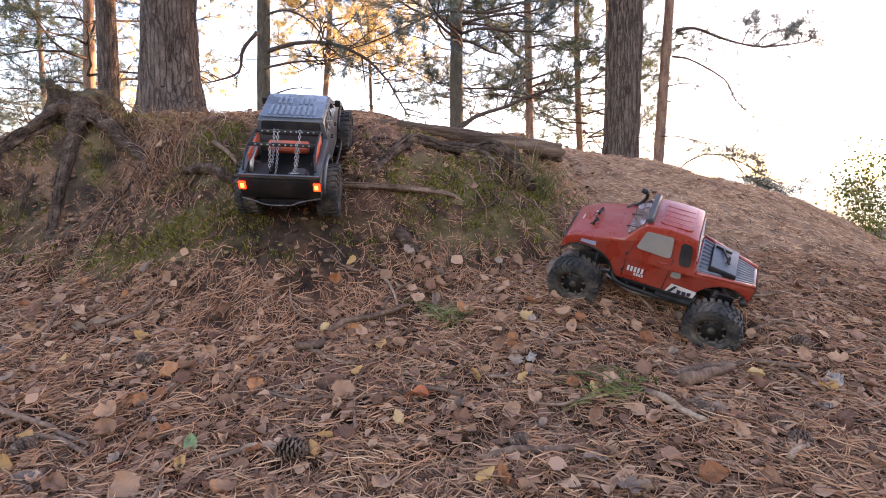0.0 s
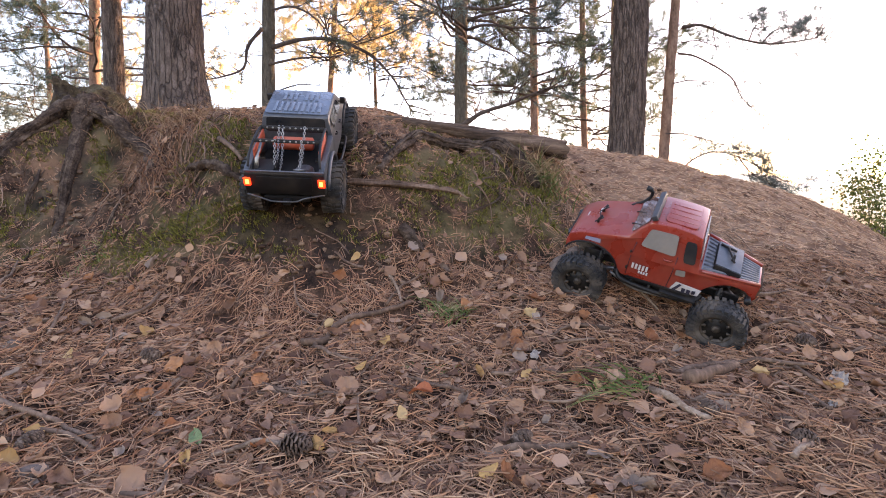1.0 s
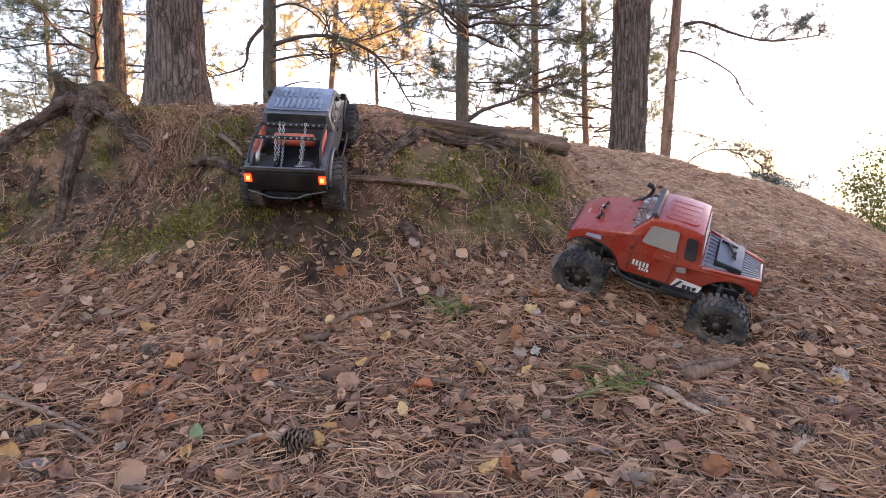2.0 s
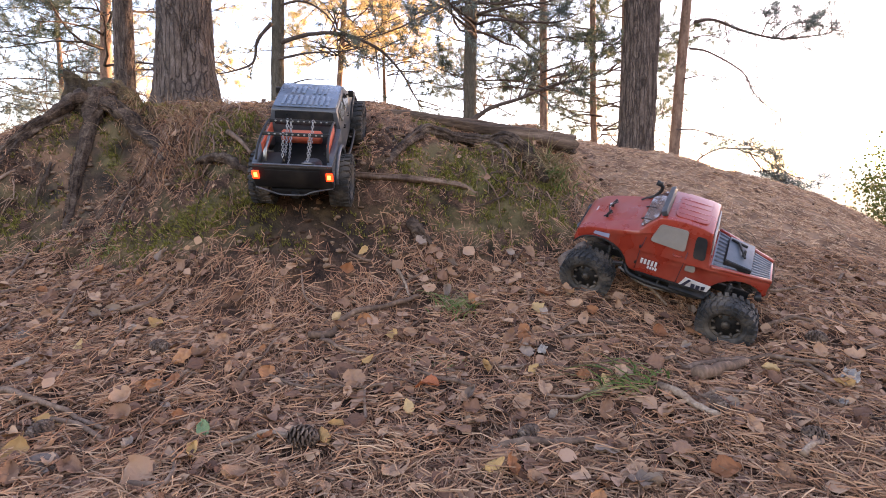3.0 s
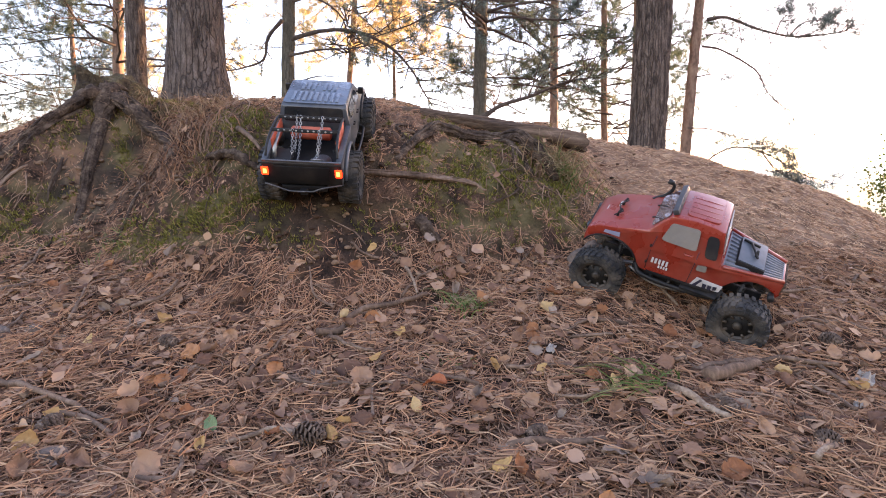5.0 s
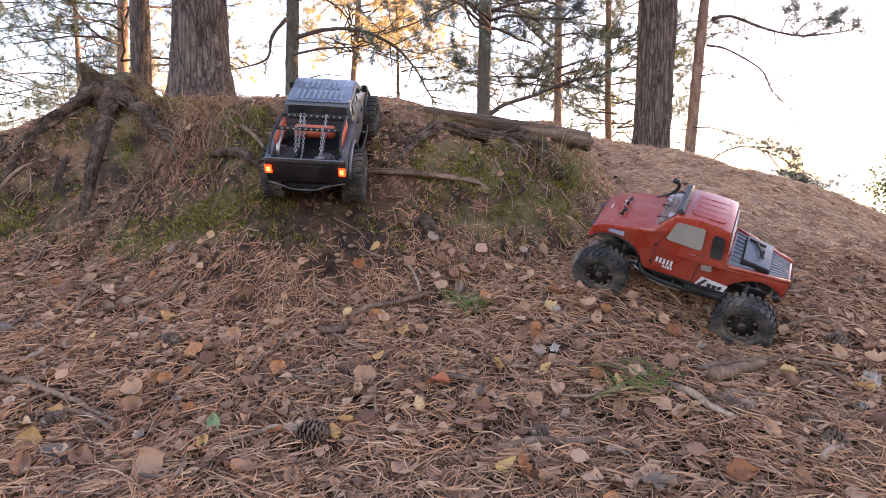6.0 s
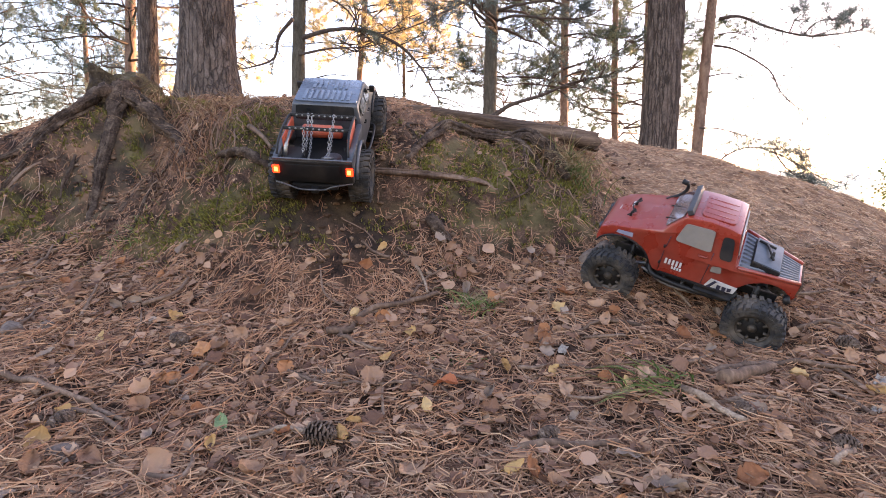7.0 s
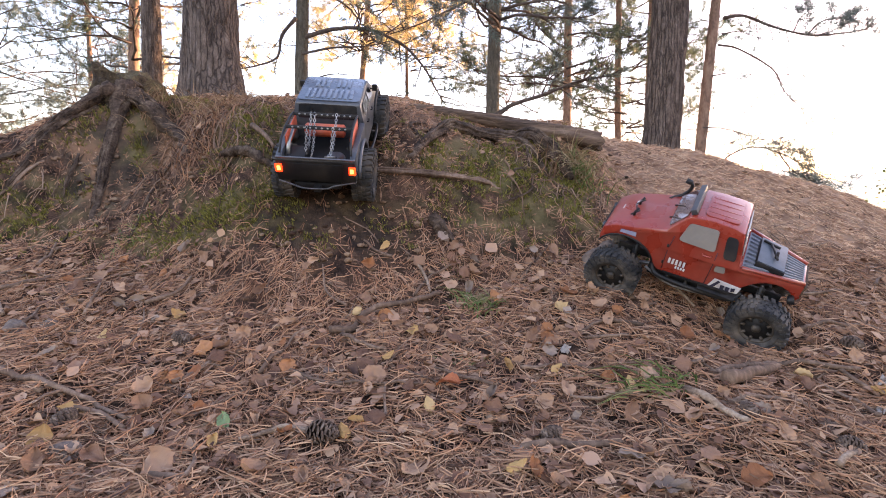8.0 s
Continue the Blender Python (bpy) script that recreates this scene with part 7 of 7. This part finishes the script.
for _i, (_x, _y) in enumerate(((-1.25, 1.72), (-0.50, 1.90), (0.02, 1.98), (0.18, 1.98), (0.36, 1.98), (-0.14, 2.0), (0.50, 1.95))):
    tuft("dry_grass_mat", "sparse dry grass on the crest", _x, _y, 46, 0.06, HAY, 40 + _i, 0.05, (0.0, -0.2), 0.0012, "stuff")
for _i, (_x, _y) in enumerate(((-0.80, 1.74), (-0.72, 1.68), (-0.78, 1.62), (-0.68, 1.62), (-0.86, 1.70))):
    tuft("rootlet_mat", "brown rootlets and dry grass hanging on the bank face", _x, _y, 46, 0.11, LITTER, 60 + _i, 0.045, (0.05, -0.6), 0.0012, "stuff")


def rootlets(name, label, count, seed, mat, x0, x1, y0, y1, long, thick):
    """Fine roots that hang and wind down the face of the bank."""
    rng = np.random.RandomState(seed)
    g = Geo()
    for _ in range(count):
        x, y = x0 + (x1 - x0) * rng.rand(), y0 + (y1 - y0) * rng.rand()
        way, reach = rng.normal(0, 0.5), long * (0.35 + 0.9 * rng.rand())
        up, steps = 0.004 + 0.016 * rng.rand() ** 2, 8
        pts = []
        for k in range(steps + 1):
            t = k / steps
            pts.append((x, y, float(height(x, y)) + up * math.sin(math.pi * t) + 0.002))
            way += rng.normal(0, 0.35)
            way *= 0.85
            x += math.sin(way) * reach / steps
            y -= math.cos(way) * reach / steps * 0.62
        r = thick * (0.5 + 1.3 * rng.rand() ** 2)
        add_tube(g, pts, [r * (1 - 0.6 * k / steps) for k in range(steps + 1)], 4)
    return tagged(part(name, g, mat), label, "root", kind="stuff")


rootlets("rootlet_mat", "grey-brown rootlets hanging down the bank face", 250, 71, ROOTLET, -0.93, -0.58, 1.68, 1.93, 0.18, 0.0018)
rootlets("rootlet_mat", "matted reddish rootlets under the crest", 170, 72, LITTER, -0.98, -0.55, 1.74, 1.95, 0.13, 0.0016)
rootlets("rootlet_mat", "sparse rootlets on the bank beside the stump", 30, 73, ROOTLET, -1.60, -1.20, 1.60, 1.82, 0.16, 0.0016)
rootlets("rootlet_mat", "fine rootlets below the arching root", 60, 74, ROOTLET, 0.12, 0.42, 1.62, 1.76, 0.13, 0.0015)
rootlets("rootlet_mat", "loose rootlets along the worn crest", 60, 75, ROOTLET, -0.14, 0.42, 1.76, 1.88, 0.09, 0.0014)


def moss_mats(count, seed):
    """Small domed cushions of moss where the bank is green."""
    rng = np.random.RandomState(seed)
    g = Geo()
    done = 0
    while done < count:
        x, y = -1.6 + 2.2 * rng.rand(), 1.35 + 0.75 * rng.rand()
        patch = 0.9 * noise.noise(Vector((x * 11, y * 11, 3.3))) + 0.5 * noise.noise(Vector((x * 30, y * 30, 1.3)))
        if rng.rand() > float(moss_cover(x, y)) * 1.5 - 0.25 + patch:
            continue
        m = slope_frame(x, y, rng.rand() * 360, 0.0)
        for _ in range(7):
            a, r = rng.rand() * 6.28, 0.010 * rng.rand()
            L = 0.006 + 0.009 * rng.rand()
            p = Vector((math.cos(a) * r, math.sin(a) * r, -0.001))
            t = p + Vector((rng.normal(0, 0.4), rng.normal(0, 0.4), 1)).normalized() * L
            s = Vector((math.cos(a + 1.3), math.sin(a + 1.3), 0)) * 0.0016
            g.add([m @ (p - s), m @ (p + s), m @ t], [(0, 1, 2)])
        done += 1
    return tagged(part("moss", g, MOSS, smooth=False), "yellow-green moss cushions on the bank", "moss", kind="stuff")


moss_mats(5000, 4)
